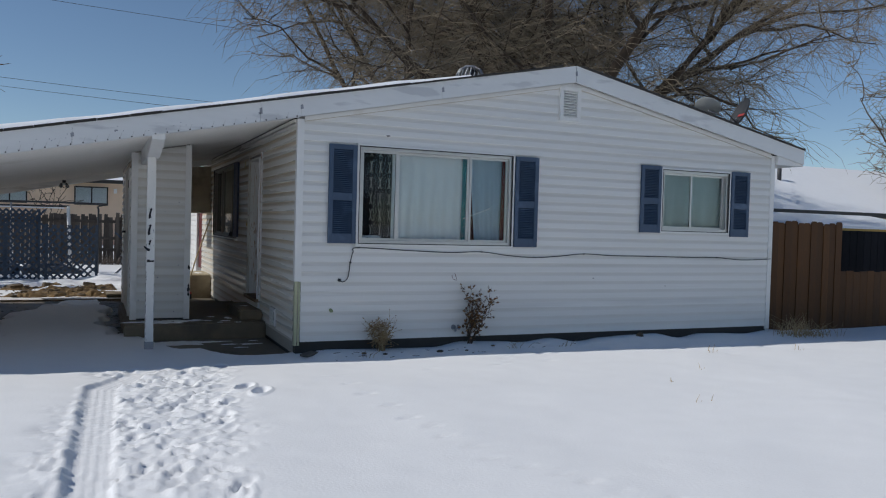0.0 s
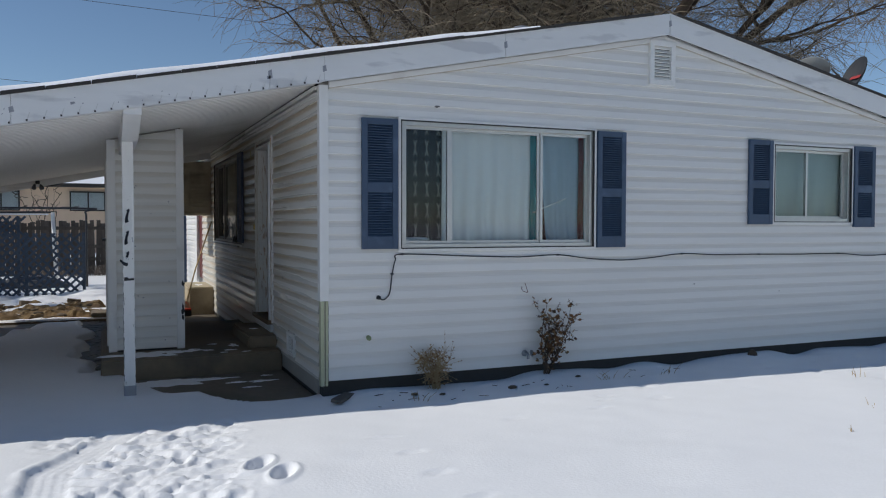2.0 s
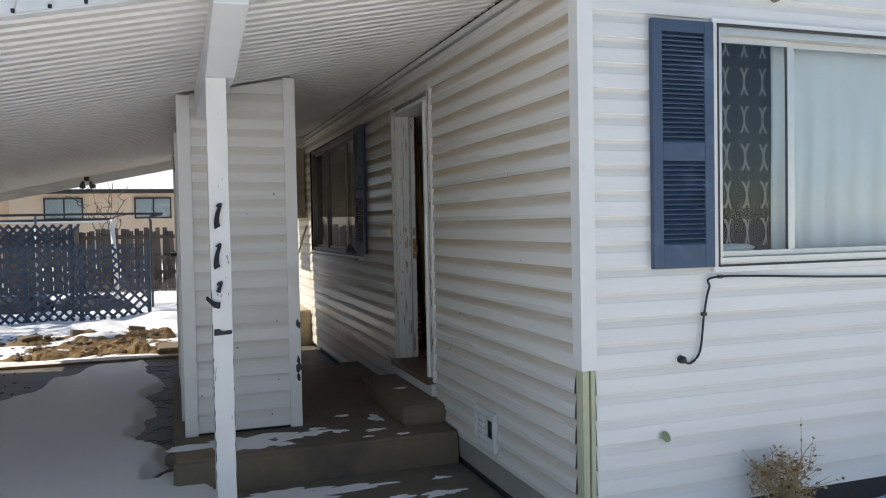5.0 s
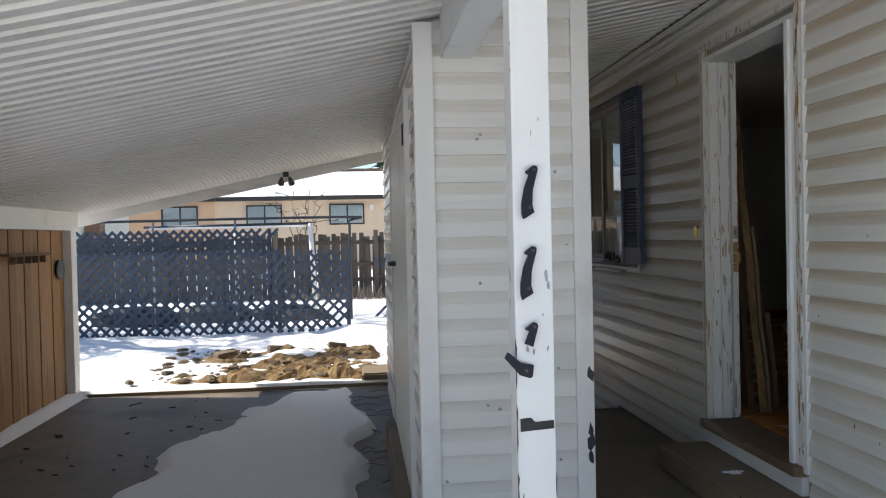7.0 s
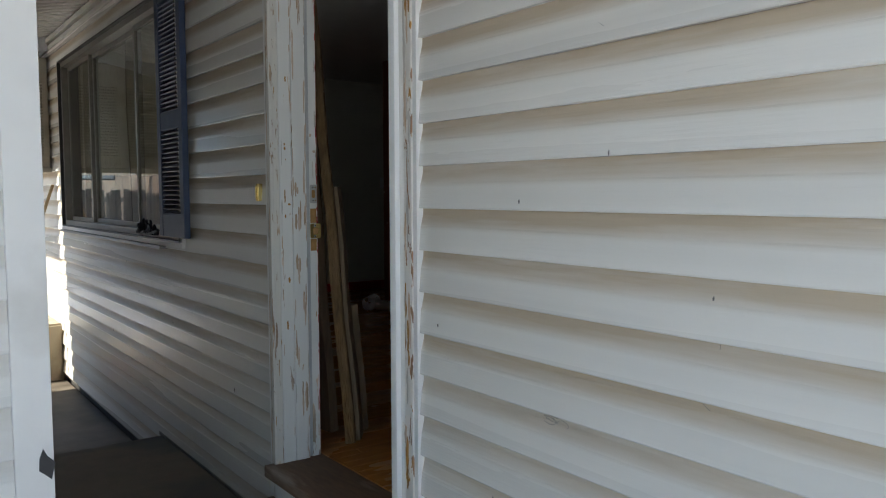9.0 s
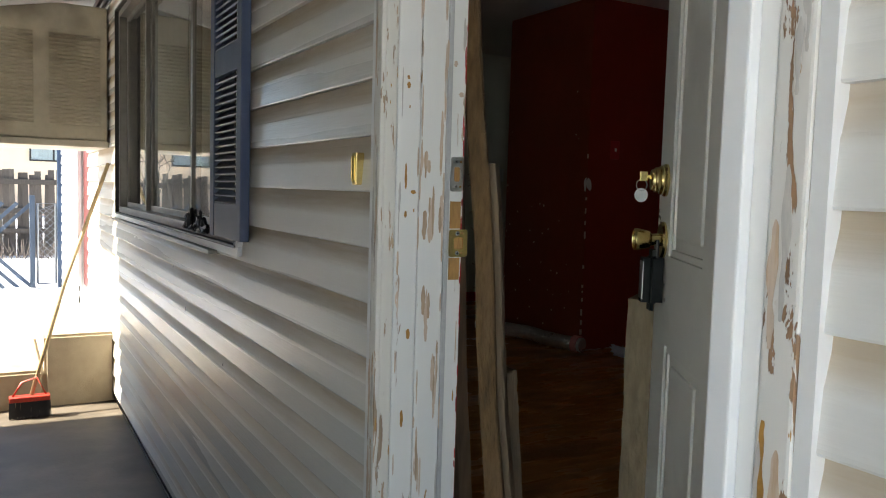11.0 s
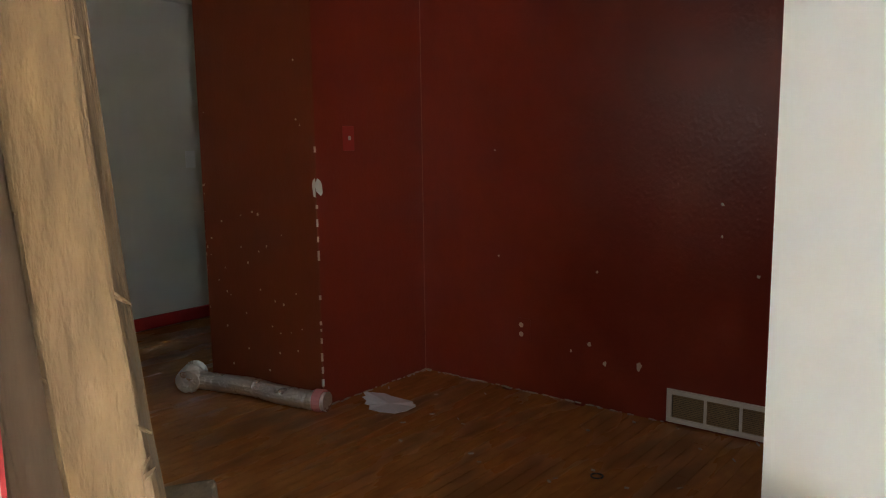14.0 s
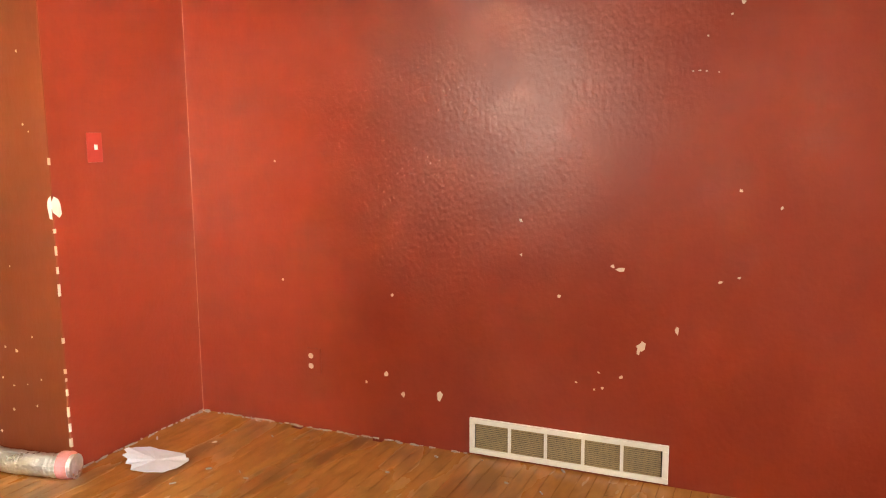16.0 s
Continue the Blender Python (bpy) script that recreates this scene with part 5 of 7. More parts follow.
leaf("key", boxes(((KX - 0.0012, T + 0.033, 0.997), (KX + 0.0012, T + 0.040, 1.005)), ((KX - 0.0012, T + 0.039, 0.992), (KX + 0.0012, T + 0.055, 1.012)), bevel=0.001), BRASS, "brass key in the lock", bolt)
leaf("key_tag", lathe([(0.0145, 0), (0.0145, 0.0015)], (KX + 0.003, T + 0.050, 0.963), 24, (1, 0.2, 0)), WHITEP, "round white key tag", bolt)
bm = bmesh.new()
verts, faces = [], []
tube_into(verts, faces, [(KX + 0.003, T + 0.050 + 0.011 * math.sin(a), 0.984 + 0.012 * math.cos(a)) for a in [2 * math.pi * i / 12 for i in range(13)]], 0.001, 5)
for v in verts:
    bm.verts.new(v)
bm.verts.ensure_lookup_table()
for f in faces:
    bm.faces.new([bm.verts[i] for i in f])
leaf("key_ring", bm, STEEL, "thin wire key ring", bolt)
knob = leaf("door_knob", on_leaf([(0.038, 0), (0.038, 0.004), (0.034, 0.008), (0.026, 0.006), (0.014, 0.009), (0.0125, 0.026), (0.017, 0.029), (0.0185, 0.031), (0.0235, 0.056), (0.0225, 0.061), (0.0195, 0.062), (0.019, 0.059), (0.007, 0.059)], KX, 0.871), BRASS, "polished brass door knob")
bx = thing("lock_box", tuple(MD @ Vector((KX - 0.005, T + 0.03, 0.74))), "dark rubber-covered key lock box hanging from the knob", "lock box")
bm = boxes(((KX - 0.050, T + 0.004, 0.726), (KX + 0.016, T + 0.046, 0.852)))
bmesh.ops.bevel(bm, geom=bm.edges[:], offset=0.017, segments=5, affect="EDGES")
leaf("case", bm, RUBBER, "", bx)
bm = boxes(((KX - 0.040, T + 0.0455, 0.750), (KX - 0.002, T + 0.0475, 0.828)), bevel=0.001)
leaf("keypad", bm, STEEL, "grey metal face", bx)
for s in (-0.026, -0.006):
    leaf("shackle", boxes(((KX + s - 0.003, T + 0.014, 0.83), (KX + s + 0.003, T + 0.020, 0.872)), bevel=0.002), BLACK, "", bx)
for x, z in ((LEN - 0.012, 0.918), (LEN - 0.022, 0.915), (LEN - 0.03, 0.905), (LEN - 0.012, 0.93), (LEN - 0.09, 0.78), (LEN - 0.1, 0.75)):
    chip(door, lambda du, dv2, d=0.0, x=x, z=z: tuple(MD @ Vector((x + du * 0.6, T + 0.0004 + d, z + dv2))), 0.0045, SCAR)
for zz in (0.18, 1.0, 1.8):
    hg = leaf("hinge", lathe([(0.007, 0), (0.007, 0.09)], (-0.006, T + 0.004, zz), 10), BRASS)

# brass doorbell
db = thing("doorbell", (-0.03, 3.12, 1.44), "small brass doorbell button on the siding", "doorbell")
part("plate", boxes(((-0.032, 3.083, 1.413), (-0.012, 3.103, 1.480)), bevel=0.003), BRASS, db)
part("button", boxes(((-0.036, 3.088, 1.420), (-0.0315, 3.098, 1.473)), bevel=0.004), BRASS, db)
bm = prism([(3.30, 2.27), (3.33, 2.30), (3.36, 2.39), (3.335, 2.36)], 0.002, "x", -0.022)
solid("yellow_sticker", bm, mat("yellow_sticker", (0.6, 0.5, 0.05), 0.6), "torn scrap of yellow tape on the siding", "tape")

# evaporative cooler hung on the wall past the window
ac = thing("window_cooler", (-0.4, 7.55, 1.66), "bulky beige evaporative cooler with louvred sides hung on the wall", "cooler")
part("case", boxes(((-0.82, 7.22, 1.665), (-0.025, 7.95, 2.53)), bevel=0.015), BEIGEBOX, ac)
for k in range(2):
    x0 = -0.78 + k * 0.39
    part("louvre_frame", boxes(((x0, 7.214, 1.74), (x0 + 0.34, 7.2195, 2.36))), BEIGEBOX, ac)
    bm = bmesh.new()
    box(bm, (-0.15, -0.003, -0.009), (0.15, 0.003, 0.009))
    turned(bm, Matrix.Rotation(radians(-40), 4, "X"))
    me = mesh_of("louvre", bm, BEIGEBOX)
    for i in range(24):
        shared("louvre", me, ac, Matrix.Translation((x0 + 0.17, 7.208, 1.765 + i * 0.0245)))
part("tray", boxes(((-0.83, 7.20, 1.62), (-0.02, 7.96, 1.664)), bevel=0.008), BEIGEBOX, ac)
# cord on the window sill
cord = thing("dark_rag", (-0.02, 4.62, 1.24), "black crumpled rag and cord lying on the window sill", "rag")
rc = random.Random(8)
verts, faces = [], []
for k in range(9):
    c = Vector((-0.035, 4.42 + 0.05 * k * 0.7, 1.232))
    tube_into(verts, faces, [tuple(c + Vector((rc.uniform(-0.006, 0.006), rc.uniform(-0.06, 0.06), 0.004 + 0.09 * rc.random() * (i % 2)))) for i in range(5)], 0.008, 5)
under(new("cloth", pydata("cloth", verts, faces, BLACK)), cord)
part("sill_ledge", boxes(((-0.05, 4.29, 1.166), (-0.002, 6.81, 1.182)), bevel=0.003), BRONZE, bpy.data.objects["window_3"])

# ---- carport post, beam ----
post = thing("carport_post", (-1.507, 0.695, 0.0), "white painted carport post, paint cracked along its edges", "post")
PX0, PX1, PY0, PY1 = -1.553, -1.462, 0.66, 0.735
part("post", boxes(((PX0, PY0, -0.1), (PX1, PY1, roof_under(-1.5) - 0.19)), bevel=0.004), POSTPAINT, post)
part("foot_plate", boxes(((PX0 - 0.004, PY0 - 0.004, -0.1), (PX1 + 0.004, PY1 + 0.004, 0.10)), bevel=0.002), GALV, post)
# boxed beam whose front end is cut up on a slope behind the fascia
BZ = roof_under(-1.5)
bm = prism([(FRONT + 0.03, BZ - 0.055), (FRONT + 0.03, BZ + 0.02), (2.10, BZ + 0.02), (2.10, BZ - 0.19), (PY0 - 0.012, BZ - 0.19)], 0.13, "x", -1.553)
bmesh.ops.bevel(bm, geom=bm.edges[:], offset=0.004, segments=2, affect="EDGES")
solid("carport_beam", bm, FASCIA, "white boxed beam from the fascia to the shed", "beam", kind="structure")
# script figure one: outline in heights, foot at 0 and beak at 1
ONE = ((-0.15, 0.10), (-0.12, 0.0), (0.085, 0.125), (0.045, 0.27), (0.06, 0.54), (0.165, 0.93), (0.14, 0.985), (0.08, 1.0), (-0.07, 0.885), (-0.06, 0.86), (0.0, 0.83), (-0.09, 0.60), (-0.15, 0.30))


def numeral(cx, cz, h, outline, screws, label):
    """A black figure, or a broken piece of it, screwed to the post."""
    ob = thing("house_number", (cx, PY0 - 0.004, cz), label, "house number", "house numbers on the post")
    bm = prism([(cx + u * h, cz + v * h) for u, v in outline], 0.010, "y", PY0 - 0.0115)
    part("figure", bm, NUMERAL, ob)
    for u, v in screws:
        part("screw", lathe([(0.0042, 0), (0.0036, 0.0012), (0.001, 0.0014)], (cx + u * h, PY0 - 0.0115, cz + v * h), 10, (0, -1, 0)), DARKPIPE, ob)


WHOLE = "black script numeral 1 screwed to the post"
numeral(-1.515, 1.490, 0.123, ONE, ((0.0, 0.22), (0.09, 0.92)), WHOLE)
numeral(-1.521, 1.305, 0.123, ONE, ((0.0, 0.22), (0.09, 0.92)), WHOLE)
numeral(-1.521, 1.130, 0.123, [(u, max(v, 0.53 + 0.1 * u)) for u, v in ONE if v > 0.4], ((0.09, 0.92),), "upper stub of a broken black numeral 1 on the post")
numeral(-1.528, 1.125, 0.123, ((-0.36, 0.50), (-0.42, 0.38), (-0.14, 0.06), (0.04, 0.0), (0.10, 0.03), (0.12, 0.24), (-0.10, 0.28)), ((-0.02, 0.14),), "fallen lower piece of a black numeral hanging askew on the post")
bm = prism([(-1.545, 1.000), (-1.466, 1.005), (-1.467, 1.024), (-1.51, 1.021), (-1.52, 1.032), (-1.545, 1.03)], 0.002, "y", PY0 - 0.0025)
solid("dark_smear", bm, SPLIT, "dark smear of old adhesive across the post", "stain", kind="structure")
for x, z, sc in ((-1.478, 1.36, 0.010), (-1.474, 1.335, 0.008), (-1.525, 1.19, 0.007), (-1.51, 1.185, 0.006), (-1.49, 1.72, 0.004), (-1.50, 2.02, 0.005), (-1.487, 1.27, 0.004)):
    chip(post, lambda du, dv2, d=0.0, x=x, z=z: (x + du * 0.5, PY0 - 0.0006 - d, z + dv2 * 1.4), sc, SCUFF)
# splits where the paint has opened along the post's edges
rq = random.Random(14)
z = 0.14
while z < 1.12:
    h = rq.uniform(0.05, 0.16)
    w = rq.uniform(0.002, 0.006)
    part("split", prism([(PX0 - 0.0004, z), (PX0 + w, z + h * 0.2), (PX0 + w * 0.5, z + h * 0.6), (PX0 + w * 1.3, z + h * 0.8), (PX0 - 0.0004, z + h)], 0.001, "y", PY0 - 0.0014), SPLIT, post)
    if z < 0.9:
        part("split", prism([(PX1 + 0.0004, z + 0.03), (PX1 + 0.0004, z + h), (PX1 - w * 0.6, z + h * 0.7), (PX1 - w * 0.3, z + h * 0.3)], 0.001, "y", PY0 - 0.0014), SPLIT, post)
    z += h + rq.uniform(0.0, 0.05)

# ---- shed ----
SX0, SX1, SY0, SY1 = -1.660, -0.931, 2.12, 6.42
shed = thing("shed", ((SX0 + SX1) / 2, (SY0 + SY1) / 2, SLAB), "narrow white vinyl-sided storage shed under the carport roof", "shed", kind="structure")
part("shed_wall", prism([(SX0 + 0.02, SLAB + 0.015), (SX1 - 0.02, SLAB + 0.015), (SX1 - 0.02, roof_under(SX1) - 0.001), (SX0 + 0.02, roof_under(SX0) - 0.001)], SY1 - SY0 - 0.04, "y", SY0 + 0.02), SHEATH, shed)
top = roof_under(SX0) + 0.02
# black strip paints the shade in the gap below the shed wall
part("sole_plate", boxes(((SX0 + 0.05, SY0 + 0.04, SLAB), (SX1 - 0.05, SY1 - 0.06, SLAB + 0.0145))), BLACK, shed, "black strip drawn for the shade in the gap under the shed wall")
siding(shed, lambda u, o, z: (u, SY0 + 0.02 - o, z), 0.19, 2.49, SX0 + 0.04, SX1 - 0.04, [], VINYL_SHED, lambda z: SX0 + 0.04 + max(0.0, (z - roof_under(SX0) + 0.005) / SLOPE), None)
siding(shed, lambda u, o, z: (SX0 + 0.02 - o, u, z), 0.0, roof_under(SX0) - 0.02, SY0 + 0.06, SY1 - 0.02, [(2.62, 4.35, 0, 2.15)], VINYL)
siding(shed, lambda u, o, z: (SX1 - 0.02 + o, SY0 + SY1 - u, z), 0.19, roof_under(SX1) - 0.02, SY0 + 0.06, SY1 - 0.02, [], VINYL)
for x0, x1 in ((SX0 - 0.006, SX0 + 0.075), (SX1 - 0.07, SX1 + 0.006)):
    part("corner_trim", boxes(((x0, SY0 - 0.006, SLAB + 0.005), (x1, SY0 + 0.018, roof_under((x0 + x1) / 2) - 0.012)), bevel=0.002), TRIM, shed)
part("corner_trim", boxes(((SX0 - 0.006, SY0 + 0.0185, SLAB + 0.005), (SX0 + 0.018, SY0 + 0.08, roof_under(SX0) - 0.012)), bevel=0.002), TRIM, shed)
part("corner_trim", boxes(((SX1 - 0.018, SY0 + 0.0185, SLAB + 0.005), (SX1 + 0.006, SY0 + 0.08, roof_under(SX1) - 0.012)), bevel=0.002), TRIM, shed)
sdoor = part("shed_door", boxes(((SX0 - 0.012, 2.66, 0.03), (SX0 + 0.018, 4.31, 2.11)), bevel=0.003), DOORPAINT, shed, "plain white shed door")
part("door_trim", boxes(((SX0 - 0.02, 2.60, 0.02), (SX0 + 0.015, 2.655, 2.16)), ((SX0 - 0.02, 4.315, 0.02), (SX0 + 0.015, 4.37, 2.16)), ((SX0 - 0.02, 2.656, 2.115), (SX0 + 0.015, 4.314, 2.16))), TRIM, shed)
part("latch", boxes(((SX0 - 0.06, 3.85, 1.27), (SX0 - 0.0125, 4.12, 1.30)), bevel=0.003), BLACK, sdoor, "black slide latch")
part("hinge", boxes(((SX0 - 0.026, 2.66, 1.9), (SX0 - 0.0125, 2.72, 2.0)), bevel=0.002), BLACK, sdoor)
for z, s in ((0.86, 0.03), (0.62, 0.026), (0.56, 0.03), (0.50, 0.02)):
    chip(shed, lambda du, dv2, d=0.0, z=z: (SX1 - 0.012 + du * 0.6, SY0 - 0.0065 - d, z + dv2 * 1.5), s, BLACK)
for k in range(12):
    x, z = rs.uniform(SX0 + 0.1, SX1 - 0.1), rs.uniform(0.25, 1.9)
    chip(shed, lambda du, dv2, d=0.0, x=x, z=z: (x + du, SY0 + 0.0005 - d, z + dv2), rs.uniform(0.005, 0.012), SCUFF)
# ---- the room ----
RX, CX, CY0, CY1, FARY = 3.232, 2.48, 5.335, 6.20, 7.43
CEILZ = 2.60
floor = solid("floor", boxes(((0.131, 0.131, FLOOR - 0.12), (6.9, 8.5, FLOOR - 0.018))), SHEATH, "worn honey-brown oak strip floor", "floor", kind="structure")
wall_red = solid("wall_red", boxes(((RX, 0.131, FLOOR - 0.1), (RX + 0.12, CY0, CEILZ))), REDWALL, "glossy dark red painted wall with chips and scratches", "wall", kind="structure")
solid("wall_column", boxes(((CX + 0.002, CY0, FLOOR - 0.1), (RX + 0.12, CY1, CEILZ))), REDWALL, "dark red wall end that stands out into the room", "wall", kind="structure")
solid("wall_column_face", boxes(((CX - 0.004, CY0 + 0.0005, FLOOR - 0.1), (CX + 0.0015, CY1, CEILZ))), RUSTWALL, "rust-red painted face with chipped corner", "wall", kind="structure")
wall_far = solid("wall_far", boxes(((0.131, FARY, FLOOR - 0.1), (6.9, FARY + 0.12, CEILZ))), PALEWALL, "pale grey-green painted wall of the next room", "wall", kind="structure")
solid("wall_hall", boxes(((5.2, CY1, FLOOR - 0.1), (5.32, FARY, CEILZ))), PALEWALL, "plain pale wall closing the passage", "wall", kind="structure")
solid("wall_inner_side", boxes(((0.1305, 0.25, FLOOR - 0.1), (0.142, 2.0, CEILZ)), ((0.1305, 3.05, FLOOR - 0.1), (0.142, 3.95, CEILZ)), ((0.1305, 6.9, FLOOR - 0.1), (0.142, 7.42, CEILZ))), REDWALL, "red painted inner face of the outside wall", "wall", kind="structure")
solid("ceiling", boxes(((0.131, 0.131, CEILZ), (6.9, 8.5, CEILZ + 0.02))), CEIL, "plain off-white ceiling", "ceiling", kind="structure")
solid("baseboard", boxes(((0.15, FARY - 0.014, FLOOR), (5.19, FARY - 0.0005, FLOOR + 0.085)), bevel=0.003), REDTRIM, "dark red skirting board along the pale wall", "baseboard", kind="structure")
# pale plaster lines where paint stops in the corners
bm = boxes(((RX - 0.0024, CY0 - 0.0024, FLOOR), (RX - 0.0002, CY0 - 0.0002, CEILZ)))
solid("trim_corner_line", bm, mat("worn_corner_paint", (0.42, 0.17, 0.12), 0.7, spread=0.3, scale=12), "thin pale unpainted line in the wall corner", "trim", kind="structure")
DEBRIS = mat("floor_edge_dust", (0.5, 0.42, 0.36), 0.9, spread=0.3, scale=30)
verts, faces = [], []
rd = random.Random(21)
for k in range(160):
    if k % 3:
        x, y = RX - abs(rd.gauss(0, 0.008)) - 0.003, rd.uniform(3.97, CY0)
    else:
        x, y = rd.uniform(CX, RX), CY0 - abs(rd.gauss(0, 0.008)) - 0.003
    L = rd.uniform(0.004, 0.03)
    dx, dy = (0, L) if k % 3 else (L, 0)
    tube_into(verts, faces, [(x, y, FLOOR + 0.003), (x + dx, y + dy, FLOOR + 0.003)], rd.uniform(0.002, 0.004), 4)
for k in range(22):
    x, y = rd.uniform(2.3, 3.2), rd.uniform(3.4, 5.3)
    tube_into(verts, faces, [(x, y, FLOOR + 0.002), (x + rd.uniform(-0.02, 0.02), y + 0.015, FLOOR + 0.003)], rd.uniform(0.002, 0.005), 4)
tagged(new("plaster_crumbs", pydata("plaster_crumbs", verts, faces, DEBRIS)), "crumbs of plaster along the edge of the floor", "crumbs", kind="stuff")


def wchip(y, z, s, aspect=1.0, parent=wall_red):
    chip(parent, lambda du, dv2, d=0.0: (RX - 0.0004 - d, y + du, z + dv2 * aspect), s, CHIP)


for y, z, s, a in ((4.10, 0.657, 0.017, 1.5), (4.265, 0.645, 0.013, 1.0), (4.345, 0.725, 0.011, 1.2), (4.44, 0.68, 0.008, 1.0), (3.754, 1.401, 0.009, 1.0), (3.752, 1.27, 0.006, 1.0), (3.375, 1.235, 0.017, 0.8), (3.40, 1.245, 0.008, 1),
                   (3.60, 1.12, 0.010, 0.7), (4.31, 1.07, 0.007, 1.0), (3.165, 1.03, 0.011, 1.8), (3.291, 0.955, 0.017, 1.5), (3.43, 0.78, 0.009, 0.8), (3.46, 0.77, 0.006, 1.0), (3.36, 0.83, 0.007, 1), (3.53, 0.79, 0.006, 0.8),
                   (2.974, 1.533, 0.008, 1), (2.842, 1.476, 0.006, 1.3), (3.025, 1.211, 0.008, 0.8), (2.967, 1.231, 0.007, 0.8), (2.993, 2.152, 0.009, 1), (3.027, 2.118, 0.007, 1), (3.122, 1.938, 0.006, 0.6), (3.145, 1.936, 0.004, 0.8), (3.10, 1.936, 0.004, 0.8), (3.06, 1.93, 0.004, 0.8), (3.099, 2.051, 0.005, 1), (3.444, 0.838, 0.006, 1), (3.30, 0.935, 0.009, 1.6), (4.85, 1.1, 0.006, 1), (4.87, 1.62, 0.005, 1)):
    wchip(y, z, s, a)
wall_column_face = bpy.data.objects["wall_column_face"]
chip(wall_column_face, lambda du, dv2, d=0.0: (CX - 0.005 - d, CY0 + 0.012 + du * 0.6, 1.47 + dv2 * 1.5), 0.034, WHITEP, 9)
chip(bpy.data.objects["wall_column"], lambda du, dv2, d=0.0: (CX + 0.02 + du * 0.8, CY0 - 0.0006 - d, 1.465 + dv2 * 1.4), 0.034, WHITEP, 9)
z = 0.46
while z < 1.9:
    h = rd.uniform(0.008, 0.05)
    if rd.random() < (0.75 if z < 1.45 else 0.25):
        part("corner_chip", boxes(((CX - 0.0055, CY0 - 0.0015, z), (CX - 0.0005 + rd.uniform(0.002, 0.006), CY0 + rd.uniform(0.002, 0.007), z + h))), CHIP, wall_column_face)
    z += h + rd.uniform(0.01, 0.05)
for k in range(34):
    y, z, s = rd.uniform(CY0 + 0.05, CY1 - 0.03), rd.choice((rd.uniform(0.5, 1.3), rd.uniform(0.6, 1.5), rd.uniform(0.5, 2.2))), rd.uniform(0.003, 0.009)
    chip(wall_column_face, lambda du, dv2, d=0.0, y=y, z=z: (CX - 0.0045 - d, y + du, z + dv2), s, CHIP, 6)
for k in range(12):
    y, z, s = CY1 - rd.uniform(0, 0.02), rd.uniform(0.5, 1.6), rd.uniform(0.004, 0.012)
    chip(wall_column_face, lambda du, dv2, d=0.0, y=y, z=z: (CX - 0.0045 - d, y + du * 0.6, z + dv2), s, CHIP, 6)

# switch, outlet
sw = thing("light_switch", (2.69, CY0 - 0.004, 1.687), "glossy red light switch plate", "switch")
part("plate", boxes(((2.653, CY0 - 0.006, 1.630), (2.726, CY0 - 0.0005, 1.745)), bevel=0.003), SWITCHRED, sw)
part("toggle", boxes(((2.685, CY0 - 0.016, 1.679), (2.694, CY0 - 0.0055, 1.699)), bevel=0.002), WHITEP, sw)
ot = thing("wall_outlet", (RX - 0.004, 4.70, 0.745), "small painted-over wall outlet with two pale sockets", "outlet")
part("plate", boxes(((RX - 0.006, 4.665, 0.688), (RX - 0.0005, 4.735, 0.803)), bevel=0.003), REDWALL, ot)
for zz in (0.722, 0.768):
    part("socket", lathe([(0.013, 0), (0.012, 0.002)], (RX - 0.006, 4.715, zz), 12, (-1, 0, 0)), CHIP, ot)

# floor register grille on the wall
gr = thing("wall_register", (RX - 0.01, 3.57, 0.45), "cream metal return-air grille with five slatted fields", "register")
G0, G1, GZ0, GZ1 = 3.178, 3.962, 0.444, 0.592
for (a, c), (b, d) in frame_bars(G0, G1, GZ0, GZ1, 0.022):
    part("grille_frame", boxes(((RX - 0.014, a, c), (RX - 0.0005, b, d)), bevel=0.002), GRILLE, gr)
part("backing", boxes(((RX - 0.003, G0 + 0.02, GZ0 + 0.02), (RX - 0.0008, G1 - 0.02, GZ1 - 0.02))), BLACK, gr)
fw = (G1 - G0 - 0.044) / 5
bm = bmesh.new()
box(bm, (-0.0015, -fw / 2 + 0.005, -0.0027), (0.0015, fw / 2 - 0.005, 0.0027))
turned(bm, Matrix.Rotation(radians(35), 4, "Y"))
me = mesh_of("slat", bm, GRILLEDARK)
for i in range(5):
    if i:
        y = G0 + 0.022 + fw * i
        part("mullion", boxes(((RX - 0.012, y - 0.006, GZ0 + 0.022), (RX - 0.002, y + 0.006, GZ1 - 0.022))), GRILLE, gr)
    for k in range(13):
        shared("slat", me, gr, Matrix.Translation((RX - 0.008, G0 + 0.022 + fw * (i + 0.5), GZ0 + 0.026 + k * 0.0079)))

# foil duct on the floor beside the column
duct = thing("foil_duct", (2.35, 5.7, FLOOR), "crumpled silver foil dryer duct lying on the floor", "duct")
line = smooth_line([(2.26, 6.06, FLOOR + 0.06), (2.31, 5.93, FLOOR + 0.052), (2.36, 5.72, FLOOR + 0.055), (2.375, 5.55, FLOOR + 0.05), (2.41, 5.36, FLOOR + 0.048), (2.44, 5.27, FLOOR + 0.048)], 14)
verts, faces = [], []
tube_into(verts, faces, line, [0.044 + 0.0012 * math.sin(i * 2.1) + 0.003 * rd.random() for i in range(len(line))], 18)
under(new("hose", pydata("hose", verts, faces, FOIL, False)), duct)
verts, faces = [], []
tube_into(verts, faces, smooth_line([(2.20, 6.02, FLOOR + 0.065), (2.25, 6.06, FLOOR + 0.07), (2.31, 6.10, FLOOR + 0.08)], 8), [0.058 + 0.005 * math.sin(i * 2.0) for i in range(17)], 16)
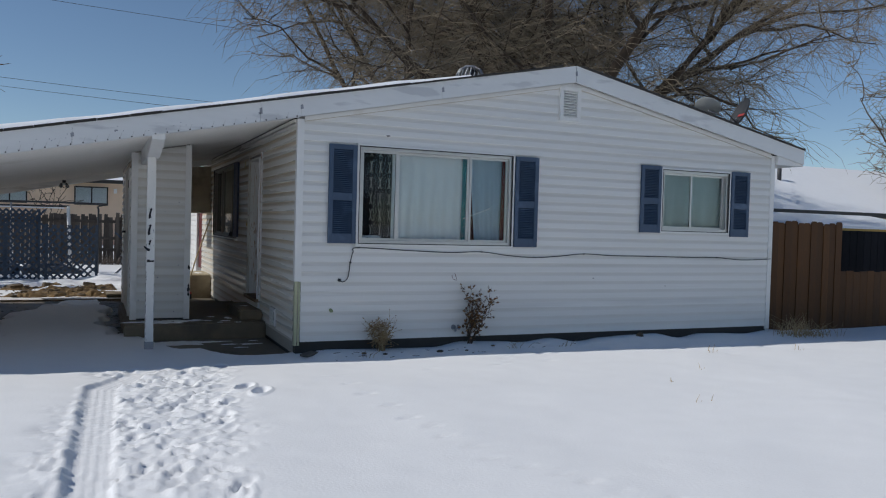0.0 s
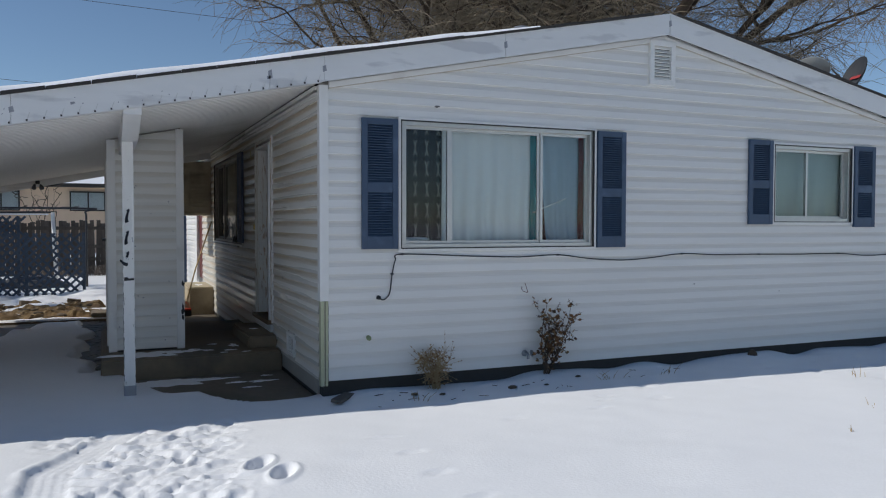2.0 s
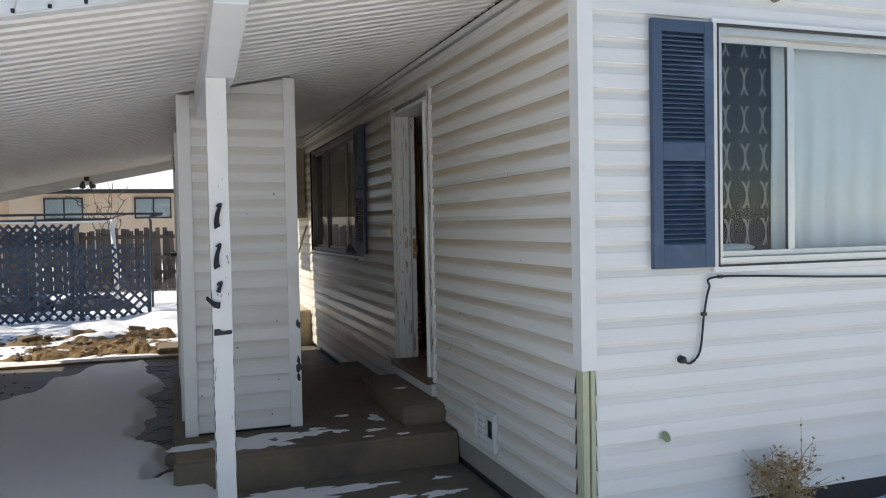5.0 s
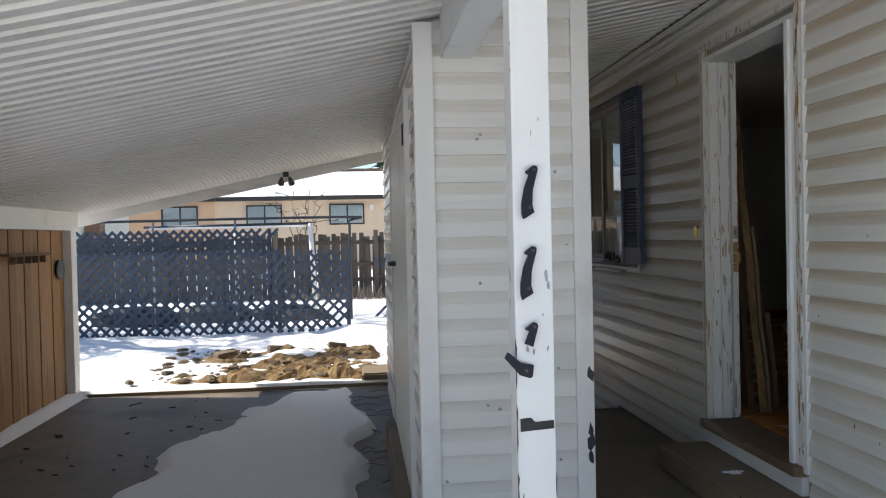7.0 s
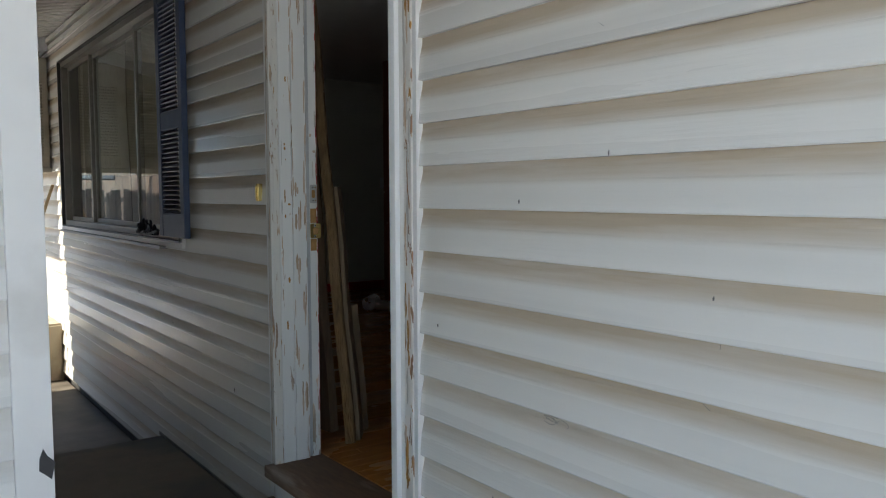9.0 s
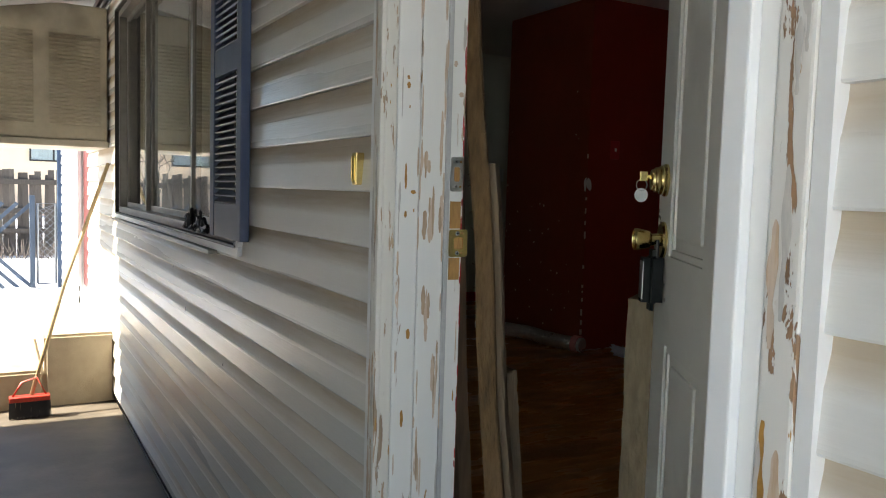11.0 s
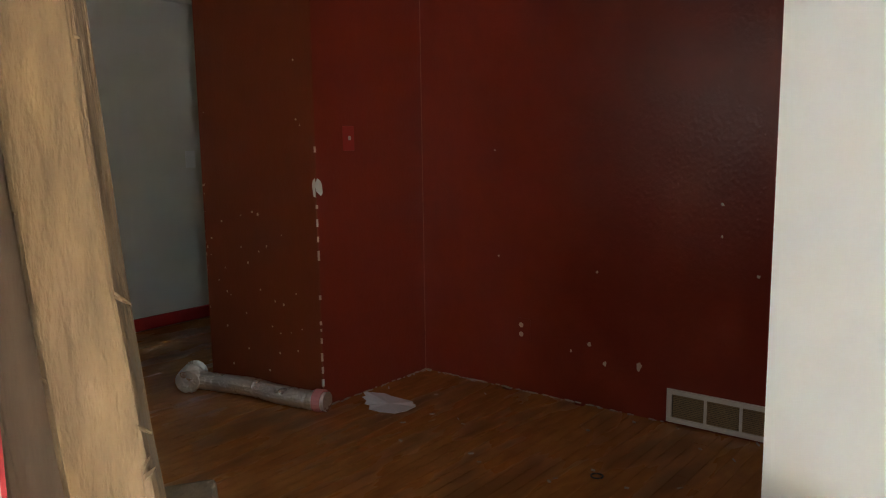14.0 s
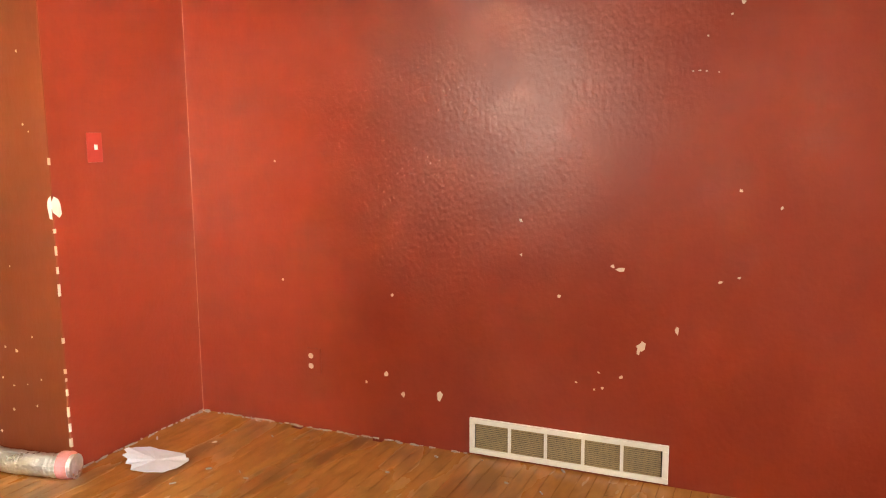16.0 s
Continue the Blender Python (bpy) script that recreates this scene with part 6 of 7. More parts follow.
under(new("collar", pydata("collar", verts, faces, FOIL, False)), duct)
verts, faces = [], []
tube_into(verts, faces, [(2.423, 5.33, FLOOR + 0.050), (2.437, 5.29, FLOOR + 0.050)], 0.053, 18)
tagged(under(new("tape", pydata("tape", verts, faces, PINKTAPE)), duct), "strip of pink tape round the end")
bm = bmesh.new()
vs = []
rp = random.Random(4)
for i in range(30):
    a = 2 * math.pi * i / 30
    k = 0.112 * (0.9 + 0.12 * rp.random() + 0.14 * math.cos(2 * a - 0.9)) * (0.82 + 0.3 * rp.random() if 1.8 < a < 4.6 else 1.0)
    vs.append(bm.verts.new((2.62 + k * 0.9 * math.cos(a) - 0.3 * k * math.sin(a), 5.06 + k * math.sin(a) * 1.3, FLOOR + 0.004 + 0.008 * rp.random() + 0.04 * max(0.0, math.sin(a)) ** 2)))
c = bm.verts.new((2.62, 5.06, FLOOR + 0.012))
for i in range(30):
    bm.faces.new((vs[i], vs[(i + 1) % 30], c))
turned(bm, Matrix.Translation((0.05, 0.035, 0)))
ob = solid("torn_paper", bm, PAPER, "torn white scrap of paper on the wooden floor", "paper")
ob.modifiers.new("thickness", "SOLIDIFY").thickness = 0.002
ring = thing("rubber_ring", (2.55, 3.95, FLOOR), "small black rubber ring lying on the floor", "ring")
rod("ring", [(2.55 + 0.022 * math.cos(a), 3.95 + 0.022 * math.sin(a), FLOOR + 0.004) for a in [2 * math.pi * i / 16 for i in range(17)]], 0.003, BLACK, ring, 6)
# switch edge on the pale wall
part("plate", boxes(((3.20, FARY - 0.006, 1.50), (3.275, FARY - 0.0005, 1.615)), bevel=0.002), WHITEP, thing("pale_switch", (3.24, FARY - 0.003, 1.55), "white switch plate on the pale wall", "switch"))

# boards leaning inside the door
TANBOARD = mat("rough_tan_lumber", (0.205, 0.12, 0.05), 0.9, spread=0.45, scale=6, bump=0.009, bump_scale=70, stretch=(2, 2, 0.5), stain=(0.20, 0.12, 0.06), stain_amount=0.3, stain_scale=9)
GREYBOARD = mat("weathered_tan_board", (0.22, 0.155, 0.095), 0.85, spread=0.2, scale=4, bump=0.002, bump_scale=50, stretch=(4, 4, 0.4))
rb = random.Random(5)
for (x, y, w, d, z1, lean, turn, m, lab) in ((0.268, 2.995, 0.04, 0.038, 2.40, 4.5, -38.6, TANBOARD, "tall rough tan board with splintered edges leaning inside the door"), (0.320, 3.036, 0.04, 0.085, 1.47, 4.5, -38.6, GREYBOARD, "short weathered board leaning inside the door"),
                                       (0.278, 3.222, 0.04, 0.12, 1.95, 4.0, 6, LUMBER, "weathered plank leaning inside the door"), (0.398, 3.151, 0.035, 0.09, 0.98, 5.0, 6, GREYBOARD, "short offcut leaning inside the door")):
    place_b = pose(x + 0.04, y, FLOOR + 0.002, 0, -lean, turn)
    lb = thing("leaning_board", tuple(place_b.translation), lab, "board", "boards inside the door")
    bm = bmesh.new()
    box(bm, (-w / 2, -d / 2, 0), (w / 2, d / 2, z1 - FLOOR), bevel=0.004)
    bmesh.ops.subdivide_edges(bm, edges=[e for e in bm.edges if e.calc_length() > 0.4], cuts=22, use_grid_fill=True)
    for v in bm.verts:
        v.co.x += 0.003 * math.sin(v.co.z * 9) + rb.uniform(-0.0016, 0.0016)
        v.co.y += rb.uniform(-0.0016, 0.0016)
    part("timber", turned(bm, place_b), m, lb)
    if m is TANBOARD:
        for k in range(70):
            side = rb.choice((-1, 1))
            a = Vector(((w / 2 - 0.005) * side, -d / 2 + 0.003, rb.uniform(0.1, z1 - FLOOR - 0.05)))
            b = a + Vector((side * rb.uniform(0.004, 0.010), -rb.uniform(0.002, 0.008), rb.uniform(-0.006, 0.012)))
            verts, faces = [], []
            tube_into(verts, faces, [tuple(place_b @ a), tuple(place_b @ ((a + b) / 2)), tuple(place_b @ b)], [0.0016, 0.0012, 0.0003], 4)
            under(new("splinter", pydata("splinter", verts, faces, TANBOARD)), lb)
bm = bmesh.new()
box(bm, (-0.055, -0.05, 0), (0.055, 0.05, 0.735))
bmesh.ops.subdivide_edges(bm, edges=[e for e in bm.edges if e.calc_length() > 0.4], cuts=40, use_grid_fill=True)
bmesh.ops.subdivide_edges(bm, edges=[e for e in bm.edges if e.calc_length() > 0.09], cuts=9, use_grid_fill=True)
for v in bm.verts:
    if v.co.z < 0.73:
        ridge = float(vnoise(v.co.x * 2.2 + v.co.y * 2.2 + 3, v.co.z * 0.35, 0.017)) - 0.5
        v.co.x *= 1 + 0.11 * ridge
        v.co.y *= 1 + 0.11 * ridge
turned(bm, pose(0.660, 2.915, FLOOR + 0.001, 0, 0, 35))
solid("rough_post", bm, ROUGHPINE, "short rough-sawn pine post standing behind the door edge", "post")

# ---- plants and litter in front of the house ----


RUSTLEAF = mat("rusty_dead_leaves", (0.24, 0.11, 0.04), 0.85, spread=0.35, scale=30)


def shrub(x, y, h, spread, n, seed, label, leafy, stem_mat, leaf_mats, size):
    r_ = random.Random(seed)
    z0 = at_ground(x, y) - 0.02
    ob = thing("dry_shrub", (x, y, z0), label, "shrub")
    sv, sf = [], []
    leaves = [([], []) for m in leaf_mats]
    for k in range(n):
        a, e = r_.uniform(0, 6.283), r_.uniform(0.2, 1.0)
        p = Vector((x + r_.gauss(0, 0.02), y + r_.gauss(0, 0.02), z0))
        d = Vector((math.cos(a) * spread * e, math.sin(a) * spread * e * 0.5, h * r_.uniform(0.6, 1.0)))
        line_ = [p]
        for s in range(1, 6):
            line_.append(p + d * (s / 5) + Vector((r_.gauss(0, 0.015), r_.gauss(0, 0.01), r_.gauss(0, 0.01))) * s * 0.6)
        line_ = [Vector((q.x, min(q.y, -0.035), q.z)) for q in line_]
        tube_into(sv, sf, line_, [0.006, 0.005, 0.004, 0.003, 0.0025, 0.0015], 5)
        for s in range(1, 6):
            for j in range(leafy if s > 1 else 1):
                b = line_[s]
                e_ = b + Vector((r_.gauss(0, 0.06), -abs(r_.gauss(0, 0.04)) + 0.01, r_.gauss(0.02, 0.05)))
                e_.y = min(e_.y, -0.03)
                tube_into(sv, sf, [b, e_], [0.0022, 0.001], 3)
                for q in range(2):
                    c_ = b.lerp(e_, r_.uniform(0.4, 1.05))
                    u = Vector((r_.gauss(0, 1), r_.gauss(0, 1), r_.gauss(0, 1))).normalized() * r_.uniform(0.008, 0.017) * size
                    w_ = u.orthogonal().normalized() * r_.uniform(0.006, 0.012) * size
                    lv, lf = r_.choice(leaves)
                    i0 = len(lv)
                    lv.extend(tuple(c_ + t_) for t_ in (-u, w_ + u * 0.2, u, -w_ + u * 0.2))
                    lf.append((i0, i0 + 1, i0 + 2, i0 + 3))
    tagged(under(new("branchwork", pydata("branchwork", sv, sf, stem_mat)), ob), kind="stuff")
    for m, (lv, lf) in zip(leaf_mats, leaves):
        tagged(under(new("foliage", pydata("foliage", lv, lf, m)), ob), "curled dead leaves", kind="stuff")


shrub(2.14, -0.13, 0.70, 0.30, 14, 2, "dry brown shrub with shrivelled leaves against the siding", 4, BARK, (DEADLEAF, RUSTLEAF, mat("tan_dead_leaves", (0.36, 0.22, 0.10), 0.85, spread=0.3, scale=30)), 1.7)
shrub(1.0, -0.12, 0.36, 0.17, 22, 5, "small straw-coloured withered plant against the siding", 5, STRAW, (RUSTLEAF, STRAW, STRAW), 0.8)

# garden tap, a bent wire and a stray leaf on the front wall
tap = thing("garden_tap", (1.97, -0.02, 0.256), "old grey metal garden tap on the siding beside the shrub", "tap")
part("flange", lathe([(0.0, 0), (0.032, 0.0), (0.032, 0.005), (0.014, 0.008)], (1.965, -0.018, 0.262), 16, (0, -1, 0)), GALV, tap)
part("spout", boxes(((1.952, -0.085, 0.250), (1.978, -0.022, 0.274)), ((1.954, -0.100, 0.215), (1.976, -0.078, 0.262)), bevel=0.006), GALV, tap)
part("handwheel", lathe([(0.008, 0), (0.030, 0.002), (0.032, 0.006), (0.030, 0.010), (0.008, 0.008)], (2.0, -0.085, 0.268), 16, (0.5, -1, 0.3)), GALV, tap)
rod("bent_wire", [(1.93, -0.024, 0.90), (1.925, -0.03, 0.875), (1.94, -0.03, 0.855), (1.985, -0.024, 0.838), (1.995, -0.024, 0.842), (1.975, -0.024, 0.90), (1.962, -0.024, 0.93)], 0.003, REDDOOR,
    label="bent reddish wire stuck out of the siding", category="wire")
solid("stray_leaf", lathe([(0.0, 0), (0.02, 0.004), (0.028, 0.012), (0.0, 0.02)], (0.405, -0.022, 0.49), 8, (0.3, -1, 0.6)), mat("pale_green_leaf", (0.30, 0.34, 0.18), 0.7, spread=0.2, scale=30), "curled pale green leaf caught on the siding", "leaf")


def grass_tuft(x, y, n, h, spread, seed, label):
    r_ = random.Random(seed)
    z0 = at_ground(x, y)
    v, f = [], []
    for k in range(n):
        p = Vector((x + r_.gauss(0, spread), y + r_.gauss(0, spread * 0.5), z0 - 0.02))
        d = Vector((r_.gauss(0, 0.45), r_.gauss(0, 0.3), 1)) * h * r_.uniform(0.3, 1)
        tube_into(v, f, [p, p + d * 0.5, p + d + Vector((d.x, d.y, -0.1 * h)) * 0.5], [0.004, 0.003, 0.001], 3)
    tagged(new("dry_grass", pydata("dry_grass", v, f, STRAW)), label, "grass", kind="stuff")


grass_tuft(7.35, -0.3, 90, 0.34, 0.18, 1, "tuft of dry straw-coloured grass in the snow")
grass_tuft(7.75, -0.35, 70, 0.26, 0.2, 2, "tuft of dry straw-coloured grass in the snow")
for x, y, n, s in ((3.2, -2.6, 3, 7), (4.0, -2.2, 3, 8), (2.9, -3.4, 3, 9), (5.0, -1.2, 5, 10), (2.6, -0.5, 8, 11), (3.3, -0.45, 8, 12), (0.7, -0.5, 6, 13), (6.3, -1.4, 4, 14)):
    grass_tuft(x, y, n, 0.12, 0.06, s, "few dead stalks poking out of the snow")
ob = thing("loose_plank", (0.1, -0.25, 0.02), "short grey plank lying in the snow at the house corner", "plank")
bm = boxes(((-0.045, -0.21, -0.012), (0.045, 0.21, 0.016)), bevel=0.004)
part("plank", turned(bm, pose(0.12, -0.22, 0.035, -4, 6, -32)), GREYWOOD, ob)
for x, y, s in ((0.72, -0.33, 0.022), (1.62, -0.42, 0.03), (1.95, -0.45, 0.016), (2.35, -0.35, 0.02), (0.95, -0.4, 0.02)):
    bm = lathe([(0.0, -0.4), (0.8, -0.2), (1.0, 0.2), (0.5, 0.6), (0.0, 0.7)], seg=7)
    turned(bm, Matrix.Translation((x, y, at_ground(x, y) + s * 0.3)) @ Matrix.Diagonal((s * 1.6, s, s, 1)))
    solid("dark_stone", bm, ROCK, "small dark stone in the snow", "stone", "stones along the wall")
bm = lathe([(0.0, 0), (0.055, 0.0), (0.045, 0.04), (0.015, 0.07), (0.0, 0.07)], (4.72, -0.12, at_ground(4.72, -0.12) - 0.01), 7)
solid("grey_rock", bm, ROCK, "grey pointed rock against the wall", "stone")
verts, faces = [], []
rl = random.Random(77)
for k in range(26):
    x, y = rl.uniform(0.3, 3.6), rl.uniform(-0.65, -0.25)
    zz = at_ground(x, y) + 0.008
    a = rl.uniform(0, 3.1)
    L = rl.uniform(0.02, 0.1)
    tube_into(verts, faces, [(x, y, zz), (x + L * math.cos(a), y + L * 0.4 * math.sin(a), zz + 0.004)], 0.003, 4)
tagged(new("twig_litter", pydata("twig_litter", verts, faces, BARK)), "bits of twig and leaf on the snow", "twigs", kind="stuff")
verts, faces = [], []
for k in range(40):
    x, y = rl.uniform(-2.1, -1.75), rl.uniform(1.9, 6.4)
    a, L = rl.uniform(-0.6, 0.6), rl.uniform(0.04, 0.28)
    tube_into(verts, faces, [(x, y, -0.028), (x + L * 0.5 * math.cos(a), y + 0.5 * L * math.sin(a), -0.01), (x + L * math.cos(a), y + L * math.sin(a), -0.028)], 0.003, 4)
for k in range(60):
    x, y = rl.uniform(-4.4, -3.0), rl.uniform(2.5, 6.5)
    a, L = rl.uniform(0, 6.28), rl.uniform(0.02, 0.07)
    tube_into(verts, faces, [(x, y, -0.031), (x + L * math.cos(a), y + L * math.sin(a), -0.029)], 0.006, 4)
tagged(new("carport_litter", pydata("carport_litter", verts, faces, BARK)), "dead leaves and twigs on the carport floor", "litter", kind="stuff")

# roof furniture
tv = thing("roof_turbine", (3.2, 2.3, 3.5), "ribbed metal turbine vent on the roof", "vent")
zt = roof_under(3.2) + 0.26
part("neck", lathe([(0.15, -0.14), (0.15, 0.12)], (3.2, 2.3, zt), 20), GALV, tv)
for k in range(20):
    a = 2 * math.pi * k / 20
    pts = [(3.2 + rr * math.cos(a + tw), 2.3 + rr * math.sin(a + tw), zt + 0.10 + hh) for rr, hh, tw in ((0.15, 0.0, 0), (0.21, 0.07, 0.12), (0.215, 0.15, 0.2), (0.165, 0.24, 0.28), (0.06, 0.29, 0.35))]
    rod("fin", pts, 0.012, GALV, tv, 4)
part("cap", lathe([(0.12, 0.0), (0.09, 0.03), (0.02, 0.045)], (3.2, 2.3, zt + 0.365), 20), GALV, tv)
part("core", lathe([(0.10, 0.1), (0.13, 0.2), (0.09, 0.33)], (3.2, 2.3, zt), 16), DARKPIPE, tv)
sd = thing("satellite_dish", (6.9, 0.55, roof_under(6.9) + 0.2), "grey satellite dish, its shaded face put in as a dark colour, with a red mark on a roof mast", "dish")
zr = roof_under(6.9) + 0.19
rod("mast", [(6.86, 0.6, zr - 0.02), (6.86, 0.6, zr + 0.25), (6.95, 0.55, zr + 0.36)], 0.02, GALV, sd)
dc = Vector((7.02, 0.5, zr + 0.40))
bm = lathe([(0.02, 0.0), (0.12, 0.012), (0.22, 0.045), (0.27, 0.075), (0.27, 0.083), (0.22, 0.055), (0.12, 0.022), (0.02, 0.01)], (0, 0, 0), 30)
turned(bm, Matrix.Translation(dc) @ Vector((-0.85, 0.25, 0.45)).to_track_quat("Z", "Y").to_matrix().to_4x4() @ Matrix.Diagonal((0.8, 1.0, 1.0, 1)))
part("reflector", bm, DISH, sd)
ax = Vector((-0.85, 0.25, 0.45)).normalized()
part("red_mark", turned(boxes(((-0.10, -0.02, 0), (0.10, 0.02, 0.002)), bevel=0.0005), Matrix.Translation(dc + ax * 0.035) @ ax.to_track_quat("Z", "Y").to_matrix().to_4x4()), mat("dull_red_print", (0.4, 0.05, 0.05), 0.5), sd)
rod("feed_arm", [tuple(dc - ax * 0.02 + Vector((0, 0, -0.2))), tuple(dc + ax * 0.36 + Vector((-0.05, 0, -0.05)))], 0.010, DARKPIPE, sd)
sd2 = thing("satellite_dish", (6.45, 0.75, roof_under(6.4) + 0.2), "pale satellite dish seen from behind on the roof", "dish")
zr = roof_under(6.4) + 0.19
rod("mast", [(6.55, 0.84, zr - 0.08), (6.55, 0.84, zr + 0.36)], 0.02, GALV, sd2)
bm = lathe([(0.02, 0.0), (0.14, 0.02), (0.20, 0.05), (0.20, 0.056), (0.14, 0.028), (0.02, 0.01)], (0, 0, 0), 26)
part("reflector", turned(bm, Matrix.Translation((6.56, 0.78, zr + 0.40)) @ Vector((0.5, 0.3, 0.8)).to_track_quat("Z", "Y").to_matrix().to_4x4()), DISHWHITE, sd2)
rod("feed_arm", [(6.57, 0.78, zr + 0.38), (6.80, 0.70, zr + 0.30)], 0.014, GALV, sd2)
fl = thing("flood_light", (-2.62, 6.98, 2.05), "small twin floodlight under the back of the carport roof", "lamp")
part("base", lathe([(0.03, 0), (0.03, 0.05)], (-2.62, 6.98, roof_under(-2.62) - 0.06), 14), BLACK, fl)
for s in (-0.04, 0.04):
    part("lamp_head", lathe([(0.015, 0), (0.03, 0.05), (0.035, 0.08)], (-2.62 + s, 6.97, roof_under(-2.62) - 0.07), 14, (s * 4, 0.6, -0.6)), DARKPIPE, fl)
# ---- behind the house ----
# addition with a red door past the back corner
solid("wall_addition", boxes(((0.03, 9.75, -0.1), (0.15, 12.0, 2.5)), ((0.03, DEP + 0.002, 2.4), (0.15, 9.75, 2.5))), VINYL_FRONT, "sunlit white siding of the back addition", "wall", kind="structure")
wa = bpy.data.objects["wall_addition"]
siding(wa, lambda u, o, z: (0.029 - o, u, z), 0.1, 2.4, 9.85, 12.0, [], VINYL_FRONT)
part("door_trim", boxes(((-0.005, 9.70, 0.4), (0.029, 9.84, 2.42)), bevel=0.003), TRIM, wa)
part("red_door", boxes(((0.05, DEP + 0.02, 0.42), (0.09, 9.70, 2.4)), bevel=0.003), REDDOOR, wa, "dark red back door")
bl = thing("wall_lantern", (-0.05, 10.0, 1.85), "small brass wall lantern beside the red door", "lamp")
part("lantern", lathe([(0.03, 0), (0.05, 0.04), (0.05, 0.16), (0.02, 0.22)], (-0.06, 10.0, 1.72), 8), BRASS, bl)
part("arm", boxes(((-0.05, 9.985, 1.86), (0.012, 10.015, 1.89))), BRASS, bl)
br = thing("broom", (-0.52, 6.85, 0.0), "push broom with wooden handle leaning beside the back steps", "broom")
gz = 0.0
rod("handle", [(-0.50, 6.85, gz + 0.10), (-0.30, 7.05, 0.75), (-0.03, 7.15, 1.52)], 0.012, BROOMWOOD, br)
part("block", boxes(((-0.62, 6.80, gz + 0.07), (-0.40, 6.88, gz + 0.10)), bevel=0.006), BROOMRED, br)
rod("brace", [(-0.60, 6.84, gz + 0.10), (-0.55, 6.86, gz + 0.18), (-0.47, 6.87, gz + 0.20), (-0.42, 6.84, gz + 0.10)], 0.006, BROOMRED, br)
verts, faces = [], []
rb = random.Random(2)
for k in range(160):
    x, y = rb.uniform(-0.62, -0.40), rb.uniform(6.81, 6.87)
    tube_into(verts, faces, [(x, y, gz + 0.072), (x + rb.gauss(0, 0.006), y + rb.gauss(0, 0.006), gz - 0.03)], 0.0035, 3)
under(new("bristles", pydata("bristles", verts, faces, DARKPIPE)), br)

# rubble and bare earth behind the carport
bm = bmesh.new()
nxx, nyy = 60, 44
rows = []
for j in range(nyy + 1):
    row = []
    for i in range(nxx + 1):
        x, y = -4.4 + 2.75 * i / nxx, 6.82 + 2.3 * j / nyy
        edge = min(i / 12, (nxx - i) / 4 + 0.2, j / 5 + 0.3, (nyy - j) / 8, 1) * (0.35 + 0.65 * min(1, i / 34))
        h = 0.10 * edge * (0.3 + float(vnoise(x, y, 0.35))) + 0.07 * (float(vnoise(x + 9, y, 0.12)) - 0.5) + 0.05 * (float(vnoise(x, y + 5, 0.05)) - 0.5) - 0.07 + 0.075 * edge
        row.append(bm.verts.new((x, y, h)))
    rows.append(row)
for a, b in zip(rows, rows[1:]):
    for i in range(nxx):
        bm.faces.new((a[i], a[i + 1], b[i + 1], b[i]))
solid("bare_earth", bm, DIRT, "mound of brown earth and gravel showing through the snow", "earth", kind="stuff")
rr_ = random.Random(12)
for k in range(150):
    s = rr_.choice((0.012, 0.018, 0.022, 0.03, 0.05))
    x, y = rr_.uniform(-4.2, -1.75), rr_.uniform(6.9, 9.1)
    bm = lathe([(0.0, -0.5), (0.75, -0.4), (1.0, 0.0), (0.8, 0.45), (0.3, 0.65), (0.0, 0.68)], seg=7)
    for v in bm.verts:
        v.co *= rr_.uniform(0.8, 1.2)
    turned(bm, Matrix.Translation((x, y, 0.05 + 0.035 * rr_.random())) @ Matrix.Rotation(rr_.uniform(0, 6), 4, "Z") @ Matrix.Diagonal((s * 1.5, s, s * 0.7, 1)))
    solid("rubble_stone", bm, ROCK, "rough brown stone in the bare earth", "stone", "stones behind the carport")
for x, y, L, a in ((-2.9, 8.7, 0.28, 20), (-3.5, 8.4, 0.26, 35), (-2.2, 8.8, 0.22, 5)):
    bm = boxes(((-L / 2, -0.07, -0.05), (L / 2, 0.07, 0.06)), bevel=0.012)
    turned(bm, pose(x, y, 0.08, rr_.uniform(-15, 15), rr_.uniform(-12, 12), a))
    solid("broken_slab", bm, ROCK, "broken lump of dark stone in the bare earth", "stone", "stones behind the carport")

# lattice dog run with a pipe rail
LY, LX0, LX1, LZ0, LZ1 = 10.8, -6.6, -2.07, 0.06, 1.28
lat = thing("lattice_fence", (-4.3, LY, 0.0), "blue-grey wooden lattice fence standing in the snow", "fence")
P_ = 0.155


def strip_mesh(L):
    return mesh_of("lath", boxes(((-L / 2, -0.006, -0.022), (L / 2, 0.006, 0.022))), LATTICE)


HT = LZ1 - LZ0
full = strip_mesh(HT * math.sqrt(2))
half = strip_mesh(0.4)
for sgn, dy in ((1, -0.008), (-1, 0.008)):
    x = LX0 + HT / 2
    while x < LX1 - HT / 2 + 0.01:
        shared("lath", full, lat, pose(x, LY + dy, (LZ0 + LZ1) / 2, 0, -45 * sgn, 0))
        x += P_
    k = 1
    for k in range(1, int(HT / P_)):
        L = (HT - k * P_) * math.sqrt(2)
        me = strip_mesh(L)
        c = (HT - k * P_) / 2
        shared("lath", me, lat, pose(LX0 + c, LY + dy, (LZ1 - c) if sgn > 0 else (LZ0 + c), 0, -45 * sgn, 0))
        shared("lath", me, lat, pose(LX1 - c, LY + dy, (LZ0 + c) if sgn > 0 else (LZ1 - c), 0, -45 * sgn, 0))
for x in (LX0, -5.2, -3.9, -3.1, LX1):
    part("lattice_post", boxes(((x - 0.03, LY + 0.015, -0.1), (x + 0.03, LY + 0.07, LZ1 + 0.02)), bevel=0.004), LATTICE, lat)
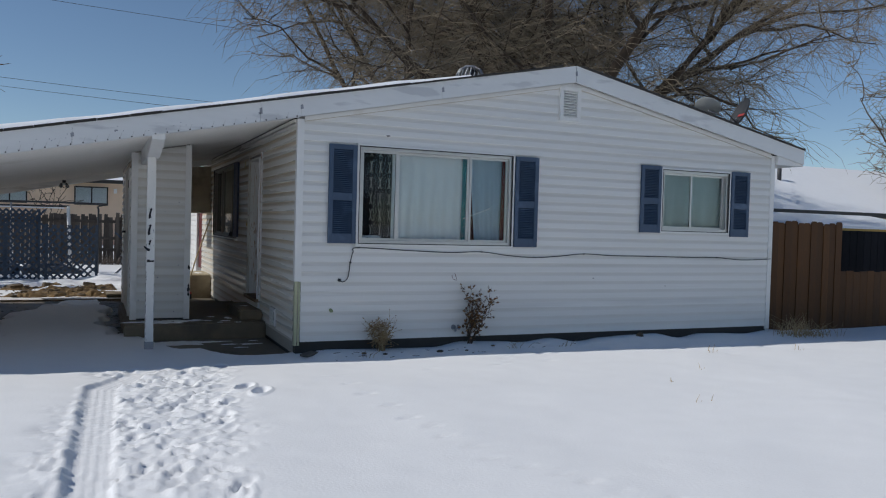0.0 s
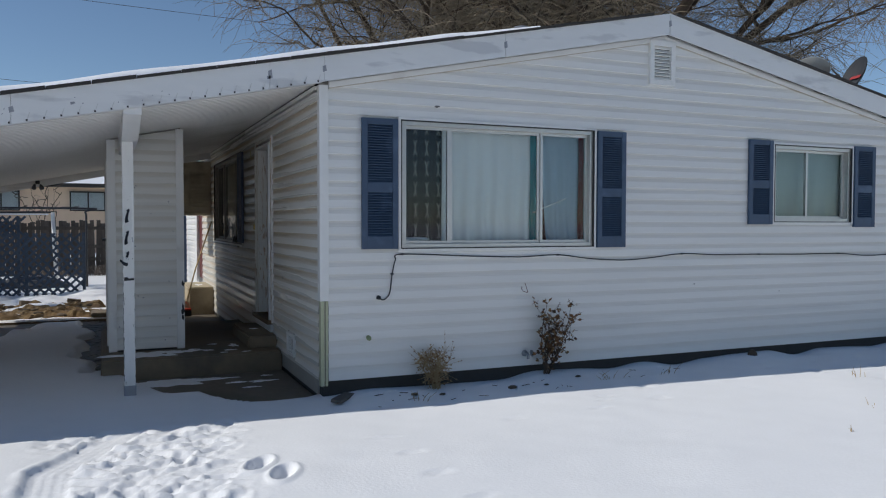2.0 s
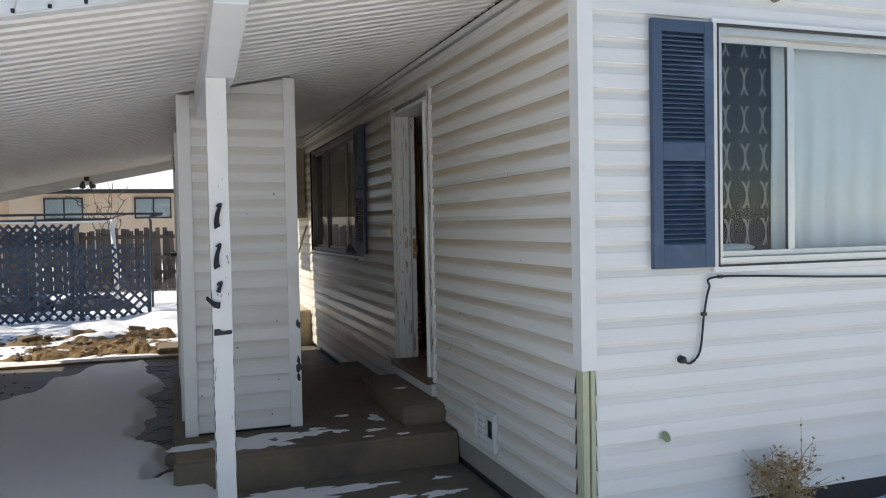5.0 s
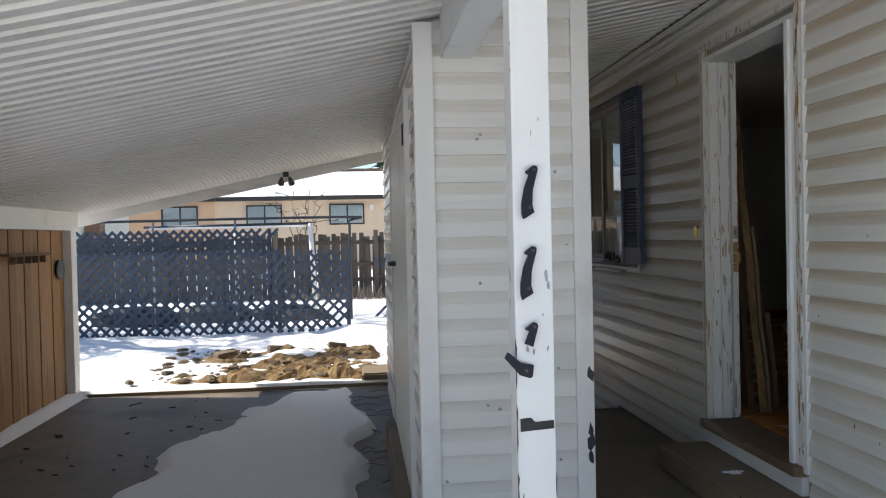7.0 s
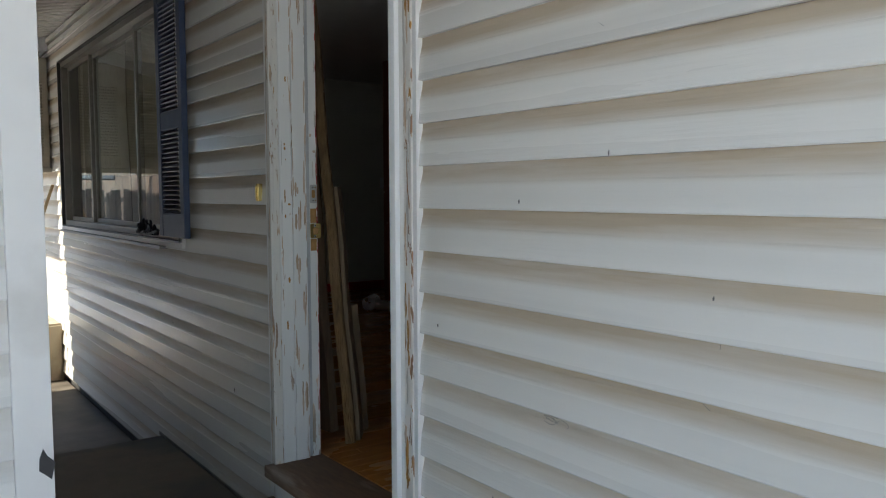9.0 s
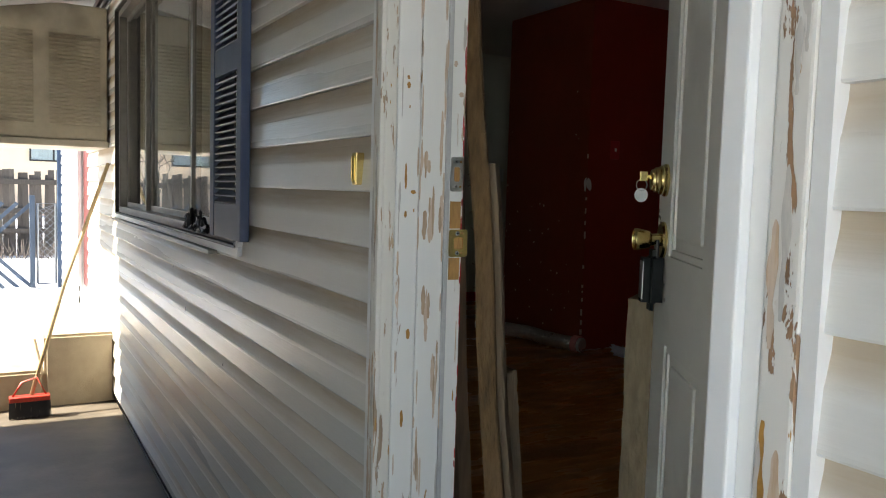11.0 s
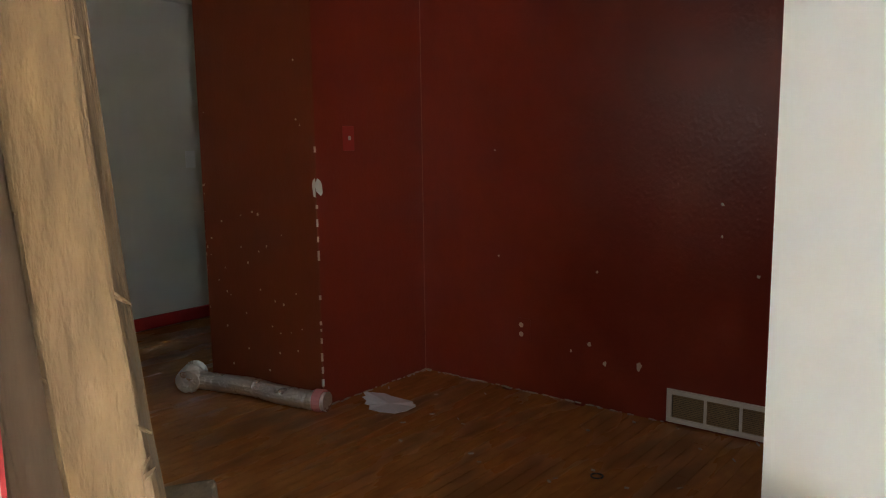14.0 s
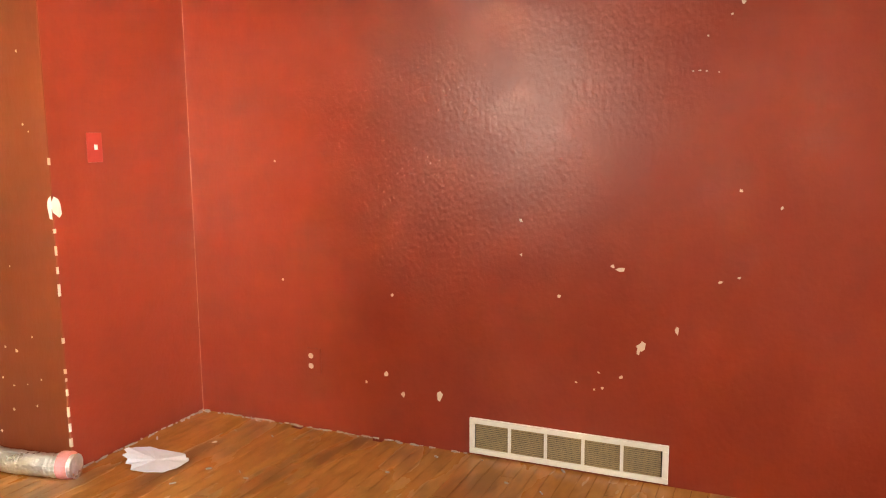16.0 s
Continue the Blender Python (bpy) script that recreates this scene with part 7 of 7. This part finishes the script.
# upper, finer lattice further back
for x0, x1, z0, z1, yy in ((-6.6, -3.3, 1.2, 1.62, 11.3),):
    x = x0
    me = strip_mesh((z1 - z0) * math.sqrt(2))
    while x < x1:
        for sgn in (1, -1):
            shared("lath", me, lat, pose(x, yy + 0.008 * sgn, (z0 + z1) / 2, 0, 45 * sgn, 0))
        x += 0.13
    part("lattice_post", boxes(((x0, yy + 0.016, -0.1), (x0 + 0.05, yy + 0.05, z1))), LATTICE, lat)
    part("lattice_post", boxes(((x1, yy + 0.016, -0.1), (x1 + 0.05, yy + 0.05, z1))), LATTICE, lat)
kn = thing("kennel_frame", (-4.0, 12.0, 0.0), "pipe frame of an old dog run behind the lattice", "frame")
rod("rail", smooth_line([(-7.2, 12.0, 1.78), (-2.25, 12.0, 1.80), (-2.06, 12.0, 1.72), (-2.04, 12.0, 1.4), (-2.04, 12.0, 0.0)], 6), 0.022, DARKPIPE, kn)
rod("rail", [(-5.5, 12.6, 1.70), (-2.7, 12.6, 1.72)], 0.022, DARKPIPE, kn)
for x in (-6.5, -5.2, -3.9):
    rod("upright", [(x, 12.0, 0.0), (x, 12.0, 1.78)], 0.02, GALV, kn)
rod("upright", [(-2.65, 12.6, 0.0), (-2.72, 12.6, 1.72)], 0.04, WHITEP, kn)
part("snow_ledge", boxes(((-5.4, 12.56, 1.66), (-2.8, 12.64, 1.69)), bevel=0.01), ROOFSNOW, kn)
for x, y, s in ((-5.6, 12.3, 0.5), (-3.2, 12.8, 0.4), (-2.9, 12.2, 0.35), (-4.4, 12.9, 0.45)):
    bm = lathe([(0.0, 0), (0.9, 0.1), (1.0, 0.6), (0.6, 0.95), (0.0, 1.0)], seg=9)
    turned(bm, Matrix.Translation((x, y, 0)) @ Matrix.Diagonal((s * 1.5, s * 0.5, s * 0.8, 1)))
    solid("dark_cloth", bm, DARKPIPE, "dark covered heap behind the lattice", "heap")

# lattice panel, post and wire gate past the back steps
lp = thing("lattice_fence", (-1.0, 12.5, 0.0), "blue-grey lattice panel beside the back gate", "fence")
me = strip_mesh(1.05 * math.sqrt(2))
for sgn in (1, -1):
    for k in range(3):
        shared("lath", me, lp, pose(-1.12 + 0.155 * k, 12.5 + 0.008 * sgn, 0.58, 0, 45 * sgn, 0))
part("lattice_post", boxes(((-0.31, 12.45, -0.1), (-0.25, 12.52, 1.2)), bevel=0.004), LATTICE, lp)
gt = thing("wire_gate", (-0.15, 12.5, 0.0), "chain-link gate hung on a blue post", "gate")
part("gate_post", boxes(((0.0, 12.46, -0.1), (0.10, 12.54, 1.85)), bevel=0.004), BLUE, gt, "blue painted gate post")
rod("gate_frame", [(-0.22, 12.5, 0.1), (-0.22, 12.5, 1.1), (-0.02, 12.5, 1.1), (-0.02, 12.5, 0.1), (-0.22, 12.5, 0.1)], 0.014, GALV, gt)
for k in range(12):
    z_ = 0.12 + 0.08 * k
    rod("wire", [(-0.22, 12.5, z_), (-0.02, 12.5, min(1.1, z_ + 0.2))], 0.003, GALV, gt, 4)
    rod("wire", [(-0.02, 12.503, z_), (-0.22, 12.503, min(1.1, z_ + 0.2))], 0.003, GALV, gt, 4)

# weathered picket fence further back
pf = thing("picket_fence", (-5.0, 17.0, 0.0), "weathered grey board fence at the back of the yard", "fence")
rf = random.Random(6)
me = mesh_of("picket", boxes(((-0.05, -0.01, 0.0), (0.05, 0.01, 1.0))), GREYWOOD)
x = -12.0
while x < 0.6:
    o = shared("picket", me, pf, pose(x, 17.0 + rf.uniform(-0.02, 0.02), 0.05, 0, rf.uniform(-1.5, 1.5), 0))
    o.matrix_basis = o.matrix_basis @ Matrix.Diagonal((1, 1, rf.uniform(1.42, 1.52), 1))
    x += 0.1035
for z in (0.45, 0.8, 1.3):
    part("fence_rail", boxes(((-12.1, 16.93, z), (0.6, 16.985, z + 0.09)), bevel=0.004), GREYWOOD, pf)
for x in (-11, -8.6, -6.2, -3.8, -1.55):
    part("fence_post", boxes(((x, 16.80, 0), (x + 0.1, 16.92, 1.62)), bevel=0.004), GREYWOOD, pf)
bush = []
bf = []
for k in range(500):
    x, y = rf.uniform(-3.5, 0.3), rf.uniform(16.3, 16.75)
    tube_into(bush, bf, [(x, y, 0.0), (x + rf.gauss(0, 0.1), y + rf.gauss(0, 0.05), rf.uniform(0.1, 0.4))], 0.006, 3)
tagged(new("dead_weeds", pydata("dead_weeds", bush, bf, GREYTWIG)), "dry weeds along the back fence", "weeds", kind="stuff")

# tan building beyond the back fence
bd = thing("apartment_building", (-6.0, 36.0, 0.0), "long tan stucco building with snow on its roof", "building")
part("wall", boxes(((-22.0, 33.0, -0.2), (-7.9, 40.0, 3.1))), TAN, bd)
part("wall", boxes(((-7.895, 33.02, -0.2), (2.5, 40.0, 3.1))), TANPALE, bd)
part("eave", boxes(((-22.4, 32.5, 3.1), (2.9, 33.2, 3.26))), DARKFRAME, bd)
part("roof", prism([(32.45, 3.262), (36.5, 4.65), (40.5, 3.262)], 25.4, "x", -22.45), ROOFSNOW, bd, "snow-covered roof")
part("ridge_cap", boxes(((-6.0, 36.3, 4.60), (3.0, 36.7, 4.72))), SILLWOOD, bd)
for k in range(7):
    x = -20.6 + 3.5 * k
    w = part("window", boxes(((x, 32.96, 2.02), (x + 1.5, 33.01, 2.92))), CURTAINPALE, bd)
    for (a, c), (b, d) in frame_bars(x, x + 1.5, 2.02, 2.92, 0.06):
        part("frame", boxes(((a, 32.92, c), (b, 32.97, d))), DARKFRAME, w)
    part("frame", boxes(((x + 0.74, 32.92, 2.08), (x + 0.80, 32.97, 2.86))), DARKFRAME, w)
    g = part("pane", boxes(((x + 0.06, 32.945, 2.08), (x + 1.44, 32.95, 2.86))), GLASS, w)
part("porch_lamp", boxes(((-1.35, 32.85, 2.62), (-1.2, 32.97, 2.85)), bevel=0.02), TRIM, bd)
bd2 = thing("neighbour_house", (-14.0, 26.0, 0.0), "grey house with a brick chimney at the edge of the yard", "house")
part("wall", boxes(((-19.0, 24.0, -0.2), (-10.6, 30.0, 2.7))), PALEWALL, bd2)
part("roof", prism([(23.6, 2.7), (27.0, 3.7), (30.4, 2.7)], 8.8, "x", -19.2), ROOFSNOW, bd2)
w = part("window", boxes(((-12.6, 23.96, 1.5), (-11.5, 24.01, 2.4))), DARKFRAME, bd2)
part("pane", boxes(((-12.5, 23.94, 1.58), (-11.6, 23.955, 2.32))), CURTAINPALE, w)
part("chimney", boxes(((-10.58, 25.0, -0.2), (-10.1, 25.5, 3.0))), SILLWOOD, bd2)

# ---- to the right of the house ----
fr = thing("board_fence", (8.2, 0.3, 0.0), "brown-stained dog-ear board fence beside the house", "fence")
x, k = WID + 0.06, 0
while x < 9.0:
    w = 0.135
    h = 1.72 + 0.02 * math.sin(k * 1.7)
    ybase = 0.28 + 0.012 * (k % 2)
    part("board", prism([(x, -0.25), (x + w, -0.25), (x + w, h - 0.03), (x + w - 0.03, h), (x + 0.03, h), (x, h - 0.03)], 0.018, "y", ybase), BROWNFENCE, fr)
    x += w + 0.004
    k += 1
part("fence_rail", boxes(((WID + 0.05, 0.31, 0.4), (9.0, 0.35, 0.49)), ((WID + 0.05, 0.31, 1.3), (9.0, 0.35, 1.39))), BROWNFENCE, fr)
fr2 = thing("board_fence", (10.5, 0.2, 0.0), "lower honey-brown board fence continuing beside the taller one", "fence")
while x < 13.0:
    part("board", boxes(((x, 0.30, -0.35), (x + 0.16, 0.32, 0.93 + 0.01 * (k % 3))), bevel=0.003), BROWNFENCE, fr2)
    x += 0.164
    k += 1
fr3 = thing("dark_fence", (11.0, 2.2, 0.0), "dark weathered fence beyond the brown one", "fence")
x = 9.0
while x < 17.0:
    part("board", boxes(((x, 2.2, -0.1), (x + 0.19, 2.225, 1.63)), bevel=0.003), DARKBOARD, fr3)
    x += 0.2
yh = thing("neighbour_house", (24.0, 17.0, 0.0), "yellow house with a broad snow-covered roof", "house")
part("wall", boxes(((19.0, 14.0, -0.2), (36.0, 22.0, 2.5))), YELLOW, yh)
part("roof", prism([(13.4, 2.5), (18.0, 4.75), (22.6, 2.5)], 18.0, "x", 18.4), ROOFSNOW, yh, "snow-covered roof dappled by branches")
part("eave", boxes(((18.4, 13.3, 2.30), (36.4, 13.42, 2.50))), DARKFRAME, yh)
part("porch_roof", prism([(10.6, 1.80), (13.35, 2.32), (13.35, 2.38), (10.6, 1.88)], 11.0, "x", 15.5), ROOFSNOW, yh)
part("porch_wall", boxes(((18.2, 10.9, -0.2), (26.3, 11.1, 1.80))), YELLOW, yh)
rod("vent_pipe", [(24.6, 16.2, 3.8), (24.6, 16.2, 4.35)], 0.09, DARKPIPE, yh)
# across the street, behind the walk: seen only as reflections in the panes
ah = thing("neighbour_house", (1.0, -30.0, 0.0), "low brown house across the street with snow on its roof", "house")
part("wall", boxes(((-9.0, -35.0, -0.2), (10.0, -27.0, 2.7))), BROWNFENCE, ah)
part("roof", prism([(-35.6, 2.7), (-31.0, 4.6), (-26.4, 2.7)], 20.4, "x", -9.7), ROOFSNOW, ah, "snow-covered roof")
for x in (-7.0, -2.0, 5.5):
    w = part("window", boxes(((x, -27.0, 1.0), (x + 1.8, -26.96, 2.2))), DARKFRAME, ah)
    part("pane", boxes(((x + 0.08, -26.959, 1.08), (x + 1.72, -26.95, 2.12))), CURTAINPALE, w)
part("door", boxes(((1.6, -27.0, 0.0), (2.5, -26.95, 2.05)), bevel=0.01), REDDOOR, ah)
# utility wires
wires = thing("utility_wires", (-10.0, 30.0, 7.5), "thin power lines across the sky", "wires")
for z0, z1 in ((8.6, 6.4), (8.2, 6.0), (13.0, 9.8)):
    rod("wire", smooth_line([(-30.0, 40.0, z0 + 2.0), (-8.0, 33.0, z0 * 0.5 + z1 * 0.5 - 0.3 + 0.7), (12.0, 27.0, z1)], 10), 0.012, DARKPIPE, wires, 4)

# ---- trees ----


def tree(name, base, height, crown, limbs, seed, twig_mat, droop, label, trunk_r=0.5, twigs=9, sub=7, subsub=7, twig_r=0.011, lean=0.0):
    """A bare tree: trunk, forked limbs, and thousands of fine hanging twigs."""
    r_ = random.Random(seed)
    tv_, tf_, lv, lf, wv, wf = [], [], [], [], [], []
    base = Vector(base)

    def grow(p, d, length, n, bend, up):
        pts_ = [p.copy()]
        for i in range(n):
            d = (d + Vector((r_.gauss(0, bend), r_.gauss(0, bend), r_.gauss(0, bend) + up))).normalized()
            pts_.append(pts_[-1] + d * length / n)
        return pts_, d

    fork = height * 0.2
    pts_, d0 = grow(base - Vector((0, 0, 0.2)), Vector((lean, 0, 1)), fork + 0.2, 4, 0.04, 0.05)
    tube_into(tv_, tf_, pts_, [trunk_r * (1.25 - 0.1 * i) for i in range(5)], 12)
    top_ = pts_[-1]
    for k in range(limbs):
        a = 2 * math.pi * (k + 0.3 * r_.random()) / limbs
        out = r_.uniform(0.45, 1.0)
        d = Vector((math.cos(a) * out * crown / height * 1.6, math.sin(a) * out * crown / height * 1.6, 0.8)).normalized()
        L = height * r_.uniform(0.62, 0.82)
        main, _ = grow(top_ + Vector((math.cos(a), math.sin(a), 0)) * trunk_r * 0.4, d, L, 9, 0.10, 0.03)
        r0 = trunk_r * r_.uniform(0.3, 0.5)
        tube_into(lv, lf, main, [r0 * (1 - 0.088 * i) for i in range(10)], 8)
        for j in range(sub):
            s = r_.uniform(0.18, 1.0)
            i = min(int(s * 9), 8)
            p = main[i].lerp(main[i + 1], s * 9 - i)
            b = r_.uniform(0, 6.283)
            d2 = (d * 0.45 + Vector((math.cos(b), math.sin(b), r_.uniform(-0.1, 0.5)))).normalized()
            L2 = height * r_.uniform(0.2, 0.36) * (1.15 - 0.45 * s)
            br_, _ = grow(p, d2, L2, 6, 0.22, 0.01)
            tube_into(lv, lf, br_, [max(0.014, r0 * 0.34 * (1 - 0.13 * q)) for q in range(7)], 6)
            for m_ in range(subsub):
                s2 = r_.uniform(0.15, 1.0)
                i2 = min(int(s2 * 6), 5)
                p2 = br_[i2].lerp(br_[i2 + 1], s2 * 6 - i2)
                b2 = r_.uniform(0, 6.283)
                d3 = (d2 * 0.4 + Vector((math.cos(b2), math.sin(b2), r_.uniform(-0.2, 0.6)))).normalized()
                L3 = height * r_.uniform(0.07, 0.14)
                tw, _ = grow(p2, d3, L3, 4, 0.28, -0.03)
                tube_into(lv, lf, tw, [0.02, 0.016, 0.012, 0.009, 0.006], 4)
                for q in range(twigs):
                    s3 = r_.uniform(0.1, 1.0)
                    i3 = min(int(s3 * 4), 3)
                    p3 = tw[i3].lerp(tw[i3 + 1], s3 * 4 - i3)
                    b3 = r_.uniform(0, 6.283)
                    d4 = (d3 * 0.4 + Vector((math.cos(b3), math.sin(b3), r_.uniform(-0.5, 0.4)))).normalized()
                    fine, _ = grow(p3, d4, height * r_.uniform(0.06, 0.13), 4, 0.26, -droop)
                    tube_into(wv, wf, fine, [twig_r, twig_r * 0.9, twig_r * 0.75, twig_r * 0.6, twig_r * 0.4], 3)
    ob = thing(name, tuple(base), label, "tree")
    under(new("trunk", pydata("trunk", tv_, tf_, BARK, True)), ob)
    tagged(under(new("branchwork", pydata("branchwork", lv, lf, BARK, True)), ob), kind="stuff")
    tagged(under(new("crown", pydata("crown", wv, wf, twig_mat)), ob), kind="stuff")
    return ob


tree("willow_tree", (10.6, 12.5, 0.0), 16.0, 13.0, 11, 4, TWIG, 0.22, "huge bare willow behind the house with hanging brown twigs", 0.5, 15, 11, 12, 0.0075)
tree("willow_tree", (7.6, 15.0, 0.0), 13.5, 8.0, 8, 12, TWIG, 0.24, "second bare stem of the willow with hanging brown twigs", 0.3, 11, 8, 9, 0.0075)
tree("bare_tree", (-8.4, 11.4, 0.0), 6.6, 4.2, 6, 9, GREYTWIG, 0.02, "bare grey tree at the back of the yard", 0.25, 6, 6, 6, 0.012)
tree("bare_tree", (31.0, 12.0, 0.0), 10.5, 6.0, 6, 15, TWIG, 0.03, "bare brown tree beyond the neighbouring house", 0.28, 6, 6, 6, 0.014)
tree("bare_tree", (26.0, 27.0, 0.0), 7.5, 5.0, 6, 19, GREYTWIG, 0.02, "bare tree in the distance behind the yellow house", 0.22, 6, 6, 5, 0.016)
tree("bare_tree", (19.5, 24.0, 0.0), 8.0, 4.0, 5, 23, GREYTWIG, 0.02, "bare tree in the distance behind the yellow house", 0.22, 6, 6, 5, 0.016)
tree("bare_tree", (-4.5, -20.0, 0.0), 9.5, 6.5, 7, 51, GREYTWIG, 0.03, "bare street tree across the front yard", 0.25, 7, 7, 7, 0.012)
tree("bare_tree", (6.5, -23.0, 0.0), 11.0, 8.0, 7, 53, GREYTWIG, 0.03, "bare street tree across the front yard", 0.28, 7, 7, 7, 0.012)
tree("bare_sapling", (-4.2, 30.5, 0.0), 3.9, 1.8, 4, 31, GREYTWIG, 0.0, "small bare sapling in front of the tan building", 0.04, 1, 4, 1, 0.010)
tree("bare_tree", (-18.0, 48.0, 0.0), 8.5, 6.0, 6, 33, GREYTWIG, 0.0, "grey bare tree on the skyline", 0.25, 6, 5, 5, 0.02)
tree("bare_tree", (-4.0, 56.0, 0.0), 7.5, 6.0, 6, 35, GREYTWIG, 0.0, "grey bare tree on the skyline", 0.25, 6, 5, 5, 0.02)
# conifer behind the tan building
cf = thing("conifer", (0.8, 60.0, 0.0), "dark evergreen behind the tan building", "tree")
rod("trunk", [(0.8, 60, 0), (0.8, 60, 8.6)], 0.2, BARK, cf)
verts, faces = [], []
for k in range(900):
    h = rf.uniform(1.5, 9.0)
    R = (9.2 - h) * 0.42
    a = rf.uniform(0, 6.283)
    q = rf.uniform(0.3, 1) * R
    c = Vector((0.8 + q * math.cos(a), 60 + q * math.sin(a), h))
    tube_into(verts, faces, [c, c + Vector((math.cos(a) * 0.5, math.sin(a) * 0.5, -0.2))], [0.16, 0.03], 4)
under(new("needles", pydata("needles", verts, faces, SKYPINE)), cf)

# ---- floor boards of the room, last ----
me_b = mesh_of("floor_board", boxes(((-0.6, -0.0282, -0.016), (0.6, 0.0282, 0.0)), bevel=0.0012), WOODFLOOR)
rk = random.Random(41)
for j in range(int((FARY - 2.0) / 0.0575)):
    y = 2.0 + 0.0288 + j * 0.0575
    x = 0.16 - rk.random() * 0.9
    while x < 3.9:
        L = rk.uniform(0.8, 1.6)
        a, b = max(x, 0.16), min(x + L - 0.0015, 5.18)
        if b - a > 0.05 and not (y < CY1 and a > RX):
            if y < CY0 + 0.02:
                b = min(b, RX - 0.001)
            elif y < CY1:
                b = min(b, CX - 0.006)
            if b - a > 0.05:
                o = shared("floor_board", me_b, floor, Matrix.Translation(((a + b) / 2, y, FLOOR)) @ Matrix.Diagonal(((b - a) / 1.2, 1, 1, 1)))
        x += L
